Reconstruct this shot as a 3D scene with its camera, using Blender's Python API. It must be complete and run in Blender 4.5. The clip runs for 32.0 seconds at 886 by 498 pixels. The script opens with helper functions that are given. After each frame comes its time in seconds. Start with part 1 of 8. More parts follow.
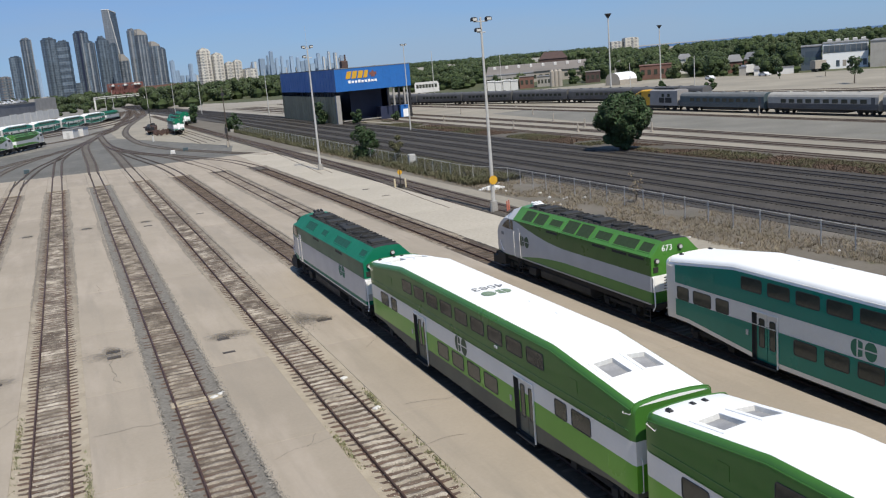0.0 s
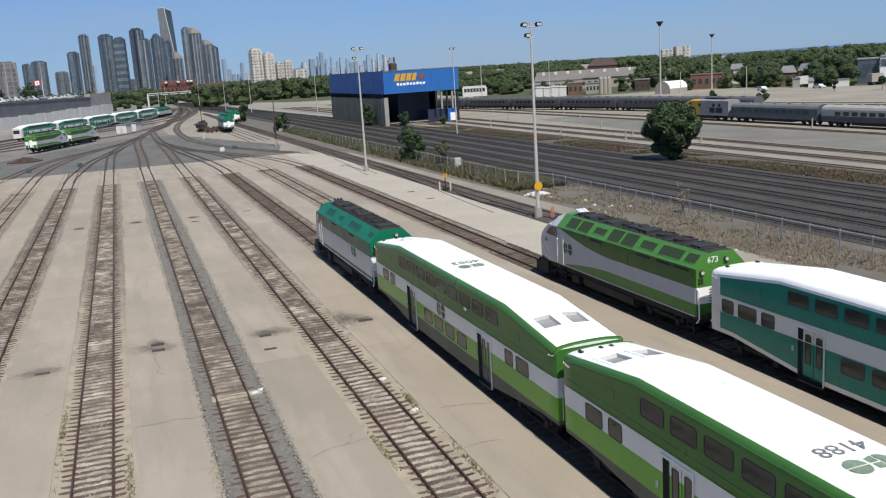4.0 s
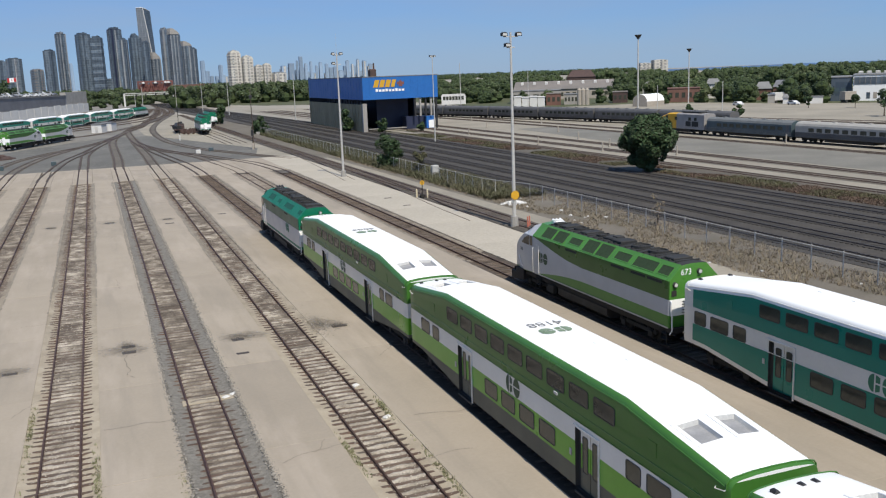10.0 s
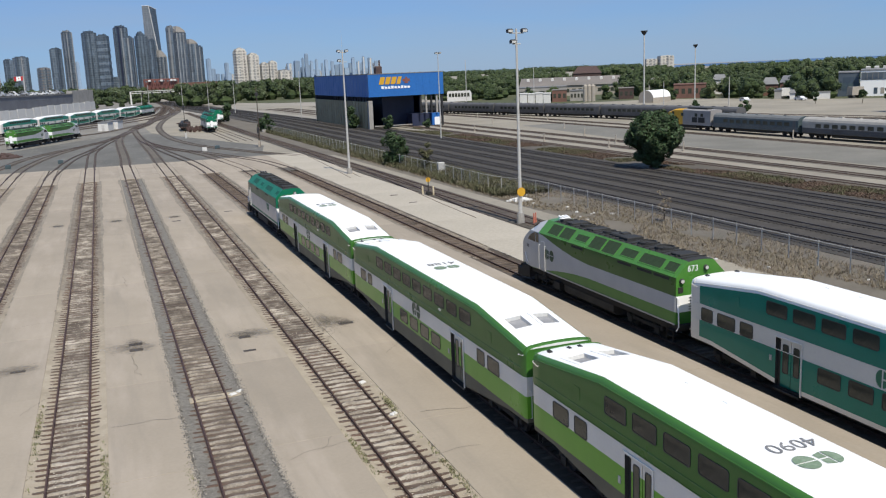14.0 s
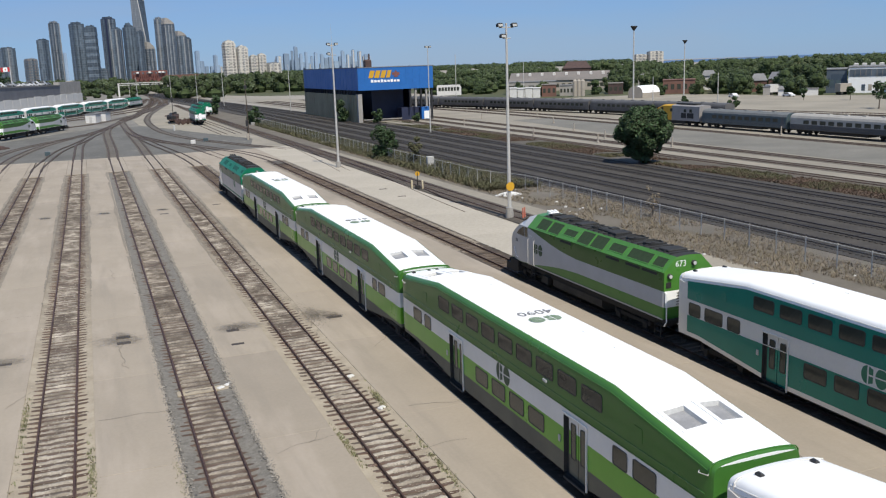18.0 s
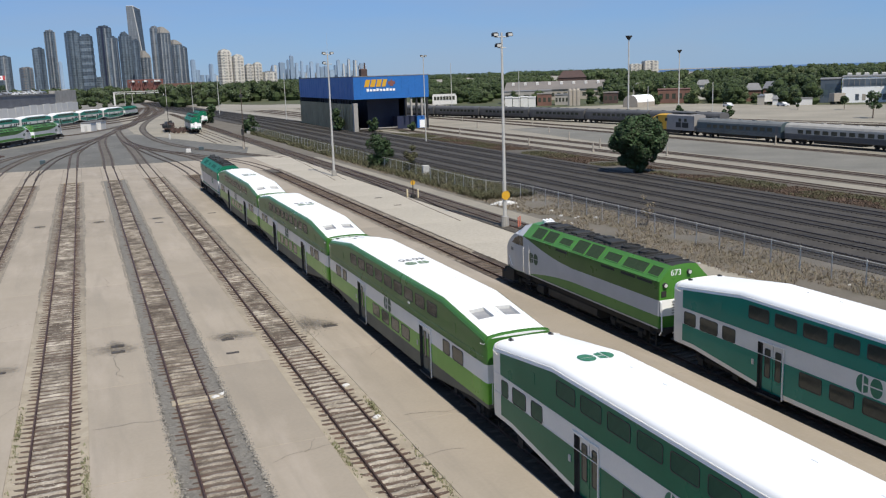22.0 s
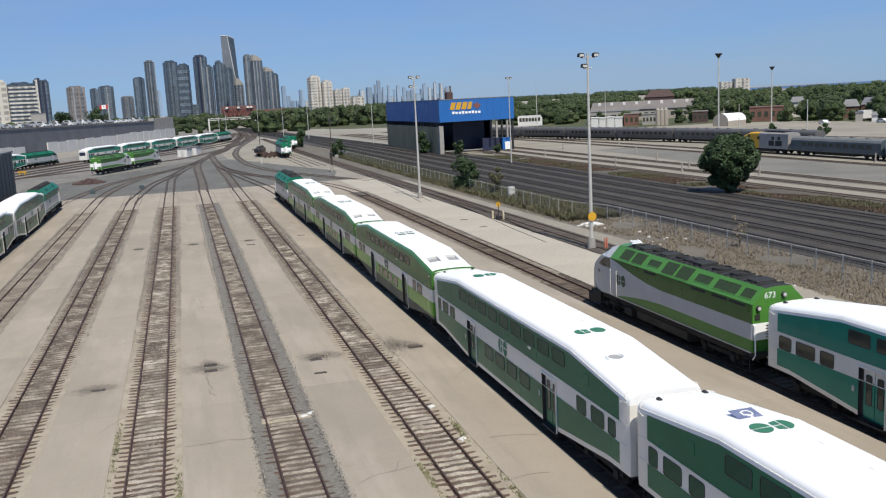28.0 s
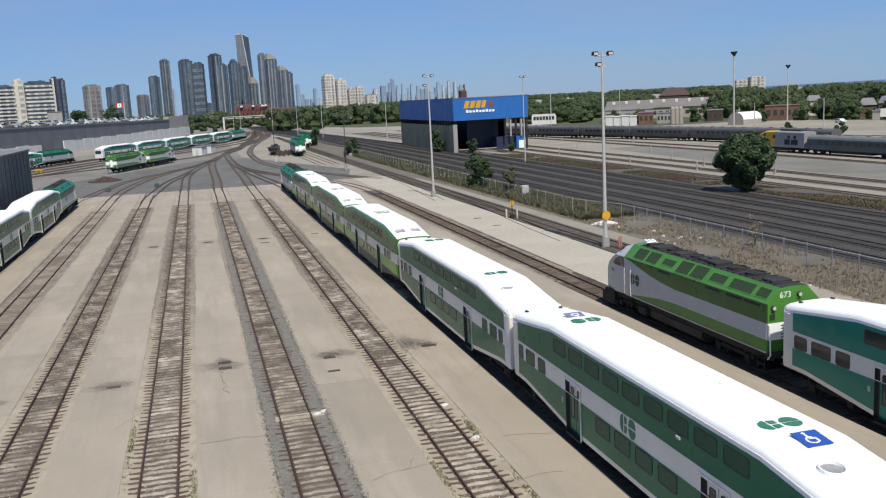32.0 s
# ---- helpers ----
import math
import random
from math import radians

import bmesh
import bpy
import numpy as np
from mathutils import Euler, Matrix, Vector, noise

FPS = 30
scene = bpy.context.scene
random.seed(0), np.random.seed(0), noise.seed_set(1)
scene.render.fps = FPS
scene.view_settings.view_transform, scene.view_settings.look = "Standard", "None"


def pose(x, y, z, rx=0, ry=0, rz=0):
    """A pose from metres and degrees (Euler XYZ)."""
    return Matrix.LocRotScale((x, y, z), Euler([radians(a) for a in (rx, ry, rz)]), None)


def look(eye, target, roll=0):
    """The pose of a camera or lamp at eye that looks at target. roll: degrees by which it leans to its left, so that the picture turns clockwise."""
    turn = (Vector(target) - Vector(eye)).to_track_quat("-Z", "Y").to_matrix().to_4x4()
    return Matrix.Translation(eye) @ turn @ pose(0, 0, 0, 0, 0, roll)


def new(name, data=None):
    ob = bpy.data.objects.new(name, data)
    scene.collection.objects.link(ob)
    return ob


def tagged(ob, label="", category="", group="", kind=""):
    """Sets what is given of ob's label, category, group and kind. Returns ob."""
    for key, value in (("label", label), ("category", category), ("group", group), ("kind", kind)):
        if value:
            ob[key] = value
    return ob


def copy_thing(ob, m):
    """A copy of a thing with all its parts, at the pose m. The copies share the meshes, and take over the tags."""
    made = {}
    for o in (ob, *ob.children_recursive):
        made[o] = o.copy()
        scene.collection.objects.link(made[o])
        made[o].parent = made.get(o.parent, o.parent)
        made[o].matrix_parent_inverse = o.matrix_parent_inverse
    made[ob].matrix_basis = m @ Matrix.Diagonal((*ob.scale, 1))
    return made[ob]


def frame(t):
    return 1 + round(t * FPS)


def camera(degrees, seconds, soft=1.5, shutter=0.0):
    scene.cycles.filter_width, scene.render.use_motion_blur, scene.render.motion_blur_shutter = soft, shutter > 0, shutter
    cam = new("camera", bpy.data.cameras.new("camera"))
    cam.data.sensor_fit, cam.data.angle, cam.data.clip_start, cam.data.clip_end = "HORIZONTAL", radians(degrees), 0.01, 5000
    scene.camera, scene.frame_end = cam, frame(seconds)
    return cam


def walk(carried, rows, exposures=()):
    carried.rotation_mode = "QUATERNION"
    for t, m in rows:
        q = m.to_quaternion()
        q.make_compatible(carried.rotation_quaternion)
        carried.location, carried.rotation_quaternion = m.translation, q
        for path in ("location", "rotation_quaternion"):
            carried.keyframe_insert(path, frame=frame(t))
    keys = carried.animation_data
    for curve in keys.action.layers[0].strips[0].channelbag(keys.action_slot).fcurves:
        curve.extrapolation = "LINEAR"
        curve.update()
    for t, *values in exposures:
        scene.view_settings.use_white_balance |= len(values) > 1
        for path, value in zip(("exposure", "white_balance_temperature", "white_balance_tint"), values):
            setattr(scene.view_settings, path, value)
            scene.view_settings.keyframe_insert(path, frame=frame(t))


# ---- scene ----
EYE = (0.0, 0.0, 14.93)
cam = camera(52.72, 32.0, soft=1.2)
walk(cam, [
    (0, pose(*EYE, 78.032, 4.804, -23.021)),
    (0.5, pose(*EYE, 78.209, 4.688, -22.962)),
    (1, pose(*EYE, 78.329, 4.336, -22.603)),
    (1.5, pose(*EYE, 78.365, 4.250, -21.966)),
    (2, pose(*EYE, 78.405, 4.047, -21.160)),
    (2.5, pose(*EYE, 78.459, 3.637, -20.598)),
    (3, pose(*EYE, 78.529, 3.654, -20.329)),
    (3.5, pose(*EYE, 78.556, 3.601, -20.120)),
    (5.5, pose(*EYE, 78.158, 3.564, -19.701)),
    (6, pose(*EYE, 78.126, 3.363, -19.783)),
    (6.5, pose(*EYE, 78.129, 3.250, -19.886)),
    (7, pose(*EYE, 78.222, 3.039, -20.157)),
    (7.5, pose(*EYE, 78.404, 2.792, -20.654)),
    (8, pose(*EYE, 78.579, 2.586, -21.207)),
    (8.5, pose(*EYE, 78.734, 2.216, -21.448)),
    (9, pose(*EYE, 78.797, 2.122, -21.450)),
    (9.5, pose(*EYE, 78.799, 2.206, -21.348)),
    (10, pose(*EYE, 78.907, 2.133, -21.254)),
    (10.5, pose(*EYE, 79.050, 2.059, -21.379)),
    (11, pose(*EYE, 79.150, 2.348, -21.485)),
    (11.5, pose(*EYE, 79.142, 2.464, -21.420)),
    (12, pose(*EYE, 79.093, 2.376, -21.212)),
    (12.5, pose(*EYE, 79.002, 2.382, -21.069)),
    (13, pose(*EYE, 78.927, 2.408, -21.020)),
    (13.5, pose(*EYE, 78.823, 2.394, -20.963)),
    (14, pose(*EYE, 78.728, 2.354, -20.897)),
    (14.5, pose(*EYE, 78.614, 2.299, -20.879)),
    (16.5, pose(*EYE, 78.148, 2.220, -20.627)),
    (17, pose(*EYE, 78.131, 2.112, -20.849)),
    (17.5, pose(*EYE, 78.195, 1.987, -21.245)),
    (18, pose(*EYE, 78.331, 1.956, -21.539)),
    (18.5, pose(*EYE, 78.503, 1.918, -22.003)),
    (19, pose(*EYE, 78.596, 1.965, -22.323)),
    (19.5, pose(*EYE, 78.650, 2.009, -22.637)),
    (20, pose(*EYE, 78.733, 1.937, -22.763)),
    (20.5, pose(*EYE, 78.814, 1.823, -22.594)),
    (21, pose(*EYE, 78.853, 1.722, -22.291)),
    (21.5, pose(*EYE, 78.892, 1.736, -22.004)),
    (22, pose(*EYE, 78.887, 1.869, -21.819)),
    (22.5, pose(*EYE, 78.883, 2.010, -21.713)),
    (23, pose(*EYE, 79.005, 2.270, -21.418)),
    (23.5, pose(*EYE, 79.170, 2.360, -20.945)),
    (24, pose(*EYE, 79.448, 2.528, -20.393)),
    (24.5, pose(*EYE, 79.668, 2.927, -19.866)),
    (25, pose(*EYE, 79.935, 3.000, -19.346)),
    (25.5, pose(*EYE, 80.105, 2.778, -18.759)),
    (27.5, pose(*EYE, 80.334, 2.728, -16.903)),
    (28, pose(*EYE, 80.495, 2.864, -16.438)),
    (28.5, pose(*EYE, 80.677, 3.201, -15.945)),
    (29, pose(*EYE, 80.769, 3.232, -15.604)),
    (29.5, pose(*EYE, 80.800, 3.164, -15.261)),
    (30, pose(*EYE, 80.739, 3.294, -15.191)),
    (30.5, pose(*EYE, 80.626, 3.305, -15.248)),
    (31, pose(*EYE, 80.540, 3.289, -15.455)),
    (31.5, pose(*EYE, 80.491, 3.236, -15.567)),
    (32, pose(*EYE, 80.446, 2.862, -15.557)),
])

# ---- daylight ----
world = bpy.data.worlds.new("sky")
scene.world = world
world.use_nodes = True
wn = world.node_tree.nodes
sky = wn.new("ShaderNodeTexSky")
sky.sky_type = "NISHITA"
sky.sun_disc = False
sky.sun_elevation = radians(56)
sky.sun_rotation = radians(178)
sky.air_density = 1.0
sky.dust_density = 0.08
sky.ozone_density = 1.0
tint = wn.new("ShaderNodeMix")
tint.data_type, tint.blend_type = "RGBA", "MULTIPLY"
tint.inputs[0].default_value = 1.0
tint.inputs[7].default_value = (0.60, 0.875, 1.50, 1)
world.node_tree.links.new(sky.outputs["Color"], tint.inputs[6])
# thin high cloud, wispy all over the sky
wtc, wmap, wno = wn.new("ShaderNodeTexCoord"), wn.new("ShaderNodeMapping"), wn.new("ShaderNodeTexNoise")
wmap.inputs["Scale"].default_value = (2.2, 2.2, 13.0)
wno.inputs["Scale"].default_value, wno.inputs["Detail"].default_value = 1.6, 7.0
wrange, wmix = wn.new("ShaderNodeMapRange"), wn.new("ShaderNodeMix")
wrange.inputs["From Min"].default_value, wrange.inputs["From Max"].default_value, wrange.inputs["To Max"].default_value = 0.45, 0.80, 0.4
wmix.data_type = "RGBA"
wmix.inputs[7].default_value = (5.4, 6.5, 8.2, 1)
whaze = wn.new("ShaderNodeMix")
whaze.data_type = "RGBA"
whaze.inputs[0].default_value = 0.5
whaze.inputs[7].default_value = (3.55, 6.1, 10.4, 1)
for a, b in ((wtc.outputs["Generated"], wmap.inputs["Vector"]), (wmap.outputs["Vector"], wno.inputs["Vector"]), (wno.outputs["Fac"], wrange.inputs["Value"]), (wrange.outputs["Result"], wmix.inputs[0]), (tint.outputs[2], whaze.inputs[6]), (whaze.outputs[2], wmix.inputs[6]), (wmix.outputs[2], wn["Background"].inputs["Color"])):
    world.node_tree.links.new(a, b)
wn["Background"].inputs["Strength"].default_value = 0.0645
sun = new("sun", bpy.data.lights.new("sun", "SUN"))
sun.data.energy = 5.0
sun.data.angle = radians(0.55)
sun.data.color = (1.0, 0.94, 0.82)
sun.matrix_world = look((0.03, -1.0, 1.48), (0, 0, 0))
scene.view_settings.exposure = 0.0


# ---- materials ----
def mat(name, c1, c2=None, rough=0.7, metal=0.0, big=1.2, fine=14.0, spot=None, spot_amt=0.35, bump=0.15, spec=0.5, vary=0.0, stretch=(1, 1, 1), coat=0.0, grain_amt=0.3):
    """A procedural surface: two tones mixed by coarse noise, grain by fine noise, optional spots, bump, and a tone per object."""
    m = bpy.data.materials.new(name)
    m.use_nodes = True
    nt = m.node_tree
    n, li = nt.nodes, nt.links
    bs = n["Principled BSDF"]
    c2 = c2 or tuple(c * 0.8 for c in c1)
    tc = n.new("ShaderNodeTexCoord")
    mp = n.new("ShaderNodeMapping")
    mp.inputs["Scale"].default_value = stretch
    li.new(tc.outputs["Object"], mp.inputs["Vector"])

    def tex(scale, detail=4.0, r=0.55):
        t = n.new("ShaderNodeTexNoise")
        t.inputs["Scale"].default_value, t.inputs["Detail"].default_value, t.inputs["Roughness"].default_value = scale, detail, r
        li.new(mp.outputs["Vector"], t.inputs["Vector"])
        return t.outputs["Fac"]

    def ramp(src, a, b):
        r = n.new("ShaderNodeMapRange")
        r.inputs["From Min"].default_value, r.inputs["From Max"].default_value = a, b
        li.new(src, r.inputs["Value"])
        return r.outputs["Result"]

    def mix(fac, a, b):
        x = n.new("ShaderNodeMix")
        x.data_type = "RGBA"
        if isinstance(fac, float):
            x.inputs[0].default_value = fac
        else:
            li.new(fac, x.inputs[0])
        for i, v in ((6, a), (7, b)):
            if isinstance(v, tuple):
                x.inputs[i].default_value = (*v, 1)
            else:
                li.new(v, x.inputs[i])
        return x.outputs[2]

    coarse, grain = tex(big), tex(fine, 6.0, 0.65)
    col = mix(ramp(coarse, 0.32, 0.68), c1, c2)
    hv = n.new("ShaderNodeHueSaturation")
    li.new(col, hv.inputs["Color"])
    g = ramp(grain, 0.25, 0.75)
    gv = n.new("ShaderNodeMath")
    gv.operation = "MULTIPLY_ADD"
    gv.inputs[1].default_value, gv.inputs[2].default_value = grain_amt, 1 - grain_amt / 2
    li.new(g, gv.inputs[0])
    val = gv.outputs[0]
    if vary:
        oi = n.new("ShaderNodeObjectInfo")
        ov = n.new("ShaderNodeMath")
        ov.operation = "MULTIPLY_ADD"
        ov.inputs[1].default_value, ov.inputs[2].default_value = vary, 1 - vary / 2
        li.new(oi.outputs["Random"], ov.inputs[0])
        mu = n.new("ShaderNodeMath")
        mu.operation = "MULTIPLY"
        li.new(val, mu.inputs[0])
        li.new(ov.outputs[0], mu.inputs[1])
        val = mu.outputs[0]
    li.new(val, hv.inputs["Value"])
    col = hv.outputs["Color"]
    if spot:
        s = ramp(tex(big * 3.7, 5.0, 0.7), 0.56, 0.72)
        sm = n.new("ShaderNodeMath")
        sm.operation = "MULTIPLY"
        sm.inputs[1].default_value = spot_amt
        li.new(s, sm.inputs[0])
        col = mix(sm.outputs[0], col, spot)
    li.new(col, bs.inputs["Base Color"])
    rr = n.new("ShaderNodeMapRange")
    rr.inputs["To Min"].default_value, rr.inputs["To Max"].default_value = max(rough - 0.1, 0.02), min(rough + 0.1, 1)
    li.new(coarse, rr.inputs["Value"])
    li.new(rr.outputs["Result"], bs.inputs["Roughness"])
    bs.inputs["Metallic"].default_value = metal
    bs.inputs["Specular IOR Level"].default_value = spec
    bs.inputs["Coat Weight"].default_value = coat
    bs.inputs["Coat Roughness"].default_value = 0.06
    if bump:
        bp = n.new("ShaderNodeBump")
        bp.inputs["Strength"].default_value, bp.inputs["Distance"].default_value = bump, 0.02
        li.new(grain, bp.inputs["Height"])
        li.new(bp.outputs["Normal"], bs.inputs["Normal"])
    return m


def island(m, amt=0.5, hue=0.0):
    """Lets the joined pieces of a mesh differ in tone, one by one."""
    n, li = m.node_tree.nodes, m.node_tree.links
    bs = n["Principled BSDF"]
    src = bs.inputs["Base Color"].links[0].from_socket
    hv, ge = n.new("ShaderNodeHueSaturation"), n.new("ShaderNodeNewGeometry")
    mr = n.new("ShaderNodeMapRange")
    mr.inputs["To Min"].default_value, mr.inputs["To Max"].default_value = 1 - amt, 1 + amt
    li.new(ge.outputs["Random Per Island"], mr.inputs["Value"])
    li.new(mr.outputs["Result"], hv.inputs["Value"])
    if hue:
        mh = n.new("ShaderNodeMapRange")
        mh.inputs["To Min"].default_value, mh.inputs["To Max"].default_value = 0.5 - hue, 0.5 + hue
        li.new(ge.outputs["Random Per Island"], mh.inputs["Value"])
        li.new(mh.outputs["Result"], hv.inputs["Hue"])
    li.new(src, hv.inputs["Color"])
    li.new(hv.outputs["Color"], bs.inputs["Base Color"])
    return m


CONCRETE = mat("apron_concrete", (0.325, 0.275, 0.214), (0.285, 0.243, 0.19), 0.85, big=0.22, fine=6, spot=(0.27, 0.236, 0.188), spot_amt=0.4, bump=0.04, vary=0.14, grain_amt=0.12)
# pale and pinkish blotches drift over the slabs, drawn out along the tracks
n_, l_ = CONCRETE.node_tree.nodes, CONCRETE.node_tree.links
bs_ = n_["Principled BSDF"]
for sc_, st_, c_, lo_, hi_, amt_ in ((0.35, (1, 0.22, 1), (0.395, 0.335, 0.272), 0.5, 0.68, 0.6), (0.8, (1, 0.09, 1), (0.235, 0.205, 0.165), 0.52, 0.7, 0.5), (2.2, (1, 0.7, 1), (0.29, 0.255, 0.205), 0.55, 0.75, 0.22)):
    src_ = bs_.inputs["Base Color"].links[0].from_socket
    ps, mp_, nz, fr, cx = n_.new("ShaderNodeNewGeometry"), n_.new("ShaderNodeMapping"), n_.new("ShaderNodeTexNoise"), n_.new("ShaderNodeMapRange"), n_.new("ShaderNodeMix")
    mp_.inputs["Scale"].default_value, mp_.inputs["Location"].default_value = st_, (sc_ * 40, 0, 0)
    nz.inputs["Scale"].default_value, nz.inputs["Detail"].default_value, nz.inputs["Roughness"].default_value = sc_, 7.0, 0.65
    fr.inputs["From Min"].default_value, fr.inputs["From Max"].default_value, fr.inputs["To Max"].default_value = lo_, hi_, amt_
    cx.data_type = "RGBA"
    cx.inputs[7].default_value = (*c_, 1)
    for a_, b_ in ((ps.outputs["Position"], mp_.inputs["Vector"]), (mp_.outputs["Vector"], nz.inputs["Vector"]), (nz.outputs["Fac"], fr.inputs["Value"]), (fr.outputs["Result"], cx.inputs[0]), (src_, cx.inputs[6]), (cx.outputs[2], bs_.inputs["Base Color"])):
        l_.new(a_, b_)
CONC_PALE = mat("pale_concrete", (0.415, 0.37, 0.30), (0.35, 0.315, 0.255), 0.85, big=0.12, fine=3, spot=(0.33, 0.29, 0.245), bump=0.1)
CONC_GREY = mat("grey_concrete", (0.33, 0.315, 0.29), (0.27, 0.255, 0.235), 0.85, big=0.3, fine=5)
DIRT = mat("dusty_ground", (0.30, 0.27, 0.23), (0.24, 0.22, 0.18), 0.95, big=0.03, fine=1.5, spot=(0.2, 0.2, 0.11), spot_amt=0.4, bump=0.4)
GRAVEL_TAN = mat("sandy_gravel", (0.385, 0.33, 0.25), (0.29, 0.245, 0.182), 0.95, big=0.8, fine=26, spot=(0.22, 0.18, 0.14), spot_amt=0.5, bump=0.9)


def grimed(m, near, far, colour, least=0.35, lo=0.35, hi=0.6):
    """Ingrained grime on the stretch where trains are parked and drained, patchy, thinning out towards the platforms."""
    n, li = m.node_tree.nodes, m.node_tree.links
    bs = n["Principled BSDF"]
    src = bs.inputs["Base Color"].links[0].from_socket
    ps, sx, nz, ry, rn, cx, ml = n.new("ShaderNodeNewGeometry"), n.new("ShaderNodeSeparateXYZ"), n.new("ShaderNodeTexNoise"), n.new("ShaderNodeMapRange"), n.new("ShaderNodeMapRange"), n.new("ShaderNodeMix"), n.new("ShaderNodeMath")
    ml.operation, cx.data_type = "MULTIPLY", "RGBA"
    nz.inputs["Scale"].default_value, nz.inputs["Detail"].default_value, nz.inputs["Roughness"].default_value = 0.45, 8.0, 0.7
    ry.inputs["From Min"].default_value, ry.inputs["From Max"].default_value = near, far
    rn.inputs["From Min"].default_value, rn.inputs["From Max"].default_value, rn.inputs["To Min"].default_value = lo, hi, least
    cx.inputs[7].default_value = (*colour, 1)
    for a, b in ((ps.outputs["Position"], sx.inputs[0]), (ps.outputs["Position"], nz.inputs["Vector"]), (sx.outputs["Y"], ry.inputs["Value"]), (nz.outputs["Fac"], rn.inputs["Value"]), (ry.outputs["Result"], ml.inputs[0]), (rn.outputs["Result"], ml.inputs[1]), (ml.outputs[0], cx.inputs[0]), (src, cx.inputs[6]), (cx.outputs[2], bs.inputs["Base Color"])):
        li.new(a, b)
    return m


grimed(GRAVEL_TAN, 48.0, 85.0, (0.145, 0.122, 0.097))
GRAVEL_GREY = mat("grey_gravel", (0.20, 0.184, 0.158), (0.12, 0.11, 0.095), 0.95, big=5.0, fine=24, spot=(0.30, 0.285, 0.25), spot_amt=0.7, bump=1.0)
BALLAST = mat("dark_ballast", (0.092, 0.078, 0.062), (0.058, 0.05, 0.041), 0.95, big=0.35, fine=9, spot=(0.19, 0.162, 0.125), spot_amt=0.4, bump=0.9)
ASPHALT = mat("worn_asphalt", (0.14, 0.134, 0.118), (0.095, 0.091, 0.08), 0.9, big=0.11, fine=2.5, spot=(0.25, 0.23, 0.19), spot_amt=0.65, bump=0.3, stretch=(1.0, 0.45, 1))
CINDER = mat("cinder_ground", (0.215, 0.198, 0.17), (0.14, 0.13, 0.113), 0.95, big=0.09, fine=2.2, spot=(0.31, 0.285, 0.235), spot_amt=0.6, bump=0.4, stretch=(1.0, 0.5, 1))
TIE_FAR = mat("weathered_tie_row", (0.29, 0.25, 0.205), (0.13, 0.105, 0.085), 0.9, big=0.35, fine=8, bump=0.4)
TIE = mat("weathered_tie", (0.115, 0.071, 0.05), (0.064, 0.041, 0.031), 0.9, big=1.6, fine=18, spot=(0.24, 0.19, 0.14), spot_amt=0.3, bump=0.6, vary=0.6, stretch=(0.5, 4, 1))
# dust lies pale on the ties between the rails, thin and patchy
n_, l_ = TIE.node_tree.nodes, TIE.node_tree.links
sep, ab, rg, mx = n_.new("ShaderNodeSeparateXYZ"), n_.new("ShaderNodeMath"), n_.new("ShaderNodeMapRange"), n_.new("ShaderNodeMix")
geo, dno, mul = n_.new("ShaderNodeTexCoord"), n_.new("ShaderNodeTexNoise"), n_.new("ShaderNodeMath")
ab.operation, mul.operation, mx.data_type = "ABSOLUTE", "MULTIPLY", "RGBA"
rg.inputs["From Min"].default_value, rg.inputs["From Max"].default_value, rg.inputs["To Min"].default_value, rg.inputs["To Max"].default_value = 0.25, 0.72, 0.22, 0.0
dno.inputs["Scale"].default_value, dno.inputs["Detail"].default_value = 3.0, 5.0
mx.inputs[7].default_value = (0.42, 0.365, 0.29, 1)
src_ = n_["Principled BSDF"].inputs["Base Color"].links[0].from_socket
for a_, b_ in ((geo.outputs["Object"], sep.inputs[0]), (sep.outputs["X"], ab.inputs[0]), (ab.outputs[0], rg.inputs["Value"]), (geo.outputs["Object"], dno.inputs["Vector"]), (rg.outputs["Result"], mul.inputs[0]), (dno.outputs["Fac"], mul.inputs[1]), (mul.outputs[0], mx.inputs[0]), (src_, mx.inputs[6]), (mx.outputs[2], n_["Principled BSDF"].inputs["Base Color"])):
    l_.new(a_, b_)
# grime drifts along the track, darkening some stretches
pos, gno, grg, gmx = n_.new("ShaderNodeNewGeometry"), n_.new("ShaderNodeTexNoise"), n_.new("ShaderNodeMapRange"), n_.new("ShaderNodeMix")
gno.inputs["Scale"].default_value, gno.inputs["Detail"].default_value, gno.inputs["Roughness"].default_value = 0.55, 7.0, 0.72
grg.inputs["From Min"].default_value, grg.inputs["From Max"].default_value, grg.inputs["To Max"].default_value = 0.48, 0.64, 0.85
gmx.data_type = "RGBA"
gmx.inputs[7].default_value = (0.085, 0.068, 0.055, 1)
for a_, b_ in ((pos.outputs["Position"], gno.inputs["Vector"]), (gno.outputs["Fac"], grg.inputs["Value"]), (grg.outputs["Result"], gmx.inputs[0]), (mx.outputs[2], gmx.inputs[6]), (gmx.outputs[2], n_["Principled BSDF"].inputs["Base Color"])):
    l_.new(a_, b_)
BED_MID = grimed(mat("gauge_gravel", (0.41, 0.368, 0.31), (0.2, 0.17, 0.135), 0.95, big=0.9, fine=13, spot=(0.10, 0.08, 0.063), spot_amt=0.75, bump=1.0, grain_amt=0.75), 34.0, 56.0, (0.082, 0.066, 0.053), 0.06, 0.42, 0.6)
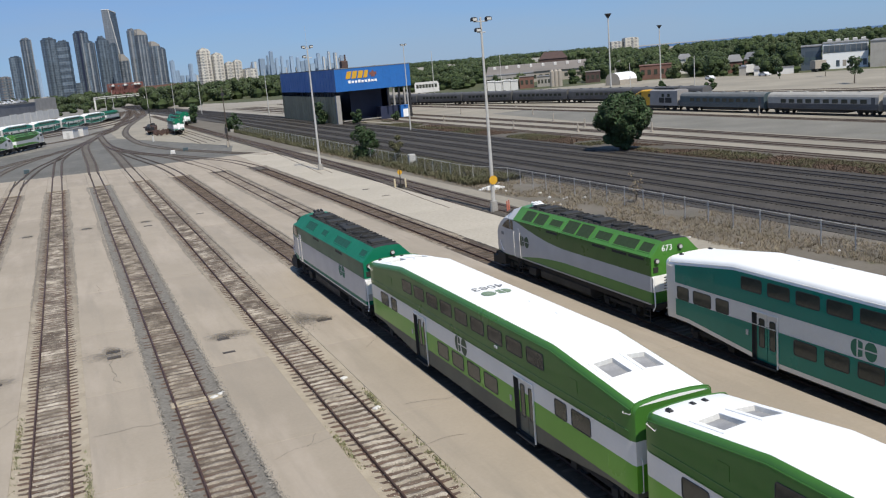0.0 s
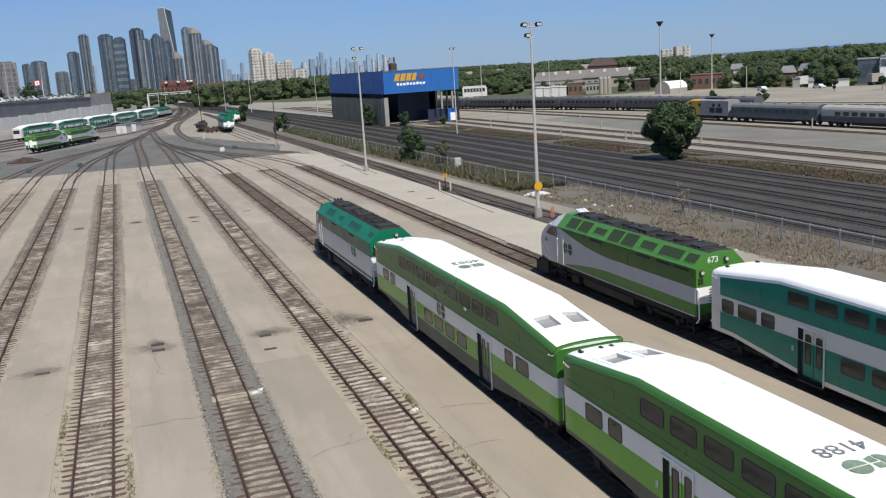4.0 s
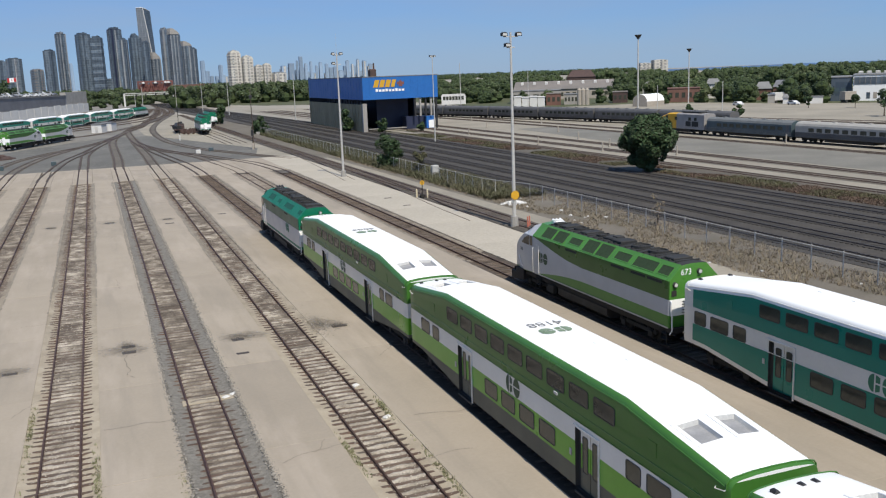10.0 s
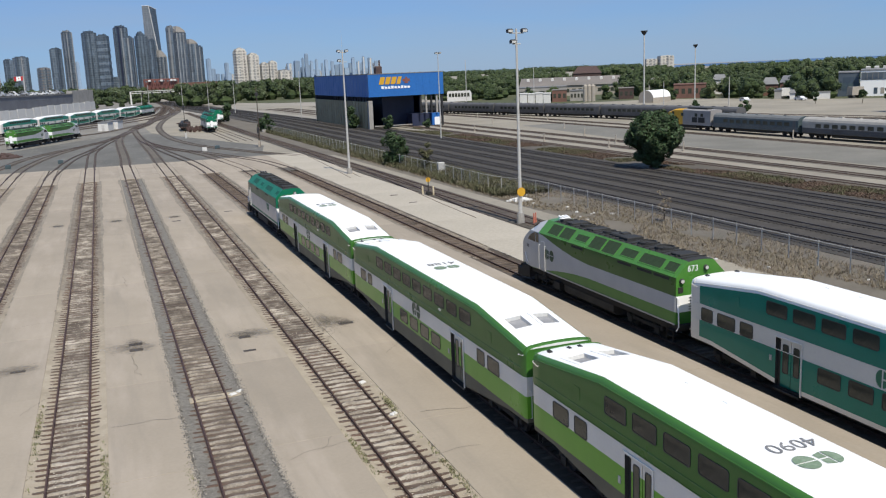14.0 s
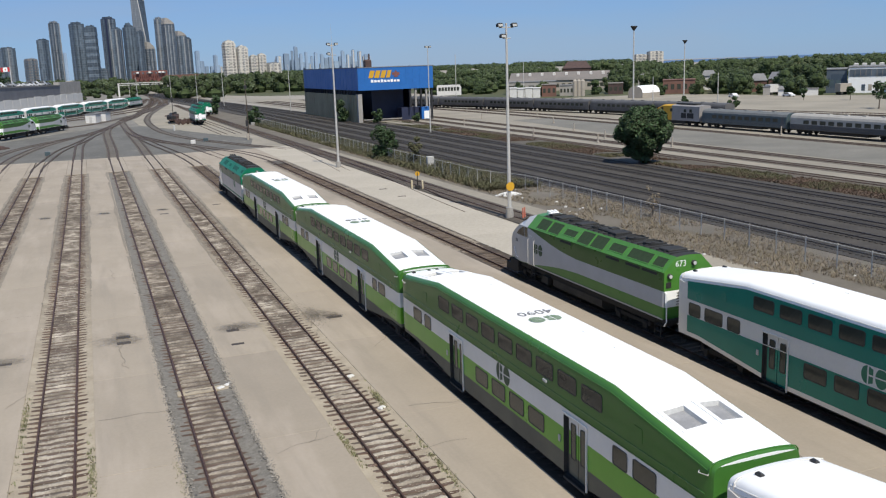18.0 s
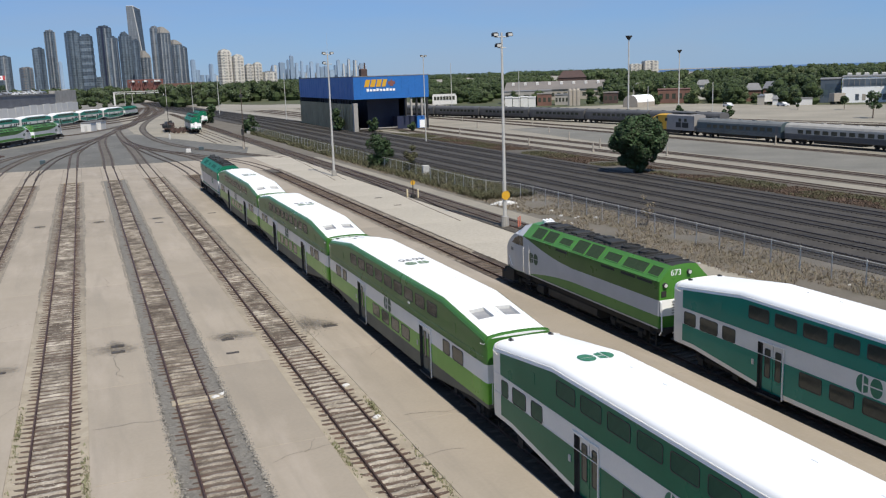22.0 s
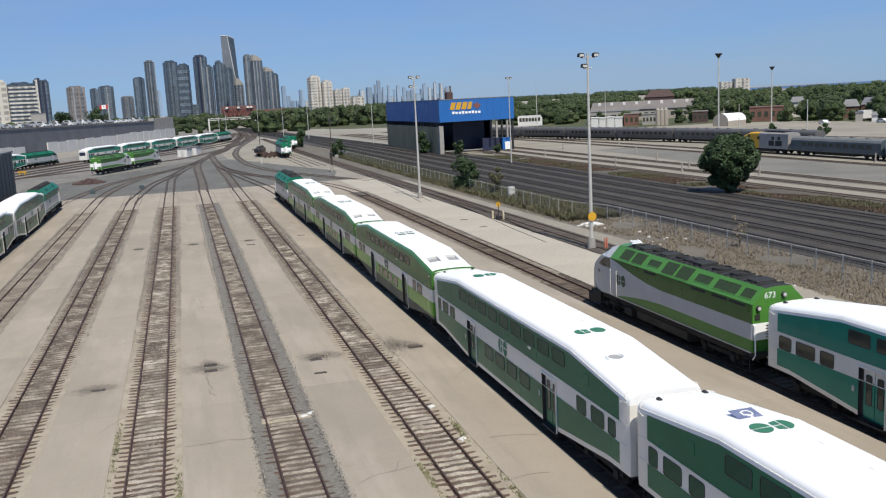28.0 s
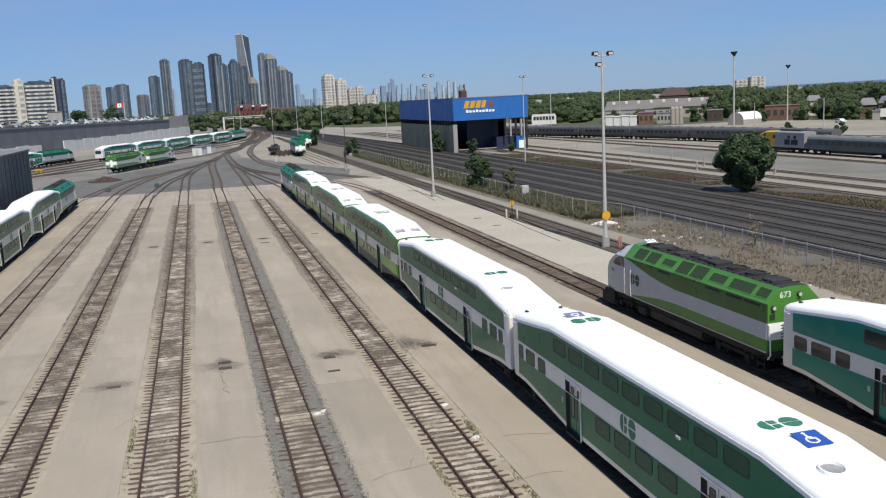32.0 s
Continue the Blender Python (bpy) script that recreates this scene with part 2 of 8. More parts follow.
BED_BROWN = grimed(mat("brown_gauge_gravel", (0.31, 0.272, 0.225), (0.15, 0.124, 0.098), 0.95, big=0.9, fine=13, spot=(0.085, 0.067, 0.053), spot_amt=0.75, bump=1.0, grain_amt=0.8), 26.0, 60.0, (0.072, 0.058, 0.047), 0.05, 0.42, 0.6)
# grimy wash lines lie across all the tracks, where trains are hosed down
for m_ in (TIE, BED_MID):
    n_, l_ = m_.node_tree.nodes, m_.node_tree.links
    bs_ = n_["Principled BSDF"]
    src_ = bs_.inputs["Base Color"].links[0].from_socket
    ps, sx, nz, cx = n_.new("ShaderNodeNewGeometry"), n_.new("ShaderNodeSeparateXYZ"), n_.new("ShaderNodeTexNoise"), n_.new("ShaderNodeMix")
    nz.inputs["Scale"].default_value, nz.inputs["Detail"].default_value, nz.inputs["Roughness"].default_value = 0.7, 6.0, 0.7
    cx.data_type = "RGBA"
    cx.inputs[7].default_value = (0.062, 0.05, 0.04, 1)
    l_.new(ps.outputs["Position"], sx.inputs[0])
    l_.new(ps.outputs["Position"], nz.inputs["Vector"])
    tot = None
    for yc, hw in ((105.0, 7.5), (52.0, 3.0), (125.0, 3.0), (81.0, 2.0)):
        df, bl, rg_ = n_.new("ShaderNodeMath"), n_.new("ShaderNodeMath"), n_.new("ShaderNodeMapRange")
        df.operation, bl.operation = "SUBTRACT", "ABSOLUTE"
        df.inputs[1].default_value = yc
        rg_.inputs["From Max"].default_value, rg_.inputs["To Min"].default_value, rg_.inputs["To Max"].default_value = hw, 0.95 if hw > 5 else 0.6, 0.0
        l_.new(sx.outputs["Y"], df.inputs[0])
        l_.new(df.outputs[0], bl.inputs[0])
        l_.new(bl.outputs[0], rg_.inputs["Value"])
        if tot is None:
            tot = rg_.outputs["Result"]
        else:
            ad = n_.new("ShaderNodeMath")
            l_.new(tot, ad.inputs[0])
            l_.new(rg_.outputs["Result"], ad.inputs[1])
            tot = ad.outputs[0]
    ft, fr = n_.new("ShaderNodeMath"), n_.new("ShaderNodeMapRange")
    ft.operation = "MULTIPLY"
    fr.inputs["From Min"].default_value, fr.inputs["From Max"].default_value, fr.inputs["To Min"].default_value, fr.inputs["To Max"].default_value = 0.35, 0.65, 0.25, 1.0
    l_.new(nz.outputs["Fac"], fr.inputs["Value"])
    l_.new(tot, ft.inputs[0])
    l_.new(fr.outputs["Result"], ft.inputs[1])
    l_.new(ft.outputs[0], cx.inputs[0])
    l_.new(src_, cx.inputs[6])
    l_.new(cx.outputs[2], bs_.inputs["Base Color"])
TIE_DARK = island(mat("creosoted_tie", (0.11, 0.085, 0.065), (0.07, 0.055, 0.045), 0.9, big=1.5, fine=14, bump=0.5), 0.35)
# darker brown bed between the rails
GAUGE_BED = mat("dark_gauge_bed", (0.17, 0.135, 0.102), (0.095, 0.075, 0.058), 0.95, big=0.9, fine=16, spot=(0.27, 0.23, 0.175), spot_amt=0.45, bump=0.9)
MAIN_TRACK = mat("dark_track_ballast", (0.04, 0.035, 0.029), (0.027, 0.023, 0.02), 0.95, big=0.4, fine=8, spot=(0.06, 0.05, 0.04), spot_amt=0.4, bump=0.8)
MAIN_TIE = island(mat("main_line_tie", (0.042, 0.036, 0.03), (0.028, 0.025, 0.021), 0.9, big=1.5, fine=14, bump=0.5), 0.35)
MAIN_BED = mat("main_line_ballast", (0.06, 0.051, 0.041), (0.039, 0.034, 0.028), 0.95, big=0.35, fine=7, spot=(0.12, 0.102, 0.08), spot_amt=0.45, bump=0.9)
# oil-dark bed whose colour also stands for the shade under the trains
OIL_SHADE_BED = mat("oily_shaded_track_bed", (0.085, 0.064, 0.045), (0.05, 0.038, 0.028), 0.9, big=0.5, fine=14, spot=(0.13, 0.1, 0.07), spot_amt=0.5, bump=0.9)
# brown ties, darkened in colour for that same shade
TIE_SHADED = island(mat("brown_shaded_tie", (0.12, 0.087, 0.062), (0.065, 0.048, 0.036), 0.9, big=1.2, fine=12, bump=0.4), 0.3)
SPILL = mat("spilled_track_dirt", (0.26, 0.225, 0.18), (0.185, 0.16, 0.128), 0.95, big=0.5, fine=8, spot=(0.30, 0.265, 0.21), spot_amt=0.5, bump=0.6)
RAIL = mat("rusty_rail", (0.115, 0.062, 0.042), (0.075, 0.042, 0.03), 0.55, 0.35, big=2.5, fine=30, bump=0.2)
RAIL_MAIN = mat("worn_rail", (0.06, 0.045, 0.04), (0.045, 0.036, 0.033), 0.5, 0.4, big=2, fine=30)
STAIN = mat("crack_dirt", (0.15, 0.128, 0.105), (0.2, 0.17, 0.14), 0.9, big=1.6, fine=9)
# an oil stain: dark film that thins out raggedly towards its rim
OIL = mat("oil_stain", (0.10, 0.085, 0.067), (0.16, 0.138, 0.11), 0.75, big=1.4, fine=7)
n_, l_ = OIL.node_tree.nodes, OIL.node_tree.links
oc, le, no, ma, mr, ms, tb = n_.new("ShaderNodeTexCoord"), n_.new("ShaderNodeVectorMath"), n_.new("ShaderNodeTexNoise"), n_.new("ShaderNodeMath"), n_.new("ShaderNodeMapRange"), n_.new("ShaderNodeMixShader"), n_.new("ShaderNodeBsdfTransparent")
le.operation, ma.operation = "LENGTH", "SUBTRACT"
sc = n_.new("ShaderNodeMath")
sc.operation = "MULTIPLY_ADD"
sc.inputs[1].default_value, sc.inputs[2].default_value = 2.4, -0.72
no.inputs["Scale"].default_value, no.inputs["Detail"].default_value, no.inputs["Roughness"].default_value = 3.2, 10.0, 0.8
mr.inputs["From Min"].default_value, mr.inputs["From Max"].default_value, mr.inputs["To Max"].default_value = -0.25, 0.5, 0.5
om = n_["Material Output"]
for a_, b_ in ((oc.outputs["Object"], le.inputs[0]), (oc.outputs["Object"], no.inputs["Vector"]), (no.outputs["Fac"], sc.inputs[0]), (sc.outputs[0], ma.inputs[0]), (le.outputs["Value"], ma.inputs[1]), (ma.outputs[0], mr.inputs["Value"]), (mr.outputs["Result"], ms.inputs[0]), (tb.outputs[0], ms.inputs[1]), (n_["Principled BSDF"].outputs[0], ms.inputs[2]), (ms.outputs[0], om.inputs["Surface"])):
    l_.new(a_, b_)
IRON = mat("cast_iron", (0.09, 0.075, 0.065), (0.06, 0.05, 0.045), 0.7, 0.3, big=4, fine=30)
DRYGRASS = island(mat("dry_weeds", (0.25, 0.203, 0.143), (0.165, 0.136, 0.096), 0.95, big=0.25, fine=6, bump=0), 0.3, 0.02)
RUSTWEED = island(mat("rust_brown_weeds", (0.125, 0.08, 0.056), (0.088, 0.062, 0.045), 0.95, big=0.3, fine=6, bump=0), 0.25)
WEED = island(mat("green_weeds", (0.075, 0.08, 0.036), (0.105, 0.09, 0.05), 0.9, big=0.4, fine=6, bump=0), 0.25, 0.02)
LAWN = mat("rough_grass", (0.055, 0.068, 0.026), (0.08, 0.082, 0.038), 0.95, big=0.03, fine=0.8, spot=(0.13, 0.12, 0.07), spot_amt=0.4, bump=0.4)
OLIVE_GRAVEL = mat("grassy_gravel", (0.192, 0.18, 0.155), (0.138, 0.132, 0.112), 0.95, big=0.09, fine=3, spot=(0.125, 0.13, 0.07), spot_amt=0.35, bump=0.5)
SWITCHBED = mat("dirty_switch_bed", (0.125, 0.108, 0.085), (0.085, 0.074, 0.06), 0.95, big=0.15, fine=3, spot=(0.19, 0.165, 0.13), bump=0.5)
RAILBED = mat("rusty_flangeway", (0.085, 0.066, 0.052), (0.055, 0.045, 0.037), 0.95, big=0.3, fine=5, bump=0.3)
VERGE = mat("weedy_soil", (0.155, 0.134, 0.106), (0.112, 0.098, 0.075), 0.95, big=0.2, fine=4, spot=(0.095, 0.098, 0.045), spot_amt=0.55, bump=0.6)
LEAF = island(mat("leaves", (0.04, 0.07, 0.022), (0.028, 0.052, 0.017), 0.75, big=0.5, fine=5, bump=0), 0.45, 0.025)
# far foliage in three tints, lightened in colour to stand for haze
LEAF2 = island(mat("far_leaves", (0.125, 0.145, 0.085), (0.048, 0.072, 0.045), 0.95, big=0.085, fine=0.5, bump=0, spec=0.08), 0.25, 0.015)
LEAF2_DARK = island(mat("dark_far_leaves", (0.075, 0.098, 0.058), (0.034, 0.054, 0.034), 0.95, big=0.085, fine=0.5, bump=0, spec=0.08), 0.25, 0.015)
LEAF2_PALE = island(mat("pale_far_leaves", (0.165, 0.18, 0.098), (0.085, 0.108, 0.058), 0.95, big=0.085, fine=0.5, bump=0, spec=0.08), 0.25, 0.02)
DARKVERGE = mat("weedy_cinders", (0.105, 0.09, 0.07), (0.068, 0.06, 0.047), 0.95, big=0.2, fine=4, spot=(0.085, 0.088, 0.045), spot_amt=0.55, bump=0.6)
# deep green of the inner lumps, coloured for the shade between leaves
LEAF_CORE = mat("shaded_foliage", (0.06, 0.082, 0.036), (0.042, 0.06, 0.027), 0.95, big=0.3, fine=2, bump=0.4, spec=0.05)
# greyer, bluer leaf colour that carries the haze of the horizon
LEAF3 = island(mat("hazed_horizon_leaves", (0.075, 0.105, 0.09), (0.06, 0.085, 0.08), 0.95, big=0.02, fine=0.2, bump=0, spec=0.1), 0.15)
YARD = mat("yard_gravel", (0.30, 0.268, 0.212), (0.22, 0.198, 0.158), 0.95, big=0.06, fine=3, spot=(0.2, 0.185, 0.155), spot_amt=0.5, bump=0.5)
BARK = mat("bark", (0.1, 0.075, 0.055), (0.06, 0.045, 0.035), 0.9, big=3, fine=20, bump=0.8)
GALV = mat("galvanised_steel", (0.52, 0.51, 0.48), (0.43, 0.42, 0.40), 0.6, 0.15, big=1.0, fine=12, spot=(0.25, 0.2, 0.16), bump=0.05)
DARKMETAL = mat("dark_metal", (0.03, 0.03, 0.032), (0.02, 0.02, 0.022), 0.6, 0.2, big=3, fine=20)
BLACKSTEEL = mat("grimy_underframe", (0.018, 0.0165, 0.0155), (0.027, 0.025, 0.023), 0.85, 0.1, big=1.5, fine=12, bump=0.3)
LENS = mat("lamp_glass", (0.55, 0.55, 0.52), (0.48, 0.48, 0.46), 0.2, big=3, fine=10, bump=0)
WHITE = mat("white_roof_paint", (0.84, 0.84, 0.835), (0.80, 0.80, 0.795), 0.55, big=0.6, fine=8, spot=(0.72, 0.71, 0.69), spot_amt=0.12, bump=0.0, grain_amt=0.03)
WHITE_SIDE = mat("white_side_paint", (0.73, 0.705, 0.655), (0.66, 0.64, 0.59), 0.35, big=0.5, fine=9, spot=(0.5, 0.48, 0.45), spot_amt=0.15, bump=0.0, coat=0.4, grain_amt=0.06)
GREEN_DK = mat("dark_green_paint", (0.052, 0.16, 0.028), (0.045, 0.14, 0.026), 0.3, big=0.4, fine=8, bump=0.0, spec=0.25, grain_amt=0.1, coat=0.22)
GREEN_LT = mat("apple_green_paint", (0.14, 0.37, 0.035), (0.125, 0.335, 0.03), 0.3, big=0.5, fine=8, bump=0.0, spec=0.25, grain_amt=0.1, coat=0.22)
SILVER = mat("silver_grey_paint", (0.47, 0.475, 0.49), (0.42, 0.425, 0.44), 0.35, big=0.6, fine=9, bump=0.0, coat=0.25, grain_amt=0.06)
GREEN_LOCO = mat("bright_green_paint", (0.07, 0.215, 0.036), (0.06, 0.185, 0.032), 0.3, big=0.7, fine=9, bump=0.0, spec=0.25, grain_amt=0.1, coat=0.22)
GREEN_LOCO_DK = mat("deep_green_paint", (0.055, 0.132, 0.03), (0.047, 0.115, 0.026), 0.3, big=0.7, fine=9, bump=0.0, spec=0.25, grain_amt=0.1, coat=0.22)
OLIVE = mat("grimy_skirt", (0.125, 0.12, 0.085), (0.1, 0.095, 0.07), 0.65, big=0.6, fine=10, bump=0.05, grain_amt=0.1)
TEAL = mat("teal_paint", (0.012, 0.21, 0.15), (0.010, 0.185, 0.13), 0.3, big=0.5, fine=8, bump=0.0, spec=0.25, grain_amt=0.1, coat=0.22)
TEAL_OLD = mat("faded_green_paint", (0.011, 0.145, 0.074), (0.009, 0.122, 0.062), 0.3, big=0.5, fine=8, bump=0.0, spec=0.18, grain_amt=0.1, coat=0.1)
TEAL_LOCO = mat("sea_green_paint", (0.008, 0.16, 0.086), (0.007, 0.135, 0.074), 0.42, big=0.7, fine=9, bump=0.01, coat=0.04, grain_amt=0.1, spec=0.15)
# darker copy of the sea green, painted as the upper side's reflection
TEAL_LOCO_DK = mat("sea_green_reflection_tone", (0.009, 0.105, 0.06), (0.008, 0.085, 0.05), 0.35, big=0.5, fine=6, bump=0.0, coat=0.2, grain_amt=0.15, spec=0.25)
GLASS = mat("tinted_glass", (0.036, 0.041, 0.033), (0.052, 0.057, 0.046), 0.06, big=0.8, fine=6, bump=0, spec=0.5)
GLASS_OLD = mat("green_tinted_old_glass", (0.022, 0.078, 0.048), (0.03, 0.092, 0.056), 0.2, big=0.6, fine=5, bump=0, spec=0.12)
GLASS_NEW = mat("smoky_glass", (0.034, 0.038, 0.031), (0.044, 0.048, 0.039), 0.08, big=0.6, fine=5, bump=0)
RUBBER = mat("rubber_seal", (0.036, 0.036, 0.034), (0.046, 0.045, 0.042), 0.7, big=4, fine=20)
CABGLASS = mat("dark_cab_glass", (0.012, 0.013, 0.014), (0.018, 0.019, 0.02), 0.08, big=1, fine=6, bump=0)
GRILLE_TEAL = mat("sea_green_mesh", (0.008, 0.085, 0.055), (0.007, 0.065, 0.043), 0.7, 0.1, big=3, fine=30, bump=0.3)
GRILLE = mat("grille_mesh", (0.034, 0.058, 0.02), (0.026, 0.045, 0.016), 0.7, 0.2, big=3, fine=30, bump=0.3)
ROOFBLACK = mat("sooty_roof", (0.018, 0.018, 0.018), (0.027, 0.027, 0.027), 0.8, big=1.5, fine=9, bump=0.2)
HATCHFLOOR = mat("hatch_floor", (0.31, 0.31, 0.315), (0.22, 0.22, 0.225), 0.6, big=2, fine=9, bump=0.05)
TANK = mat("dusty_tank", (0.04, 0.036, 0.033), (0.024, 0.022, 0.02), 0.75, 0.1, big=1.2, fine=8, bump=0.1)
SKYLIGHT = mat("frosted_hatch", (0.5, 0.5, 0.49), (0.42, 0.42, 0.41), 0.5, big=2, fine=9, bump=0.05)
MARKGREY = mat("roof_stencil", (0.11, 0.112, 0.115), (0.24, 0.24, 0.245), 0.7, big=5, fine=20)
MARKGREEN = mat("roof_mark_green", (0.03, 0.16, 0.085), (0.045, 0.175, 0.1), 0.6, big=3, fine=12)
ROOFMARK = mat("worn_roof_mark", (0.12, 0.19, 0.11), (0.22, 0.28, 0.2), 0.7, big=4, fine=12, spot=(0.5, 0.52, 0.48), spot_amt=0.5)
MARKDKGREEN = mat("side_mark_green", (0.035, 0.075, 0.035), (0.03, 0.065, 0.03), 0.5, big=3, fine=12)
SIGNFADED = mat("faded_sign", (0.11, 0.13, 0.24), (0.2, 0.22, 0.33), 0.6, big=3, fine=12)
SIGNBLUE = mat("sign_blue", (0.02, 0.085, 0.36), (0.02, 0.075, 0.32), 0.5, big=3, fine=12)
YELLOW = mat("warning_yellow", (0.62, 0.34, 0.02), (0.55, 0.30, 0.02), 0.55, big=3, fine=12)
ORANGE = mat("safety_orange", (0.55, 0.17, 0.11), (0.45, 0.14, 0.09), 0.6, big=3, fine=12)
BLUE = mat("blue_cladding", (0.02, 0.135, 0.42), (0.017, 0.118, 0.38), 0.45, big=0.2, fine=3, bump=0.02)
NAVY = mat("navy_panel", (0.022, 0.028, 0.062), (0.018, 0.023, 0.05), 0.5, big=0.3, fine=4)
RED = mat("red_paint", (0.20, 0.075, 0.06), (0.15, 0.06, 0.05), 0.6, big=0.1, fine=2)
BRICK = mat("red_brick", (0.18, 0.092, 0.07), (0.135, 0.074, 0.058), 0.9, big=0.3, fine=4)
PALEWALL = mat("pale_wall", (0.62, 0.61, 0.585), (0.55, 0.54, 0.52), 0.7, big=0.2, fine=3)
TANWALL = mat("tan_wall", (0.36, 0.32, 0.27), (0.3, 0.27, 0.23), 0.85, big=0.1, fine=2)
TANROOF = mat("weathered_roof", (0.20, 0.175, 0.155), (0.155, 0.14, 0.125), 0.9, big=0.06, fine=1.2, spot=(0.28, 0.25, 0.22), spot_amt=0.4)
GREYROOF = mat("grey_roof", (0.2, 0.2, 0.2), (0.15, 0.15, 0.152), 0.85, big=0.2, fine=3)
HALLWALL = mat("hall_concrete", (0.36, 0.30, 0.19), (0.29, 0.245, 0.155), 0.9, big=0.2, fine=3, spot=(0.10, 0.095, 0.07), bump=0.3, stretch=(1, 1, 0.3))
SHEDMETAL = mat("shed_cladding", (0.115, 0.108, 0.104), (0.09, 0.085, 0.082), 0.65, big=0.12, fine=2, spot=(0.15, 0.14, 0.13), spot_amt=0.3)
SLATE = mat("slate_cladding", (0.15, 0.152, 0.166), (0.118, 0.12, 0.132), 0.6, big=0.15, fine=2)
STEELCAR = mat("brushed_steel", (0.39, 0.37, 0.335), (0.33, 0.313, 0.283), 0.6, 0.05, big=0.5, fine=8, spot=(0.16, 0.145, 0.13), bump=0.05)
STEELDARK = mat("sooty_steel", (0.11, 0.108, 0.108), (0.08, 0.079, 0.08), 0.6, 0.05, big=0.4, fine=6, spot=(0.06, 0.055, 0.05), bump=0.05)
DULLROOF = mat("dull_grey_green_paint", (0.165, 0.17, 0.165), (0.13, 0.135, 0.132), 0.6, big=0.4, fine=6, spot=(0.09, 0.09, 0.085), bump=0.02)
LOCOGREY = mat("worn_grey_paint", (0.30, 0.285, 0.275), (0.24, 0.228, 0.222), 0.55, big=0.5, fine=8, spot=(0.14, 0.13, 0.12), bump=0.02)
BLUEGREY = mat("blue_grey_paint", (0.066, 0.095, 0.105), (0.052, 0.075, 0.085), 0.45, big=0.4, fine=8)
LAKE = mat("lake", (0.03, 0.07, 0.15), (0.035, 0.08, 0.17), 0.3, big=0.004, fine=0.05, bump=0.1)
RUST = mat("rust", (0.085, 0.05, 0.042), (0.055, 0.038, 0.036), 0.9, big=1, fine=10, bump=0.3)


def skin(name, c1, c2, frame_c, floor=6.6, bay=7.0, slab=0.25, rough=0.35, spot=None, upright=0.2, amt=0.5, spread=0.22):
    """A far facade: storeys with pale slab edges, panes that differ one by one, and broad lighter patches painted in as
    mirrored sky.
    """
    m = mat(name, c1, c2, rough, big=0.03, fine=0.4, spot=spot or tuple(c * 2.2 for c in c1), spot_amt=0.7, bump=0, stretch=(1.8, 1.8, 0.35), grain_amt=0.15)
    n, li = m.node_tree.nodes, m.node_tree.links
    bs = n["Principled BSDF"]
    src = bs.inputs["Base Color"].links[0].from_socket

    def calc(op, a, b):
        q = n.new("ShaderNodeMath")
        q.operation = op
        for i, v in ((0, a), (1, b)):
            if isinstance(v, (int, float)):
                q.inputs[i].default_value = v
            elif v is not None:
                li.new(v, q.inputs[i])
        return q.outputs[0]

    tc, sp = n.new("ShaderNodeTexCoord"), n.new("ShaderNodeSeparateXYZ")
    li.new(tc.outputs["Object"], sp.inputs[0])
    across = calc("DIVIDE", calc("ADD", sp.outputs["X"], sp.outputs["Y"]), bay)
    up = calc("DIVIDE", sp.outputs["Z"], floor)
    cell, wn_ = n.new("ShaderNodeCombineXYZ"), n.new("ShaderNodeTexWhiteNoise")
    li.new(calc("FLOOR", across, None), cell.inputs[0])
    li.new(calc("FLOOR", up, None), cell.inputs[1])
    li.new(cell.outputs[0], wn_.inputs["Vector"])
    tone = n.new("ShaderNodeMapRange")
    tone.inputs["To Min"].default_value, tone.inputs["To Max"].default_value = 1 - spread, 1 + spread
    li.new(wn_.outputs["Value"], tone.inputs["Value"])
    hv = n.new("ShaderNodeHueSaturation")
    li.new(src, hv.inputs["Color"])
    li.new(tone.outputs["Result"], hv.inputs["Value"])
    edge = calc("MAXIMUM", calc("LESS_THAN", calc("FRACT", up, None), slab), calc("LESS_THAN", calc("FRACT", across, None), upright))
    mx = n.new("ShaderNodeMix")
    mx.data_type = "RGBA"
    mx.inputs[7].default_value = (*frame_c, 1)
    li.new(calc("MULTIPLY", edge, amt), mx.inputs[0])
    li.new(hv.outputs["Color"], mx.inputs[6])
    li.new(mx.outputs[2], bs.inputs["Base Color"])
    return m


# facade colours that also carry the blue-grey haze of distance
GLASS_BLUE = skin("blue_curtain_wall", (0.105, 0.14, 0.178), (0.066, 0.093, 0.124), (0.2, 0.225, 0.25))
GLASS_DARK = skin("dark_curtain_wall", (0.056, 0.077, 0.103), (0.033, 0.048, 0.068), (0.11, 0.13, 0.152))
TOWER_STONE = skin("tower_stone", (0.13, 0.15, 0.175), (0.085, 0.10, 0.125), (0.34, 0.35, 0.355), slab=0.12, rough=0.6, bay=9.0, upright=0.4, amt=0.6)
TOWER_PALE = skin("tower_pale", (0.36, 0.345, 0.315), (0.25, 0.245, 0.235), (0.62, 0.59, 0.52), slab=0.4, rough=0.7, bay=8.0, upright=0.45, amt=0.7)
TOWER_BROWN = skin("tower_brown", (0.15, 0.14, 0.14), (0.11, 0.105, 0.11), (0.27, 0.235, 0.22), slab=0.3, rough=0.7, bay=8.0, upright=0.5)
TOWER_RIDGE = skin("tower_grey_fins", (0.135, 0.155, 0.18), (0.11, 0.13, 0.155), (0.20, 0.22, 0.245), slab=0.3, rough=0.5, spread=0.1)
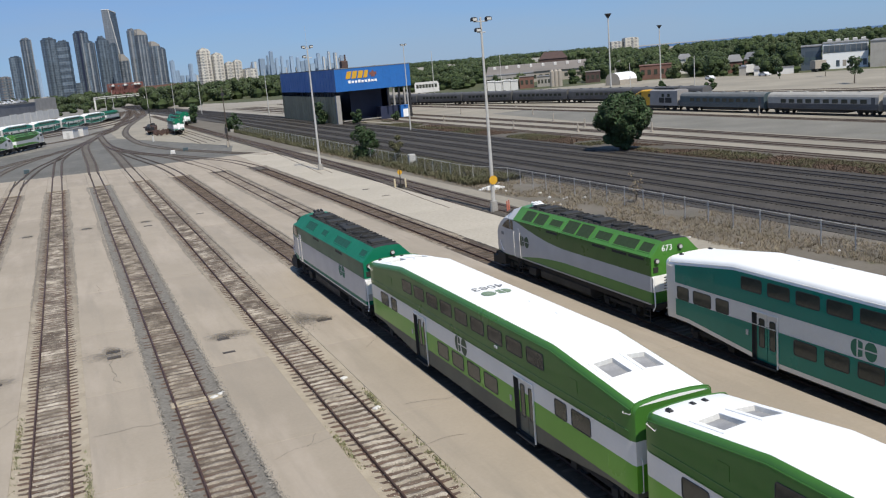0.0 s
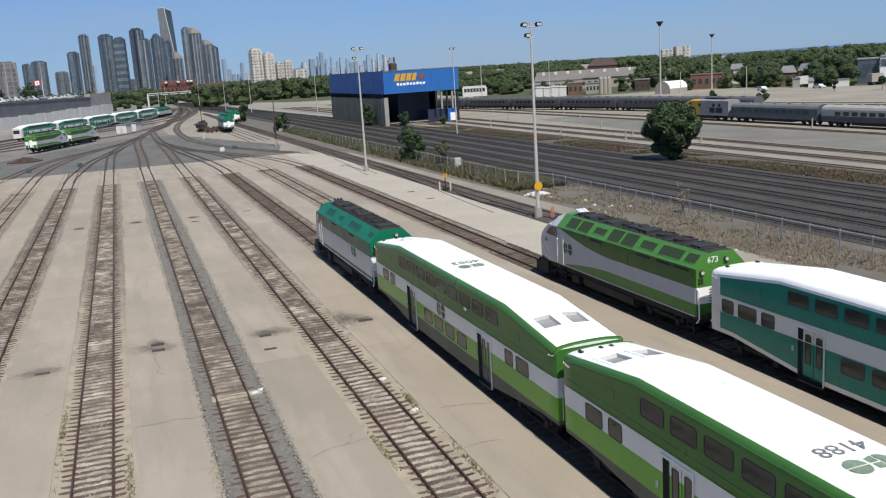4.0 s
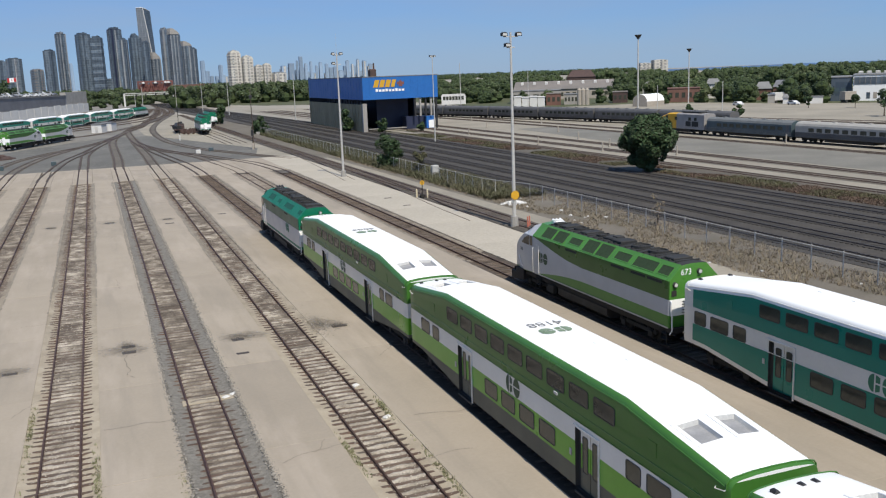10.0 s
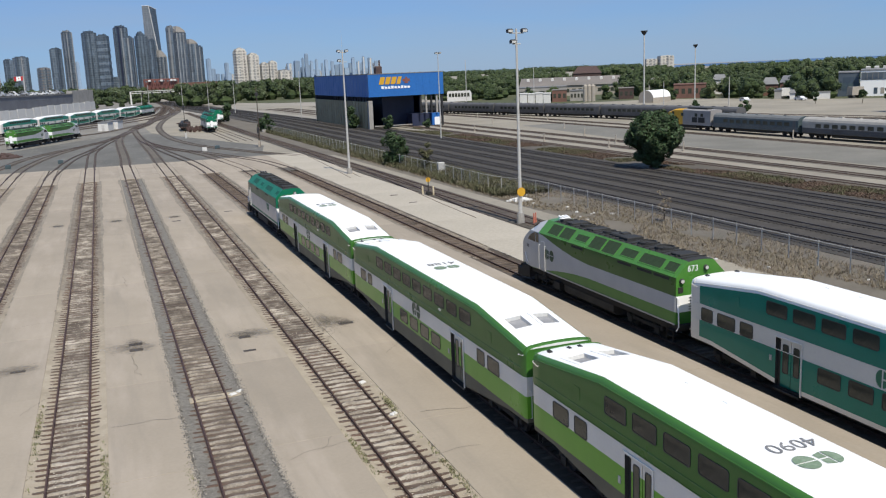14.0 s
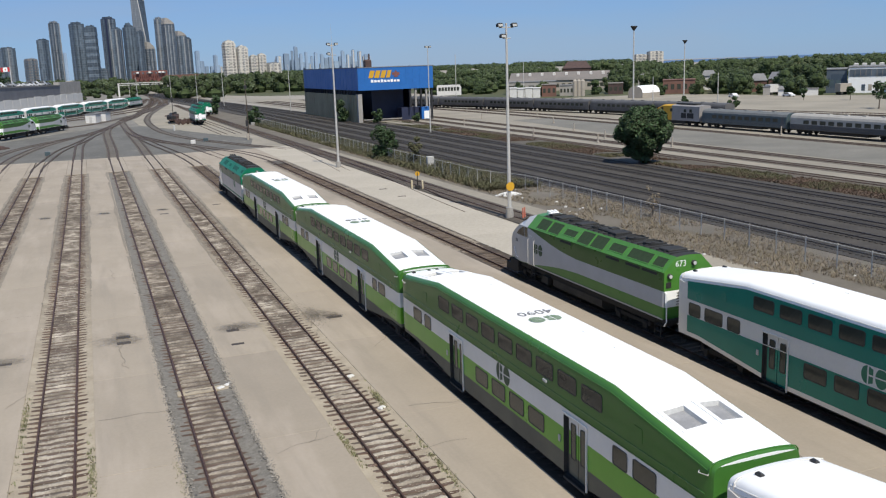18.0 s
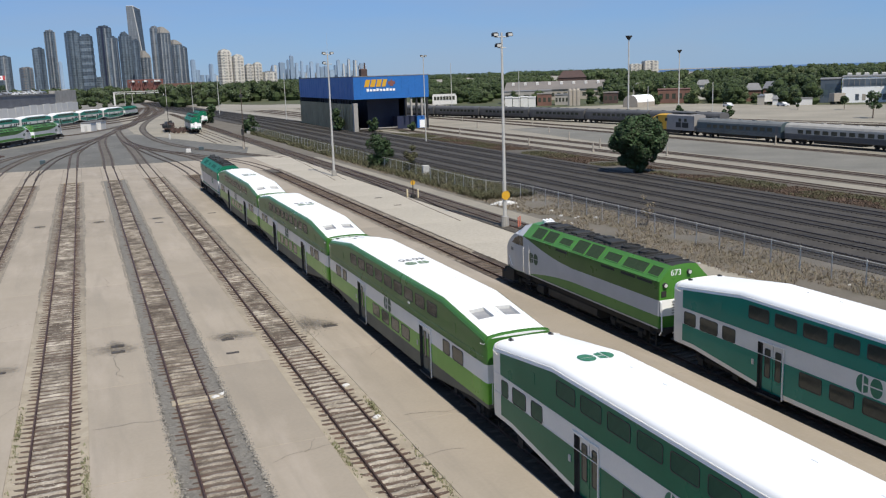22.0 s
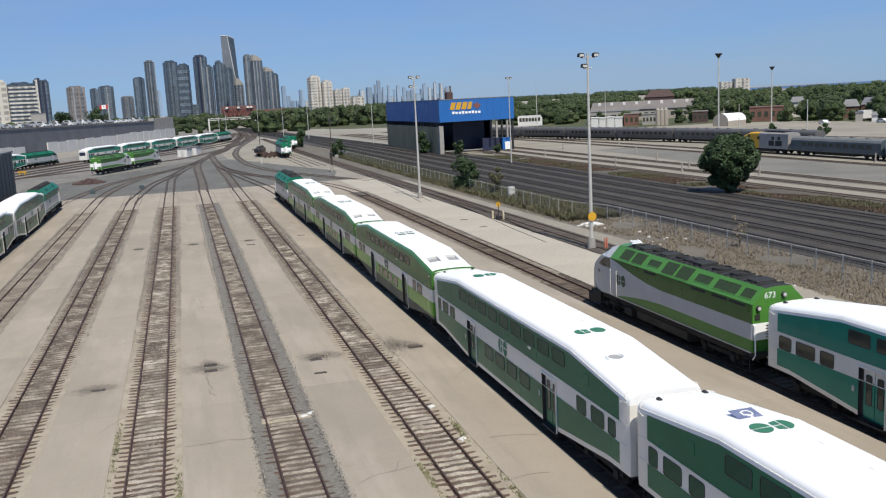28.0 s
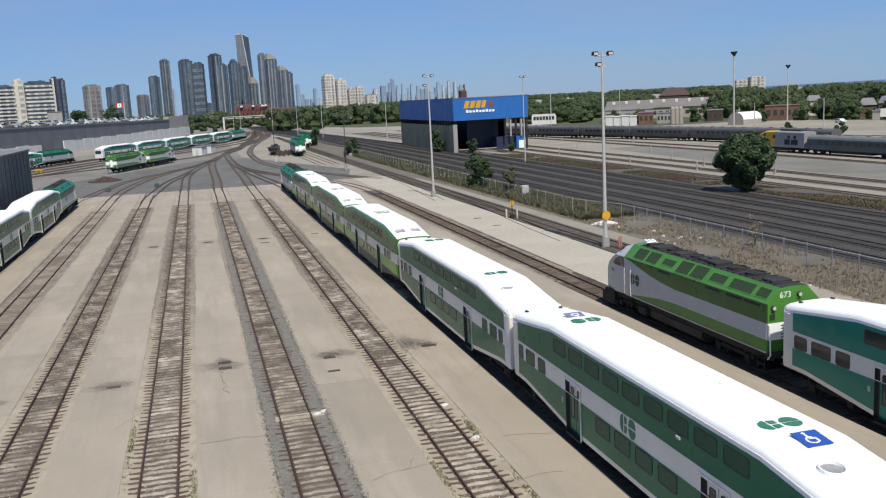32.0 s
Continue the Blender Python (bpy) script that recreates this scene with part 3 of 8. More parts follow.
# paler and bluer still: the distant city's haze is in this colour
HAZE_GLASS = mat("hazed_tower_glass", (0.25, 0.33, 0.43), (0.20, 0.275, 0.37), 0.5, big=0.01, fine=0.1, bump=0, vary=0.5)


# ---- mesh helpers ----
class MB:
    """Collects quads and polygons with a material slot each, and gives one mesh."""

    def __init__(self):
        self.v, self.f, self.m = [], [], []

    def poly(self, pts, mi=0):
        k = len(self.v)
        self.v.extend(tuple(p) for p in pts)
        self.f.append(tuple(range(k, k + len(pts))))
        self.m.append(mi)
        return self

    def box(self, x0, x1, y0, y1, z0, z1, mi=0):
        k = len(self.v)
        self.v.extend([(x0, y0, z0), (x1, y0, z0), (x1, y1, z0), (x0, y1, z0), (x0, y0, z1), (x1, y0, z1), (x1, y1, z1), (x0, y1, z1)])
        for q in ((3, 2, 1, 0), (4, 5, 6, 7), (0, 1, 5, 4), (1, 2, 6, 5), (2, 3, 7, 6), (3, 0, 4, 7)):
            self.f.append(tuple(k + i for i in q))
            self.m.append(mi)
        return self

    def cbox(self, x0, x1, y0, y1, z0, z1, c=0.03, mi=0):
        """A box with its upper edges chamfered."""
        k = len(self.v)
        self.v.extend([(x0, y0, z0), (x1, y0, z0), (x1, y1, z0), (x0, y1, z0), (x0, y0, z1 - c), (x1, y0, z1 - c), (x1, y1, z1 - c), (x0, y1, z1 - c),
                       (x0 + c, y0 + c, z1), (x1 - c, y0 + c, z1), (x1 - c, y1 - c, z1), (x0 + c, y1 - c, z1)])
        for q in ((3, 2, 1, 0), (8, 9, 10, 11), (0, 1, 5, 4), (1, 2, 6, 5), (2, 3, 7, 6), (3, 0, 4, 7), (4, 5, 9, 8), (5, 6, 10, 9), (6, 7, 11, 10), (7, 4, 8, 11)):
            self.f.append(tuple(k + i for i in q))
            self.m.append(mi)
        return self

    def tube(self, a, b, r0, r1=None, n=8, mi=0, caps=True):
        r1 = r0 if r1 is None else r1
        a, b = Vector(a), Vector(b)
        d = (b - a).normalized()
        s = d.orthogonal().normalized()
        t = d.cross(s)
        k = len(self.v)
        for p, r in ((a, r0), (b, r1)):
            for i in range(n):
                w = 2 * math.pi * i / n
                self.v.append(tuple(p + (s * math.cos(w) + t * math.sin(w)) * r))
        for i in range(n):
            j = (i + 1) % n
            self.f.append((k + i, k + j, k + n + j, k + n + i))
            self.m.append(mi)
        if caps:
            self.f.append(tuple(k + n - 1 - i for i in range(n)))
            self.f.append(tuple(k + n + i for i in range(n)))
            self.m += [mi, mi]
        return self

    def pipe(self, pts, r, n=6, mi=0):
        for a, b in zip(pts, pts[1:]):
            self.tube(a, b, r, r, n, mi)
        return self

    def loft(self, rings, mats, closed=False, caps=None):
        """Joins rings of equal length; mats(i, j) gives the slot of strip j between rings i and i + 1."""
        k, n = len(self.v), len(rings[0])
        for r in rings:
            self.v.extend(tuple(p) for p in r)
        for i in range(len(rings) - 1):
            for j in range(n if closed else n - 1):
                j2 = (j + 1) % n
                self.f.append((k + i * n + j, k + i * n + j2, k + (i + 1) * n + j2, k + (i + 1) * n + j))
                self.m.append(mats(i, j))
        return self

    def mesh(self, name, mats, smooth=False):
        me = bpy.data.meshes.new(name)
        me.from_pydata(self.v, [], self.f)
        for m in mats:
            me.materials.append(m)
        if len(mats) > 1:
            me.polygons.foreach_set("material_index", self.m)
        if smooth:
            me.polygons.foreach_set("use_smooth", [True] * len(me.polygons))
        me.update()
        return me


def rounded_shading(ob, angle=32):
    """Shades a shell smooth, with its real edges kept sharp."""
    me = ob.data
    me.polygons.foreach_set("use_smooth", [True] * len(me.polygons))
    me.set_sharp_from_angle(angle=radians(angle))
    return ob


def part(name, mb, mats, parent=None, label="", smooth=False, at=None):
    """Links a built mesh as one object, under a thing or a part."""
    mats = mats if isinstance(mats, (list, tuple)) else [mats]
    me = mb.mesh(name, mats, smooth) if isinstance(mb, MB) else mb
    ob = new(name, me)
    if parent is not None:
        ob.parent = parent
    if at is not None:
        ob.matrix_basis = at
    return tagged(ob, label)


def thing(name, label, category, group="", at=None, kind=""):
    ob = new(name)
    if at is not None:
        ob.matrix_basis = at
    return tagged(ob, label, category, group, kind)


def lettering(name, text, size, material, parent, m):
    """Flat letters as a mesh, lying in the x-y plane of m and centred."""
    cu = bpy.data.curves.new(name, "FONT")
    cu.body, cu.size, cu.align_x, cu.align_y, cu.extrude, cu.resolution_u = text, size, "CENTER", "CENTER", 0.004, 3
    tmp = new(name + "_curve", cu)
    bpy.context.view_layer.update()
    me = bpy.data.meshes.new_from_object(tmp.evaluated_get(bpy.context.evaluated_depsgraph_get()))
    bpy.data.objects.remove(tmp)
    bpy.data.curves.remove(cu)
    me.materials.clear()
    me.materials.append(material)
    ob = new(name, me)
    ob.parent, ob.matrix_basis = parent, m
    return ob


def disc_pts(cx, cy, rx, ry, a0=0, a1=360, n=20):
    return [(cx + rx * math.cos(radians(a0 + (a1 - a0) * i / n)), cy + ry * math.sin(radians(a0 + (a1 - a0) * i / n))) for i in range(n + 1)]


def emblem(rx, ry, gap):
    """Two round shapes side by side, split by bars: a plain emblem in the x-y plane."""
    mb = MB()
    g = gap / 2
    cx = rx + g
    mb.poly([(-cx - g + x, y, 0.0) for x, y in disc_pts(0, 0, rx, ry, 90, 270, 14)])
    mb.poly([(-cx + g, g, 0.0), (-g * 2, g, 0.0), (-g * 2, ry * 0.75, 0.0), (-cx + g, ry * 0.97, 0.0)])
    mb.poly([(-cx + g, -g, 0.0), (-cx + g, -ry * 0.97, 0.0), (-g * 2, -ry * 0.75, 0.0), (-g * 2, -g, 0.0)])
    for h in (0, 180):
        mb.poly([(cx + x, y + (g if h == 0 else -g) * 0.8, 0.0) for x, y in disc_pts(0, 0, rx, ry, h, h + 180, 14)])
    return mb


def rounded(w, h, r, n=3):
    out = []
    for cx, cy, a in ((w / 2 - r, h / 2 - r, 0), (-w / 2 + r, h / 2 - r, 90), (-w / 2 + r, -h / 2 + r, 180), (w / 2 - r, -h / 2 + r, 270)):
        for i in range(n + 1):
            t = radians(a + 90 * i / n)
            out.append((cx + r * math.cos(t), cy + r * math.sin(t)))
    return out


WINDOW_MESHES = {}


def window_meshes(w, h, r=0.11, rim=0.034, glass=None):
    """A seal ring and a pane, in the y-z plane, facing -x, shared by all windows of one size."""
    glass = glass or GLASS
    key = (round(w, 2), round(h, 2), r, glass.name)
    if key not in WINDOW_MESHES:
        ring, pane = MB(), MB()
        o, i = rounded(w, h, r), rounded(w - 2 * rim, h - 2 * rim, max(r - rim * 0.6, 0.02))
        n = len(o)
        loops = [[(0.0, -a, b) for a, b in o], [(-0.016, -a, b) for a, b in o], [(-0.016, -a, b) for a, b in i], [(-0.004, -a, b) for a, b in i]]
        ring.loft([l + l[:1] for l in loops], lambda a, b: 0)
        pane.poly([(-0.006, -a, b) for a, b in i])
        WINDOW_MESHES[key] = (ring.mesh("window", [RUBBER]), pane.mesh("pane", [glass]))
    return WINDOW_MESHES[key]


def window(parent, x, u, z, w, h, side, glass=None):
    """A window at x on the side (-1: faces -x, 1: faces +x)."""
    ring, pane = window_meshes(w, h, glass=glass)
    a = part("window", ring, None, parent, at=pose(x, u, z, 0, 0, 0 if side < 0 else 180))
    part("pane", pane, None, a)
    return a

# ---- ground ----
def sheet(name, pts, z, material, label, category="ground", thick=0.0):
    mb = MB()
    mb.poly([(x, y, z) for x, y in pts])
    if thick:
        n = len(pts)
        for i in range(n):
            (x0, y0), (x1, y1) = pts[i], pts[(i + 1) % n]
            mb.poly([(x0, y0, z), (x0, y0, z - thick), (x1, y1, z - thick), (x1, y1, z)])
    ob = part(name, mb, material)
    return tagged(ob, label, category, kind="structure")


FAN = [-21.36 + 6.22 * k for k in range(9)]  # centre lines of the parallel yard tracks
sheet("ground", [(4850 * math.cos(2 * math.pi * i / 48), 4850 * math.sin(2 * math.pi * i / 48)) for i in range(48)], -0.30, DIRT, "dusty open ground with dry patches")
sheet("water", [(1500, 1250), (4200, 1500), (3300, 3550), (1250, 2500)], -0.1, LAKE, "blue lake on the horizon", "lake")
sheet("switch_ground", [(-110, 178.5), (36.5, 178.5), (30, 235), (14, 290), (14, 440), (41, 540), (47, 760), (62, 1000), (-45, 1000), (-6, 620), (-10, 470), (-60, 330), (-110, 240)], -0.16, CINDER, "grey cinder ground under the switch fan", "ground", 0.1)
sheet("asphalt_yard", [(-34, 178.5), (-12, 178.5), (34, 178.5), (34, 206), (24, 250), (14, 285), (2, 285), (-22, 240), (-34, 215)], -0.13, ASPHALT, "dark worn asphalt round the switches", "pavement", 0.1)
sheet("pale_yard", [(30.2, 185), (36.6, 176), (36.6, 330), (42, 470), (14, 440), (14, 290), (27, 235), (34.2, 206)], -0.12, YARD, "pale dusty gravel yard", "pavement", 0.1)
sheet("verge_soil", [(40.4, -25), (51.6, -25), (51.6, 130), (51.0, 260), (47, 420), (40.4, 420)], -0.16, VERGE, "dry weedy soil along the fence", "verge", 0.1)
sheet("main_line_bed", [(51.6, -25), (74.5, -25), (74.5, 170), (73, 300), (64, 520), (60, 760), (40, 760), (42, 520), (51.0, 300), (51.6, 170)], -0.12, MAIN_BED, "dark ballast bed of the main line", "ballast", 0.15)
sheet("service_path", [(40.42, -25), (42.9, -25), (43.3, 60), (42.4, 100), (41.6, 170), (40.42, 170)], -0.15, YARD, "pale gravel path beside the track", "path")
sheet("middle_verge", [(74.5, -25), (81.2, -25), (81.2, 165), (70, 330), (66, 480), (73, 300), (74.5, 170)], -0.15, DARKVERGE, "weedy strip between main line and next yard", "verge", 0.1)
sheet("next_yard", [(81.2, -25), (150, -25), (150, 330), (100, 480), (74, 480), (78, 330), (81.2, 165)], -0.14, YARD, "pale gravel ground of the next yard", "ground", 0.1)
sheet("grey_strip", [(98.0, -25), (114.3, -25), (114.3, 215), (104, 215), (98.0, 150)], -0.125, OLIVE_GRAVEL, "grey gravel strip between tracks", "ground")
sheet("embankment", [(176, 60), (300, 60), (251, 226), (233, 252), (226, 298), (206, 318), (152, 330), (160, 196), (171, 154)], -0.08, YARD, "bare tan lot behind the next yard", "ground", 0.2)
sheet("rough_grass", [(300, 60), (900, 60), (900, 900), (300, 1000), (150, 1100), (60, 1000), (62, 700), (100, 560), (170, 480), (160, 335), (206, 318), (226, 298), (233, 252), (251, 226)], -0.2, LAWN, "rough grass under the town trees", "ground", 0.08)

random.seed(11)


def apron(x0, x1, y0, y1, name_label, material=CONCRETE):
    """A strip of concrete between two tracks, cast in bays with open joints."""
    st = thing("concrete_apron", name_label, "pavement", kind="structure")
    y = y0
    while y < y1 - 0.5:
        L = min(random.choice((11.8, 12.2, 12.6)), y1 - y)
        mb = MB()
        mb.cbox(0.012, x1 - x0 - 0.012, 0.012, L - 0.012, -0.22, 0.0, 0.012)
        part("slab", mb, material, st, at=pose(x0, y, -0.03 + random.uniform(-0.008, 0.008)))
        y += L
    bed = MB()
    bed.box(x0 + 0.05, x1 - 0.05, y0, y1, -0.26, -0.08)
    part("joint_fill", bed, GRAVEL_TAN, st)
    return st


for a, b in zip(FAN, FAN[1:]):
    apron(a + (1.6 if abs(a - FAN[4]) < 0.1 else 1.52), b - (1.53 if abs(b - FAN[4]) < 0.1 else 1.52), -14, 178.5, "sun-bleached concrete apron between yard tracks")
for x in FAN[6:]:
    apron(x - 1.52, x + 1.52, 151.5, 178.5, "concrete apron laid round curved embedded rails")
for x in FAN[:6]:
    apron(x - (1.53 if abs(x - FAN[4]) < 0.1 else 1.52), x - 0.84, 151.5, 178.5, "concrete apron laid flush along embedded rails")
    apron(x - 0.66, x + 0.66, 151.5, 178.5, "concrete apron laid flush between embedded rails")
    apron(x + 0.84, x + (1.6 if abs(x - FAN[4]) < 0.1 else 1.52), 151.5, 178.5, "concrete apron laid flush along embedded rails")
apron(FAN[-1] + 1.52, 36.6, -14, 178.5, "sun-bleached concrete apron beside the lamp masts", CONC_PALE)
apron(-34, FAN[0] - 1.52, -14, 178.5, "sun-bleached concrete apron beside the grey shed")


# ---- tracks ----
def rail_prof(s):
    return [(s * 0.7525 + x, z) for x, z in ((-0.07, -0.155), (-0.07, -0.14), (-0.012, -0.12), (-0.012, -0.045), (-0.036, -0.035), (-0.036, -0.006), (-0.026, 0.0), (0.026, 0.0), (0.036, -0.006), (0.036, -0.035), (0.012, -0.045), (0.012, -0.12), (0.07, -0.14), (0.07, -0.155))]


TIE_MESHES = []
for k in range(5):
    mb = MB()
    random.seed(40 + k)
    w = 0.088 + 0.022 * random.random()
    j = lambda: random.uniform(-0.012, 0.012)
    mb.cbox(-1.29 + j() * 3, 1.29 + j() * 3, -w, w, -0.16, 0.0, 0.022)
    mb.v = [(x, y + j() * 0.7, z + (j() * 0.5 if z > -0.05 else 0)) for x, y, z in mb.v]
    TIE_MESHES.append(mb.mesh("tie", [TIE]))


def near_track(xc, y0, y1, label, bed_mat, half, parts=True, under_train=False):
    tr = thing("railway_track", label, "railway track", "yard tracks", kind="structure")
    y1r, y1 = y1, 151.5
    for s in (-1, 1):
        mb = MB()
        mb.loft([[(xc + x, y, z) for x, z in rail_prof(s)] for y in (y0, y1r)], lambda i, j: 0)
        part("rail", mb, RAIL, tr)
    b = MB()
    rows, cols = int((y1 - y0) / 0.8), 8
    noise_z = [[-0.16 + 0.04 * noise.noise((c * 0.9 + xc, r * 0.8, 0)) + (0.1 + 0.03 * noise.noise((xc, r * 0.7, c)) if c in (0, cols) else 0.036 if c in (1, cols - 1) else 0) for c in range(cols + 1)] for r in range(rows + 1)]
    grid = [[(xc - half + 2 * half * c / cols, y0 + (y1 - y0) * r / rows, noise_z[r][c]) for c in range(cols + 1)] for r in range(rows + 1)]
    # the near stretch of a train's track takes the darkened bed
    b.loft(grid, lambda i, j: 3 if under_train and y0 + (y1 - y0) * i / rows < 66 + 6 * noise.noise((i * 0.9, j * 0.7, xc)) else (0, 0, 2, 2, 2, 2, 0, 0)[j])
    part("track_bed", b, [bed_mat, BED_MID, GAUGE_BED, OIL_SHADE_BED], tr, smooth=True)
    n = int((y1 - y0) / 0.56)
    lay = random.Random(int(xc * 10) + 900)
    rest = MB()
    for i in range(n):
        y = y0 + 0.3 + i * 0.56 + lay.uniform(-0.07, 0.07)
        zz = -0.115 + lay.uniform(-0.014, 0.014)
        if parts and 20 <= y < 151:
            part("tie", TIE_MESHES[lay.randrange(5)], None, tr, at=pose(xc + lay.uniform(-0.08, 0.08), y, zz - (0.028 if half > 1.6 else 0), 0, 0, lay.gauss(0, 1.5)))
        else:
            rest.cbox(xc - 1.29, xc + 1.29, y - 0.11, y + 0.11, zz - 0.15, zz, 0.02)
    tagged(part("tie_row", rest, TIE_SHADED if under_train else TIE_FAR, tr), kind="stuff")
    # gravel heaped between the ties, pale and uneven, a little above them
    if parts:
        heap = MB()
        for i in range(n):
            y = y0 + 0.58 + i * 0.56
            if not 20 < y < 150.8:
                continue
            top = 0.05 + 0.05 * noise.noise((xc, y * 0.35, 1.0)) + lay.uniform(-0.012, 0.012)
            rows_ = []
            for c in range(10):
                xx = -0.69 + 1.38 * c / 9
                zt = top + 0.05 * noise.noise((xx * 2.4 + xc, y * 1.7, 5.0)) + lay.uniform(-0.012, 0.012) - (0.03 if c in (0, 9) else 0)
                w0, w1 = 0.105 + lay.uniform(-0.05, 0.045), 0.105 + lay.uniform(-0.05, 0.045)
                bend = 0.09 * noise.noise((xx * 1.4, y * 1.3, xc))
                rows_.append([(xc + xx, y - w0 + bend, -0.165), (xc + xx, y - w0 * 0.6 + bend, -0.128 + zt), (xc + xx, y + w1 * 0.55 + bend, -0.128 + zt * 0.95), (xc + xx, y + w1 + bend, -0.165)])
            heap.loft(rows_, lambda i2, j2: 0)
        tagged(part("heaped_gravel", heap, BED_BROWN if xc in (FAN[2], FAN[4]) else BED_MID, tr, smooth=True), kind="stuff")
    # dirt spilled over the concrete on both sides of the far stretch
    spill = MB()
    for s in (-1, 1):
        y = 62.0
        while y < 151.4:
            st_ = lay.uniform(0.25, 0.6)
            y2 = min(y + st_, 151.5)
            reach = 0.3 * min(max((y - 62) / 45, 0), 1) * (0.75 + 0.7 * noise.noise((y * 0.21, xc, s))) + lay.uniform(-0.03, 0.03)
            if reach > 0.04:
                a = xc + s * (half - 0.06)
                b2 = xc + s * (half + reach)
                b3 = xc + s * (half + reach * lay.uniform(0.7, 1.2))
                spill.poly([(a, y, -0.012), (b2, y, -0.014), (b3, y2, -0.014), (a, y2, -0.012)][::s])
            y = y2
    tagged(part("spilled_dirt", spill, SPILL, tr), kind="stuff")
    return tr


START = {0: 170, 1: 172, 2: 165, 6: 158, 7: 156, 8: 151.6}  # where a track leaves its straight line
for k, x in enumerate(FAN):
    bed_mat = GRAVEL_GREY if k == 4 else GRAVEL_TAN
    near_track(x, -14, START.get(k, 179) + 0.3, ("rusty railway track with grey gravel shoulders" if k == 4 else "rusty railway track set in sandy gravel between concrete"), bed_mat, 1.67 if k == 4 else 1.56, parts=k in (2, 3, 4, 5), under_train=k in (6, 8))


def curve(pts, step=3.0):
    """A smooth line through the points (Catmull-Rom)."""
    P = [Vector((*p, 0)) for p in pts]
    P = [P[0] * 2 - P[1]] + P + [P[-1] * 2 - P[-2]]
    out = []
    for i in range(1, len(P) - 2):
        a, b, c, d = P[i - 1:i + 3]
        n = max(2, int((c - b).length / step))
        for k in range(n):
            t = k / n
            out.append(0.5 * (2 * b + (c - a) * t + (2 * a - 5 * b + 4 * c - d) * t * t + (3 * b - a - 3 * c + d) * t ** 3))
    return out + [P[-2]]


def bent_track(pts, label, rail=RAIL, tie=TIE_DARK, bed=None, half=1.5, ties=True, step=3.0, group="switch tracks", z=0.0, tie_gap=0.6):
    tr = thing("railway_track", label, "railway track", group, kind="structure")
    line = curve(pts, step)
    dirs = [((line[min(i + 1, len(line) - 1)] - line[max(i - 1, 0)]).normalized()) for i in range(len(line))]
    for s in (-1, 1):
        mb = MB()
        prof = [(s * 0.7525 + x, zz + z) for x, zz in ((-0.06, -0.14), (-0.036, -0.04), (-0.036, 0.0), (0.036, 0.0), (0.036, -0.04), (0.06, -0.14))]
        mb.loft([[(p.x + d.y * x, p.y - d.x * x, zz) for x, zz in prof] for p, d in zip(line, dirs)], lambda i, j: 0)
        part("rail", mb, rail, tr)
    if bed == RAILBED:
        if half > 1.6:
            mb = MB()
            mb.loft([[(p.x + d.y * x, p.y - d.x * x, zz + z) for x, zz in ((-1.15, -0.14), (-1.0, -0.09), (1.0, -0.09), (1.15, -0.14))] for p, d in zip(line, dirs)], lambda i, j: 0)
            part("track_bed", mb, SWITCHBED, tr)
        for s in (-1, 1):
            mb = MB()
            mb.loft([[(p.x + d.y * x, p.y - d.x * x, zz + z) for x, zz in ((s * 0.7525 - 0.24, -0.13), (s * 0.7525 - 0.2, -0.06), (s * 0.7525 + 0.2, -0.06), (s * 0.7525 + 0.24, -0.13))] for p, d in zip(line, dirs)], lambda i, j: 0)
            part("flangeway", mb, bed, tr)
    elif bed:
        mb = MB()
        mb.loft([[(p.x + d.y * x, p.y - d.x * x, zz + z) for x, zz in ((-half - 0.35, -0.2), (-half, -0.1), (half, -0.1), (half + 0.35, -0.2))] for p, d in zip(line, dirs)], lambda i, j: 0)
        part("track_bed", mb, bed, tr)
    if ties:
        mb = MB()
        acc = 0.0
        for i in range(len(line) - 1):
            a, b = line[i], line[i + 1]
            L = (b - a).length
            d = (b - a).normalized()
            nrm = Vector((d.y, -d.x, 0))
            while acc < L:
                c = a + d * acc
                q = [c + nrm * sx * 1.3 + d * sy * 0.11 for sx, sy in ((-1, -1), (1, -1), (1, 1), (-1, 1))]
                k = len(mb.v)
                mb.v.extend([(p.x, p.y, -0.16 + z) for p in q] + [(p.x, p.y, -0.075 + z) for p in q])
                for f in ((4, 5, 6, 7), (0, 1, 5, 4), (1, 2, 6, 5), (2, 3, 7, 6), (3, 0, 4, 7)):
                    mb.f.append(tuple(k + i2 for i2 in f))
                    mb.m.append(0)
                acc += tie_gap
            acc -= L
        tagged(part("tie_row", mb, tie, tr), kind="stuff")
    return tr


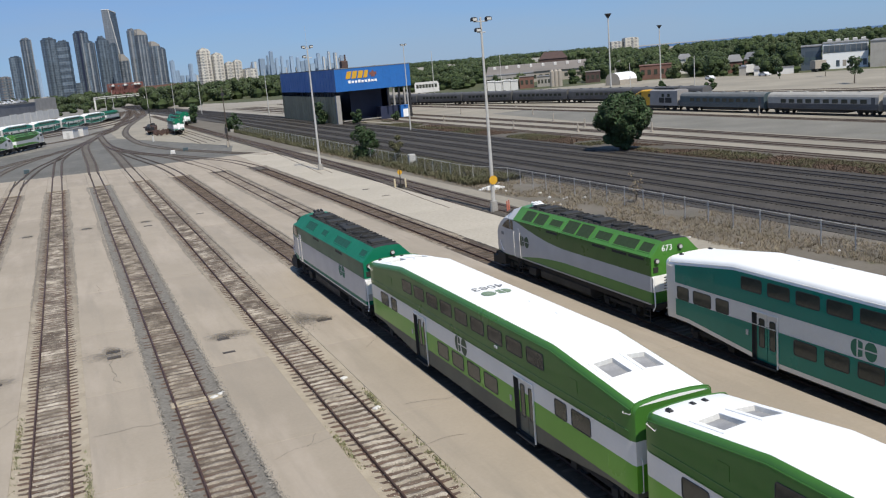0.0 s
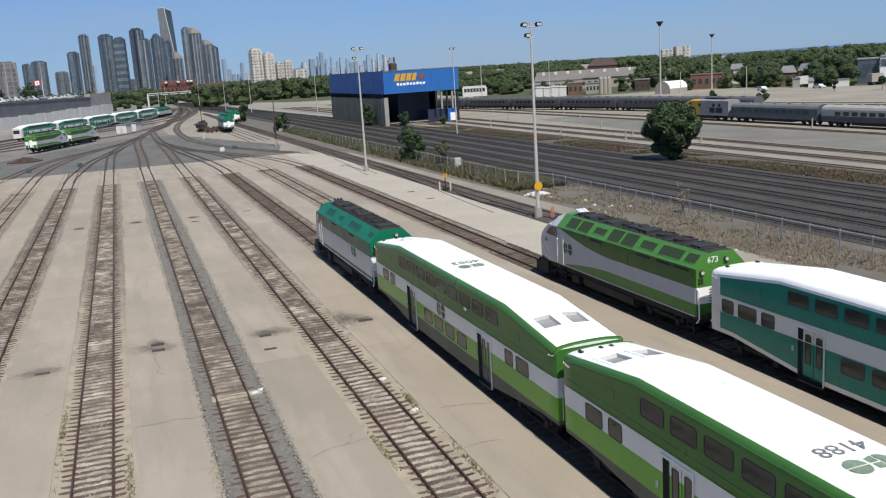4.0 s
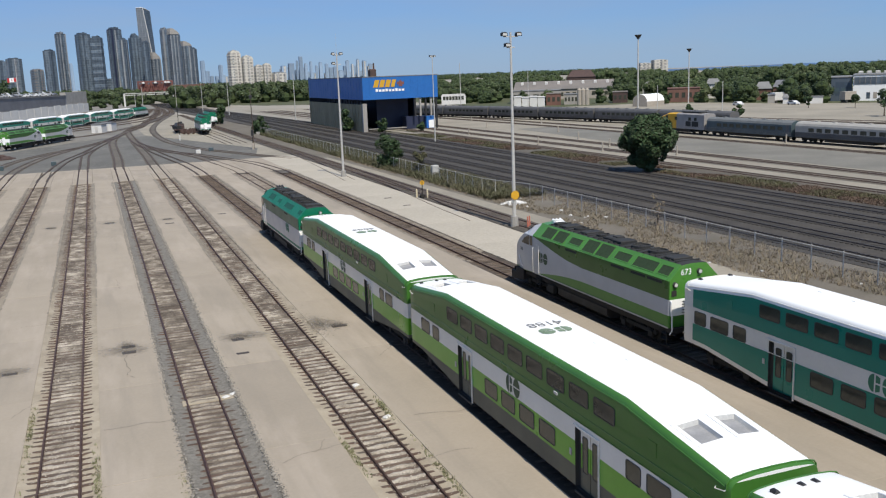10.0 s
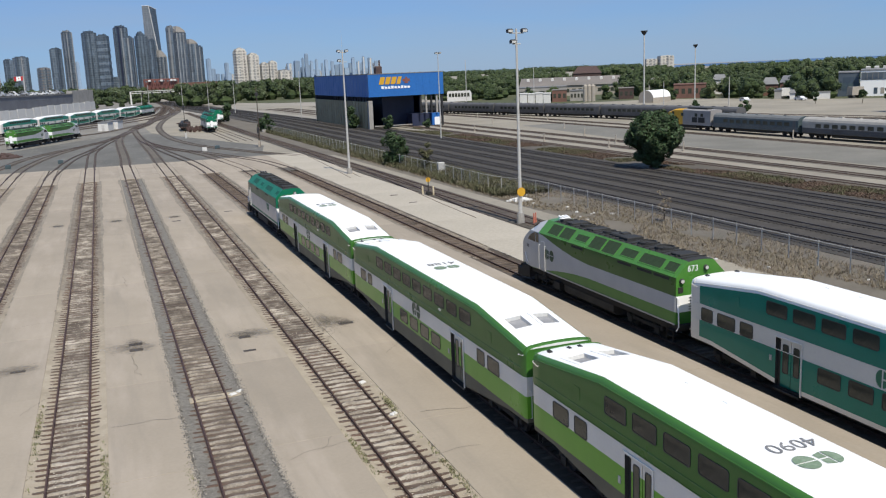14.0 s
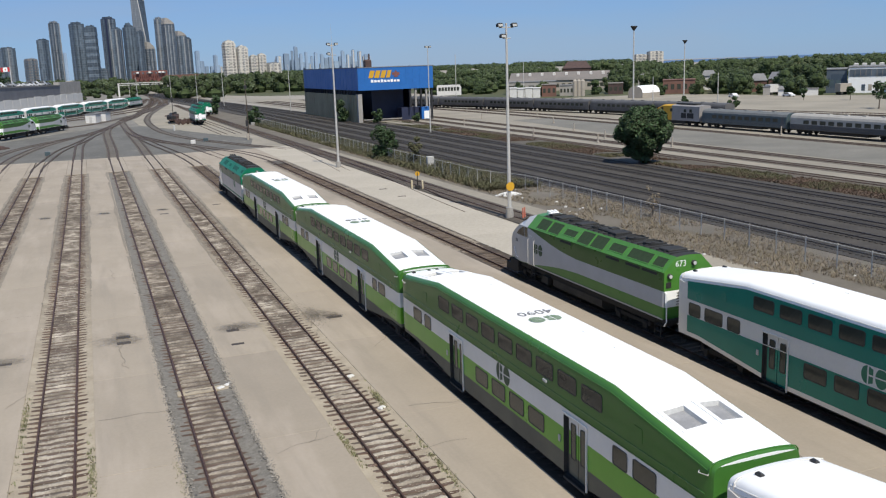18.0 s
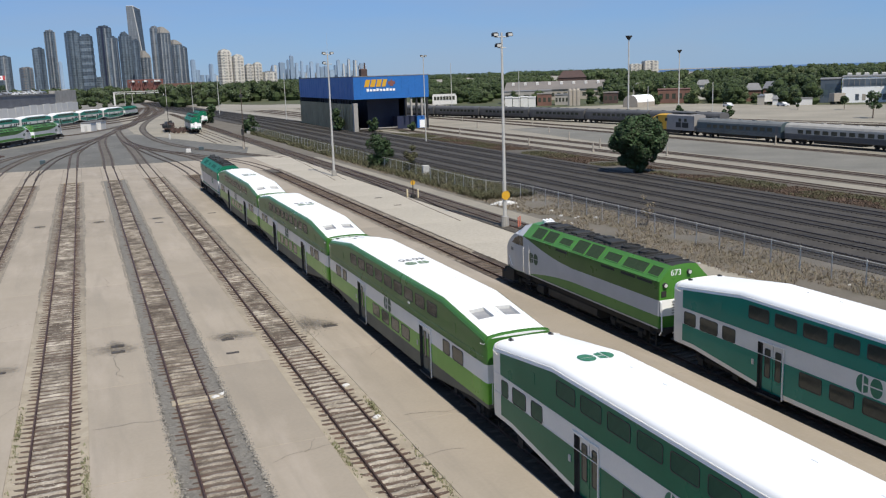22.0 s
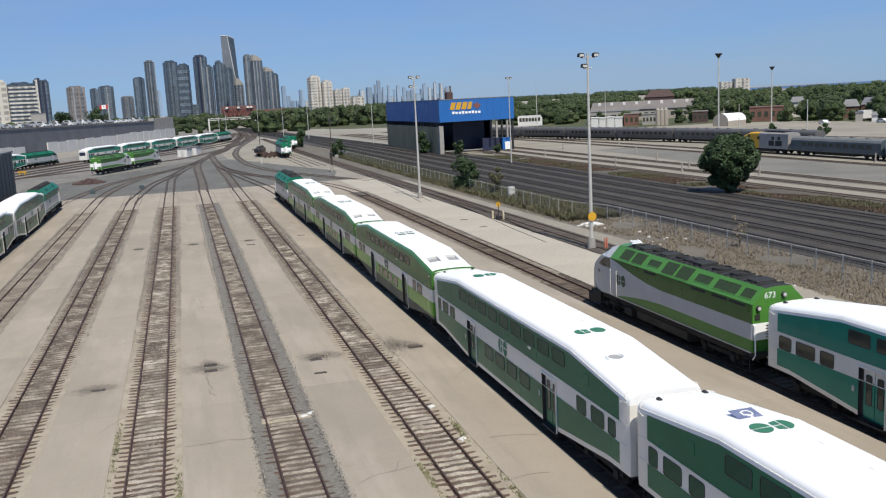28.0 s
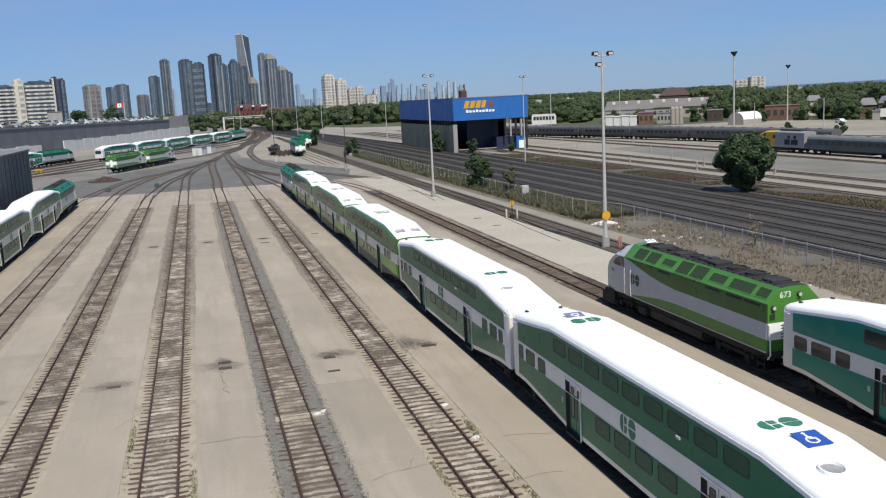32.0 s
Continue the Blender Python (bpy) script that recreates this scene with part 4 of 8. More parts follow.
LEAD = [(9.9, 318), (14.2, 349), (24, 400), (31, 440), (38.5, 495), (45, 600), (48, 760)]
for k, x in enumerate(FAN):
    join = {0: [(-18.6, 194.5), (-15.7, 213), (-9.3, 233), (-1.8, 252), (4.3, 277), (9.5, 314)], 1: [(-14.4, 190), (-11.1, 216), (-5.3, 241), (2.2, 268), (8.6, 308)], 2: [(-8.5, 173), (-7.3, 192), (-5.7, 207.5), (-3.0, 223), (0.0, 244.5), (3.45, 269.6), (8.0, 302), (9.9, 318)], 3: [(-2.65, 190), (-2.6, 206), (-2.2, 221), (0.0, 244.5)],
            4: [(3.85, 198), (3.9, 230), (4.1, 256), (5.2, 279), (8.0, 302)], 5: [(9.9, 204), (9.8, 230), (9.7, 260), (9.9, 300), (10.2, 320)], 6: [(15.3, 175), (14.3, 188), (12.8, 206), (11.3, 228), (10.1, 248), (9.8, 275)], 7: [(20.9, 174), (19.5, 190), (16.9, 205), (14.2, 218), (11.6, 234), (10.1, 254), (9.8, 280)], 8: [(26.9, 168), (23.2, 183.5), (19.7, 197), (15.0, 211.5), (11.5, 230), (10.0, 256)]}[k]
    y_ = START.get(k, 179)
    bent_track([(x, y_ - 6), (x, y_)] + join, "dark curved track leading to the switches", bed=RAILBED, half=1.7 if k in (0, 1, 4, 5, 7, 8) else 1.5, ties=False, z=0.022 + 0.0035 * (k * 4 % 9))
bent_track([(35.5, 172), (30.4, 186.5), (26, 201), (23, 211.5), (20.2, 227), (17.9, 248), (17.2, 271), (17.6, 305), (19.6, 338), (24.6, 385), (37.6, 478)], "dark curved track round the pale yard", bed=RAILBED, half=1.7, ties=False, z=0.032)
bent_track([(-40, 258), (-22, 279), (-7, 296.7), (2.2, 313.3), (12.8, 351), (25, 410), (38.6, 492)], "dark track past the white huts", bed=RAILBED, half=1.7, ties=False, z=0.02)
bent_track(LEAD, "curved lead track out of the yard", bed=BALLAST)
bent_track([(10.2, 320), (16, 350), (21, 400), (27, 450), (34, 520), (40, 620), (43, 760)], "curved lead track out of the yard", bed=BALLAST)
for off in (0.0, 6.5, -7.5, 13.0):
    a = [(-31 - dx0 * 90 + off * 0.92, 320 - dy0 * 90 - off * 0.36) for dx0, dy0 in ((0.365, 0.931),)]
    b = [(-31 + 0.365 * 130 + off * 0.92, 320 + 0.931 * 130 - off * 0.36)]
    bent_track(a + [(-31 + off * 0.92, 320 - off * 0.36)] + b + [(36 + off * 0.4, 600)], "track under the stored trains", bed=BALLAST, group="storage tracks")
bent_track([(-57 - 30 * 0.365, 283 - 30 * 0.93), (-57, 283), (-57 + 60 * 0.365, 283 + 60 * 0.93), (-20, 380)], "track under the stored trains", bed=BALLAST, group="storage tracks")

# track beside the masts, and the siding to it
bent_track([(38.9, -14), (38.9, 100), (38.9, 240), (38.5, 330), (40, 460)], "dark track beside the lamp masts", bed=BALLAST, half=1.4, group="side tracks")
bent_track([(35.8, 84), (36.4, 96), (38.0, 118), (38.8, 140)], "siding that joins beside the lamp masts", bed=None, ties=False, group="side tracks")
bent_track([(34.4, 128), (36.0, 150), (38.4, 190)], "siding that joins beyond the lamp mast", bed=None, ties=False, group="side tracks")
for x, y in ((30.5, 300), (34.0, 330), (39.0, 352)):
    bent_track([(x, 225), (x, 260), (x, y)], "short track under parked locomotives", bed=None, ties=False, group="side tracks")
for x in (53.7, 58.2, 62.9, 67.5, 71.8):
    bent_track([(x, -24), (x, 120), (x - 0.2, 250), (x * 0.75 + 13, 400), (x * 0.6 + 14, 560), (x * 0.5 + 15, 760)], "main line track with worn rails", RAIL_MAIN, MAIN_TIE, MAIN_TRACK, half=1.05, group="main line tracks", step=6, z=0.02)
for x in (82.6, 88.8, 95.4, 116.2, 123.0):
    bent_track([(x, -24), (x, 120), (x - 0.5, 200), (x - (x - 80) * 0.12, 300), (x - (x - 70) * 0.35, 450)], "rusty track of the next yard", RAIL, TIE_DARK, SWITCHBED, group="next yard tracks", step=6)
bent_track([(141.5, 100), (140.6, 160), (137.2, 198), (133.4, 224), (128.7, 249), (117, 298), (100, 360)], "rusty track of the next yard", RAIL, TIE_DARK, SWITCHBED, group="next yard tracks", step=6)

for d in (0, 5.5):
    bent_track([(152 + d, 262), (158 + d, 222), (164 + d, 190), (172 + d, 152), (178 + d, 122)], "rusty track along the bare lot", RAIL, TIE_FAR, RAILBED, group="next yard tracks", step=6, ties=False)

# ---- fittings in the apron ----
for x, y, w, d in ((0.52, 53.6, 0.75, 0.5), (0.52, 52.4, 0.75, 0.5), (6.6, 51.95, 0.7, 0.5), (6.45, 49.1, 0.7, 0.35), (12.75, 51.9, 0.9, 0.45), (-5.57, 105.4, 1.0, 0.5), (0.48, 105.4, 1.0, 0.6), (6.62, 104.6, 0.9, 0.5), (6.6, 101.2, 0.9, 0.5), (12.72, 105.0, 0.9, 0.5), (33.2, 105.9, 0.9, 0.5), (33.2, 98.5, 0.9, 0.4), (-5.6, 51.3, 0.75, 0.35), (-12.0, 50.5, 0.8, 0.4)):
    mb = MB()
    mb.cbox(-w / 2, w / 2, -d / 2, d / 2, -0.03, 0.012, 0.008)
    g = tagged(part("drain_grate", mb, IRON, at=pose(x, y, -0.028)), "rusty iron drain grate set in the apron", "drain grate", "drain grates")
    for k in range(5):
        b = MB()
        xx = -w / 2 + w * (k + 0.5) / 5
        b.box(xx - 0.02, xx + 0.02, -d / 2 + 0.04, d / 2 - 0.04, 0.012, 0.022)
        part("bar", b, IRON, g)


def stain(x, y, rx, ry, seed):
    rr = random.Random(seed)
    mb = MB()
    mb.poly([(px, py, 0.0) for px, py in disc_pts(0, 0, 1, 1, 0, 345, 23)])
    tagged(part("oil_stain", mb, OIL, at=pose(x, y, -0.014, 0, 0, rr.uniform(-20, 20)) @ Matrix.Diagonal((rx * 1.5, ry * 1.5, 1, 1))), "ragged dark dried oil stain on the concrete", "stain", "oil stains")


for k, (x, y, rx, ry) in enumerate(((0.5, 54.0, 0.5, 1.1), (0.3, 53.0, 1.5, 1.3), (6.55, 52.4, 0.8, 0.9), (7.2, 52.6, 1.4, 1.1), (11.55, 53.0, 0.6, 2.2), (12.3, 52.6, 1.0, 1.5), (-5.8, 51.6, 1.4, 1.0), (12.75, 52.2, 0.7, 0.6), (0.4, 105.3, 0.9, 1.2), (6.6, 104.5, 0.9, 1.2), (-5.6, 105.4, 0.8, 1.2), (-11.8, 51, 1.0, 0.7))):
    stain(x, y, rx, ry, k)
# fine cracks
def crack(x, y, L, ang, seed):
    rr = random.Random(seed)
    mb = MB()
    a, w = ang, 0.022
    p = (x, y)
    for k in range(int(L / 0.35)):
        a += rr.uniform(-0.5, 0.5)
        q = (p[0] + 0.35 * math.cos(a), p[1] + 0.35 * math.sin(a))
        nx, ny = -math.sin(a) * w / 2, math.cos(a) * w / 2
        mb.poly([(p[0] + nx, p[1] + ny, -0.016), (p[0] - nx, p[1] - ny, -0.016), (q[0] - nx, q[1] - ny, -0.016), (q[0] + nx, q[1] + ny, -0.016)])
        p = q
        a += (ang - a) * 0.4
    tagged(part("crack", mb, STAIN), "thin dark crack in the concrete", "crack", "cracks")


for k, (x, y, L, a) in enumerate(((5.6, 33.5, 3.0, 0.2), (7.0, 34.0, 1.5, 1.0), (0.6, 47.5, 5.0, 1.5), (-1.0, 40.5, 3.5, 0.15), (12.0, 36.0, 4.0, 0.3), (13.0, 31.5, 3.0, 2.7), (-6.5, 61, 3.5, 0.2), (-5.0, 44, 3, 1.4), (0.5, 70, 4, 1.7), (6.5, 72, 3, 0.4), (13.2, 45, 3, 0.9), (-11.5, 60, 3.5, 0.3))):
    crack(x, y, L, a, k)


# ---- weeds ----
def tufts(name, label, n, area, h, material, seed, w=0.03, slant=1.0):
    rr = random.Random(seed)
    mb = MB()
    for _ in range(n):
        x, y, z = area(rr)
        hh = h * rr.uniform(0.4, 1.2)
        for _b in range(4):
            a, lean = rr.uniform(0, 6.28), rr.uniform(0.4, 1.2) * hh * slant
            bx, by = x + rr.uniform(-0.1, 0.1), y + rr.uniform(-0.1, 0.1)
            c, s = math.cos(a) * w, math.sin(a) * w
            mb.poly([(bx - s, by + c, z), (bx + s, by - c, z), (bx + math.cos(a) * lean, by + math.sin(a) * lean, z + hh)])
    return tagged(part(name, mb, material), label, "weeds", kind="stuff")


def clumpy(x0, x1, y0, y1, z, f, cut):
    def pick(rr):
        for _ in range(30):
            x, y = rr.uniform(x0, x1), y0 + (y1 - y0) * rr.random() ** 1.4
            if noise.noise((x * f, y * f * 0.5, 3)) > cut:
                return x, y, z
        return x, y, z
    return pick


tufts("dry_grass", "dry straw-coloured weeds along the fence", 14000, clumpy(42.9, 51.4, 28, 170, -0.17, 0.3, -0.2), 0.3, DRYGRASS, 1, 0.022, 0.9)
tufts("fence_weeds", "green weeds at the foot of the fence", 13000, clumpy(43.4, 50.6, 97, 270, -0.17, 0.3, -0.5), 0.7, WEED, 2, 0.05)
tufts("verge_weeds", "green and brown weeds beside the main line", 9000, clumpy(74.8, 80.4, 45, 260, -0.16, 0.16, 0.0), 0.3, WEED, 3, 0.05)
tufts("brown_weeds", "rust-brown dead weeds beside the main line", 12000, clumpy(74.6, 80.6, 45, 200, -0.16, 0.14, -0.1), 0.22, RUSTWEED, 4, 0.06)
APRONWEED = island(mat("yellow_green_weeds", (0.23, 0.215, 0.125), (0.15, 0.155, 0.08), 0.9, big=0.6, fine=6, bump=0), 0.3, 0.02)
def weed_spot(r):
    x, y, spread = r.choice(((FAN[5] + 1.36, 37.6, 0.7), (FAN[5] - 1.38, 33.2, 0.9), (FAN[3] - 1.42, 27.5, 1.5), (FAN[3] - 1.42, 32, 2.0), (FAN[3] + 1.42, 29, 1.8), (FAN[3] + 1.42, 35, 1.6), (FAN[2] + 1.42, 30, 1.8), (FAN[5] + 1.42, 30, 1.5), (FAN[4] - 1.72, 33, 1.5), (FAN[3] - 1.42, 42, 2.0)))
    return x + r.gauss(0, 0.07), y + r.gauss(0, spread), -0.1


tufts("apron_weeds", "small yellow-green weeds along the track edges", 900, weed_spot, 0.12, APRONWEED, 5, 0.03, 0.6)


def stones(name, label, n, area, size, material, seed):
    rr = random.Random(seed)
    mb = MB()
    for _ in range(n):
        x, y, z = area(rr)
        r = size * rr.uniform(0.5, 1.3)
        k = len(mb.v)
        for dxx, dyy, dzz in ((-1, 0, 0), (1, 0, 0), (0, -1, 0), (0, 1, 0), (0.2, 0.1, 0.8)):
            mb.v.append((x + r * (dxx + rr.uniform(-0.3, 0.3)), y + r * (dyy + rr.uniform(-0.3, 0.3)), z + r * dzz))
        for f in ((0, 2, 4), (2, 1, 4), (1, 3, 4), (3, 0, 4)):
            mb.f.append(tuple(k + i for i in f))
            mb.m.append(0)
    return tagged(part(name, mb, material), label, "gravel", kind="stuff")


STONE = island(mat("loose_stone", (0.225, 0.205, 0.178), (0.165, 0.15, 0.13), 0.9, big=2, fine=12), 0.5)
stones("loose_gravel", "grey loose gravel beside the track", 16000, lambda r: (FAN[4] + r.choice((-1.55, 1.5, 1.65)) + r.gauss(0, 0.14), 22 + 90 * r.random() ** 1.6, -0.15), 0.05, STONE, 6)
CHIP = island(mat("pale_chip", (0.40, 0.36, 0.30), (0.30, 0.265, 0.215), 0.9, big=2, fine=12), 0.4)
stones("loose_chips", "pale stone chips between the ties", 9000, lambda r: (r.choice((FAN[2], FAN[3], FAN[5])) + r.uniform(-1.45, 1.45), 22 + 70 * r.random() ** 1.5, -0.1), 0.028, CHIP, 7)

stones("spilled_gravel", "grey gravel spilled over the apron edge", 9000, lambda r: (FAN[4] + r.choice((-1.55, 1.62, 1.62)) + r.gauss(0, 0.08), 22 + 90 * r.random() ** 1.6, -0.04), 0.045, STONE, 9)
stones("dirty_rubble", "dark dirty rubble spilled beside the track", 420, lambda r: (11.45 + r.gauss(0, 0.25), 53.2 + r.gauss(0, 1.6), -0.05), 0.05, SPILL, 8)

# ---- fence ----
fence = thing("chain_link_fence", "grey chain-link fence with galvanised posts in dry weeds", "fence", kind="structure")
fx = lambda y: 47.75 - 2.35 * min(max((y - 95) / 8, 0), 1)
ys = [16.8 + 3.02 * k for k in range(87)]
for y in ys:
    mb = MB()
    mb.tube((fx(y), y, -0.2), (fx(y), y, 1.74), 0.042, 0.042, 8)
    mb.tube((fx(y), y, 1.74), (fx(y), y, 1.79), 0.042, 0.02, 8)
    part("post", mb, GALV, fence)
mb = MB()
mb.pipe([(fx(y), y, 1.67) for y in ys], 0.03, 6)
part("top_rail", mb, GALV, fence)
mb = MB()
for k in range(900):
    y = 18 + 0.28 * k
    for s in (-1, 1):
        y2 = y + s * 1.55
        a, b = (fx(y), y), (fx(y2), y2)
        mb.poly([(a[0], a[1], 0.0), (a[0], a[1] + 0.014, 0.0), (b[0], b[1] + 0.014, 1.66), (b[0], b[1], 1.66)])
tagged(part("wire_mesh", mb, GALV, fence), kind="stuff")


# ---- trees ----
def leaf_cloud(mb, rr, lobes, n, size):
    g = np.random.default_rng(rr.randrange(10 ** 6))
    lb = np.array(lobes)[g.integers(0, len(lobes), n)]
    d = g.normal(size=(n, 3))
    d /= np.linalg.norm(d, axis=1)[:, None]
    p = lb[:, :3] + d * (g.random(n) ** 0.16 * lb[:, 3])[:, None]
    s = size * g.uniform(0.6, 1.3, n)[:, None]
    a = g.uniform(-1, 1, (n, 3)) * (1, 1, 0.6)
    a /= np.linalg.norm(a, axis=1)[:, None]
    b = np.cross(a, d + g.uniform(-0.5, 0.5, (n, 3)))
    b /= np.linalg.norm(b, axis=1)[:, None] + 1e-6
    k = len(mb.v)
    mb.v.extend(map(tuple, np.stack([p - a * s, p + b * s * 0.6, p + a * s, p - b * s * 0.6], 1).reshape(-1, 3).tolist()))
    mb.f.extend((k + 4 * i, k + 4 * i + 1, k + 4 * i + 2, k + 4 * i + 3) for i in range(n))
    mb.m.extend([0] * n)


def tree(name, label, at, h, w, n, size, seed, material=LEAF, group="", low=0.2, lobes_n=26):
    rr = random.Random(seed)
    t = thing(name, label, "tree", group, at=at)
    tr = MB()
    tr.tube((0, 0, -0.3), (0.1, 0, h * 0.3), 0.045 * h * 0.6, 0.03 * h * 0.6, 8)
    lobes = []
    for _ in range(lobes_n):
        z = rr.uniform(low, 0.9)
        env = math.sin(math.pi * min(max((z - low + 0.12) / (1.12 - low), 0), 1)) ** 0.6
        a, q = rr.uniform(0, 6.28), rr.random() ** 0.5 * w * 0.36 * env
        lobes.append((q * math.cos(a), q * math.sin(a), z * h, w * rr.uniform(0.13, 0.21)))
        if len(lobes) % 3 == 0:
            tr.tube((0.1, 0, h * 0.25), lobes[-1][:3], 0.022 * h * 0.4, 0.01, 5)
    part("trunk", tr, BARK, t)
    mb = MB()
    leaf_cloud(mb, rr, lobes, n, size)
    part("crown", mb, material, t)
    return t


def round_tree(name, label, at):
    """A broad round crown leaning a little over a short forked trunk."""
    rr = random.Random(15)
    t = thing(name, label, "tree", at=at)
    tr = MB()
    tr.tube((0, 0, -0.3), (0.3, 0, 2.0), 0.26, 0.2, 9)
    lobes = []
    for k in range(58):
        z, a = rr.uniform(-1, 1), rr.uniform(0, 6.28)
        s = math.sqrt(1 - z * z) * rr.uniform(0.82, 1.05)
        c = (0.9 + 3.25 * s * math.cos(a) * (1 if z > -0.2 else 0.8), 3.2 * s * math.sin(a), 4.7 + 2.75 * z)
        lobes.append((*c, rr.uniform(0.75, 1.25)))
        if k % 4 == 0:
            tr.tube((0.3, 0, 1.6), c, 0.1, 0.02, 5)
    lobes += [(0.9, 0, 4.7, 2.9)] * 14
    for k in range(9):
        lobes.append((rr.uniform(-1.6, 1.2), rr.uniform(-1.2, 1.2), rr.uniform(0.7, 1.9), rr.uniform(0.6, 0.95)))
    part("trunk", tr, BARK, t)
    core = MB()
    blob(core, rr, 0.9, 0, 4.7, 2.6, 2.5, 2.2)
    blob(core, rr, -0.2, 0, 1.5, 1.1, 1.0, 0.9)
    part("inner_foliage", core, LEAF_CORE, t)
    mb = MB()
    leaf_cloud(mb, rr, lobes, 26000, 0.22)
    part("crown", mb, LEAF, t)
    return t


def blob(mb, rr, x, y, z, rx, ry, rz, nu=10, nv=7):
    """An uneven closed lump of foliage."""
    f = rr.uniform(0, 99)
    rings = []
    for j in range(nv + 1):
        v = math.pi * j / nv
        row = []
        for i in range(nu + 1):
            w = 2 * math.pi * (i % nu) / nu
            d = (math.sin(v) * math.cos(w), math.sin(v) * math.sin(w), math.cos(v))
            q = 1 + 0.22 * noise.noise((d[0] * 2 + f, d[1] * 2, d[2] * 2))
            row.append((x + rx * d[0] * q, y + ry * d[1] * q, z + rz * d[2] * q))
        rings.append(row)
    mb.loft(rings, lambda i, j: 0)


round_tree("broadleaf_tree", "dense dark green bushy tree beside the main line", pose(73.6, 110.2, -0.2))
tree("bush", "dark green bush growing through the fence", pose(45.4, 143.5, -0.2), 5.7, 5.2, 3400, 0.22, 6, low=0.15, lobes_n=16)
tree("bush", "thin yellow-green bush by the fence", pose(46.8, 132, -0.2), 4.4, 3.0, 1100, 0.18, 7, WEED, low=0.2, lobes_n=10)
tree("bush", "green bush against the grey wash hall wall", pose(67.5, 250, -0.2), 6.2, 5.5, 1600, 0.35, 8, low=0.12, lobes_n=16)
tree("bush", "small dark bush before the wash hall", pose(73.5, 236, -0.2), 4.0, 4.0, 900, 0.3, 9, low=0.12, lobes_n=12)
tree("bush", "low scrub beside the main line", pose(82.5, 230, -0.2), 2.4, 3.0, 500, 0.25, 10, low=0.1, lobes_n=10)
tree("bush", "scrub growing along the fence", pose(44.5, 262, -0.2), 5.0, 5.5, 900, 0.35, 12, low=0.1, lobes_n=12)
tree("bush", "scrub growing along the fence", pose(43.5, 340, -0.2), 7, 7, 900, 0.45, 13, low=0.1, lobes_n=12)
tree("bush", "bare dry shrub beside the fence", pose(49.6, 72, -0.2), 3.2, 1.8, 260, 0.10, 14, DRYGRASS, low=0.3, lobes_n=9)


def woods(name, label, spots, seed, per=150, size=1.0, material=LEAF2):
    rr = random.Random(seed)
    mb, core = MB(), MB()
    for x, y, h, w in spots:
        z0 = -0.3
        lobes = []
        for _ in range(7):
            lx, ly, lz, r = x + rr.uniform(-0.3, 0.3) * w, y + rr.uniform(-0.3, 0.3) * w, z0 + h * rr.uniform(0.3, 0.8), w * rr.uniform(0.2, 0.3)
            lobes.append((lx, ly, lz, r))
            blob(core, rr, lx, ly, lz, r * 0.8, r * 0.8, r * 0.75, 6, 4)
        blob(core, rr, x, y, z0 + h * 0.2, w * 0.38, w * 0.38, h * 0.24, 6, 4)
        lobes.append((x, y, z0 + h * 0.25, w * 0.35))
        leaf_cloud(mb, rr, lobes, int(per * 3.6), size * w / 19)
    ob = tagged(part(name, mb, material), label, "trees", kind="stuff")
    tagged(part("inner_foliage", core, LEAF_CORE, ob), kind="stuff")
    return ob


def at_az(az, d):
    return d * math.sin(radians(az)), d * math.cos(radians(az))


rr = random.Random(77)
spots = []
for k in range(190):
    az = rr.uniform(4.7, 20)
    d = rr.uniform(640, 840) if az > 8.5 else rr.uniform(570, 820)
    x, y = at_az(az, d)
    spots.append((x, y, rr.uniform(11, 16.5), rr.uniform(9, 14)))
for az, d, h in ((-0.2, 640, 6), (0.6, 690, 7), (1.3, 655, 5), (1.9, 720, 7), (2.6, 680, 5), (3.1, 740, 8), (-0.9, 720, 8), (0.2, 760, 8)) + tuple((-1.5 + 0.16 * k, 770 + 37 * (k * 5 % 6), 8 + (k * 7 % 5)) for k in range(44)):
    spots.append((*at_az(az, d), h, h * 1.1))
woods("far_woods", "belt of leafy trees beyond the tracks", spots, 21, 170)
spots = []
back = ((20, 470), (29, 420), (34, 400), (36.5, 378), (39, 362), (42.5, 346), (44.2, 345), (47, 345), (56, 345))
def lot_back(az):
    for (a0, d0), (a1, d1) in zip(back, back[1:]):
        if az <= a1:
            return d0 + (d1 - d0) * (az - a0) / (a1 - a0)
    return 345
for k in range(430):
    az = rr.uniform(20, 55)
    d = lot_back(az) + (rr.uniform(0, 45) if k % 2 == 0 else rr.uniform(45, 420))
    if (26 < az < 35.8 and d < 500) or (44.0 < az < 50.5 and d < 440) or (az < 26 and d < 430) or (24.5 < az < 32.6 and d < 640) or (35.0 < az < 37.2 and d < 402) or (37.2 < az < 38.3 and d < 434) or (40.0 < az < 42.2 and d < 402):
        continue
    x, y = at_az(az, d)
    near = d < lot_back(az) + 14
    spots.append((x, y, rr.uniform(6.0, 8.5) if near else rr.uniform(6.5, 10.5) if az < 37 else rr.uniform(7.5, 13.5), rr.uniform(6, 9) if near else rr.uniform(7, 11)))
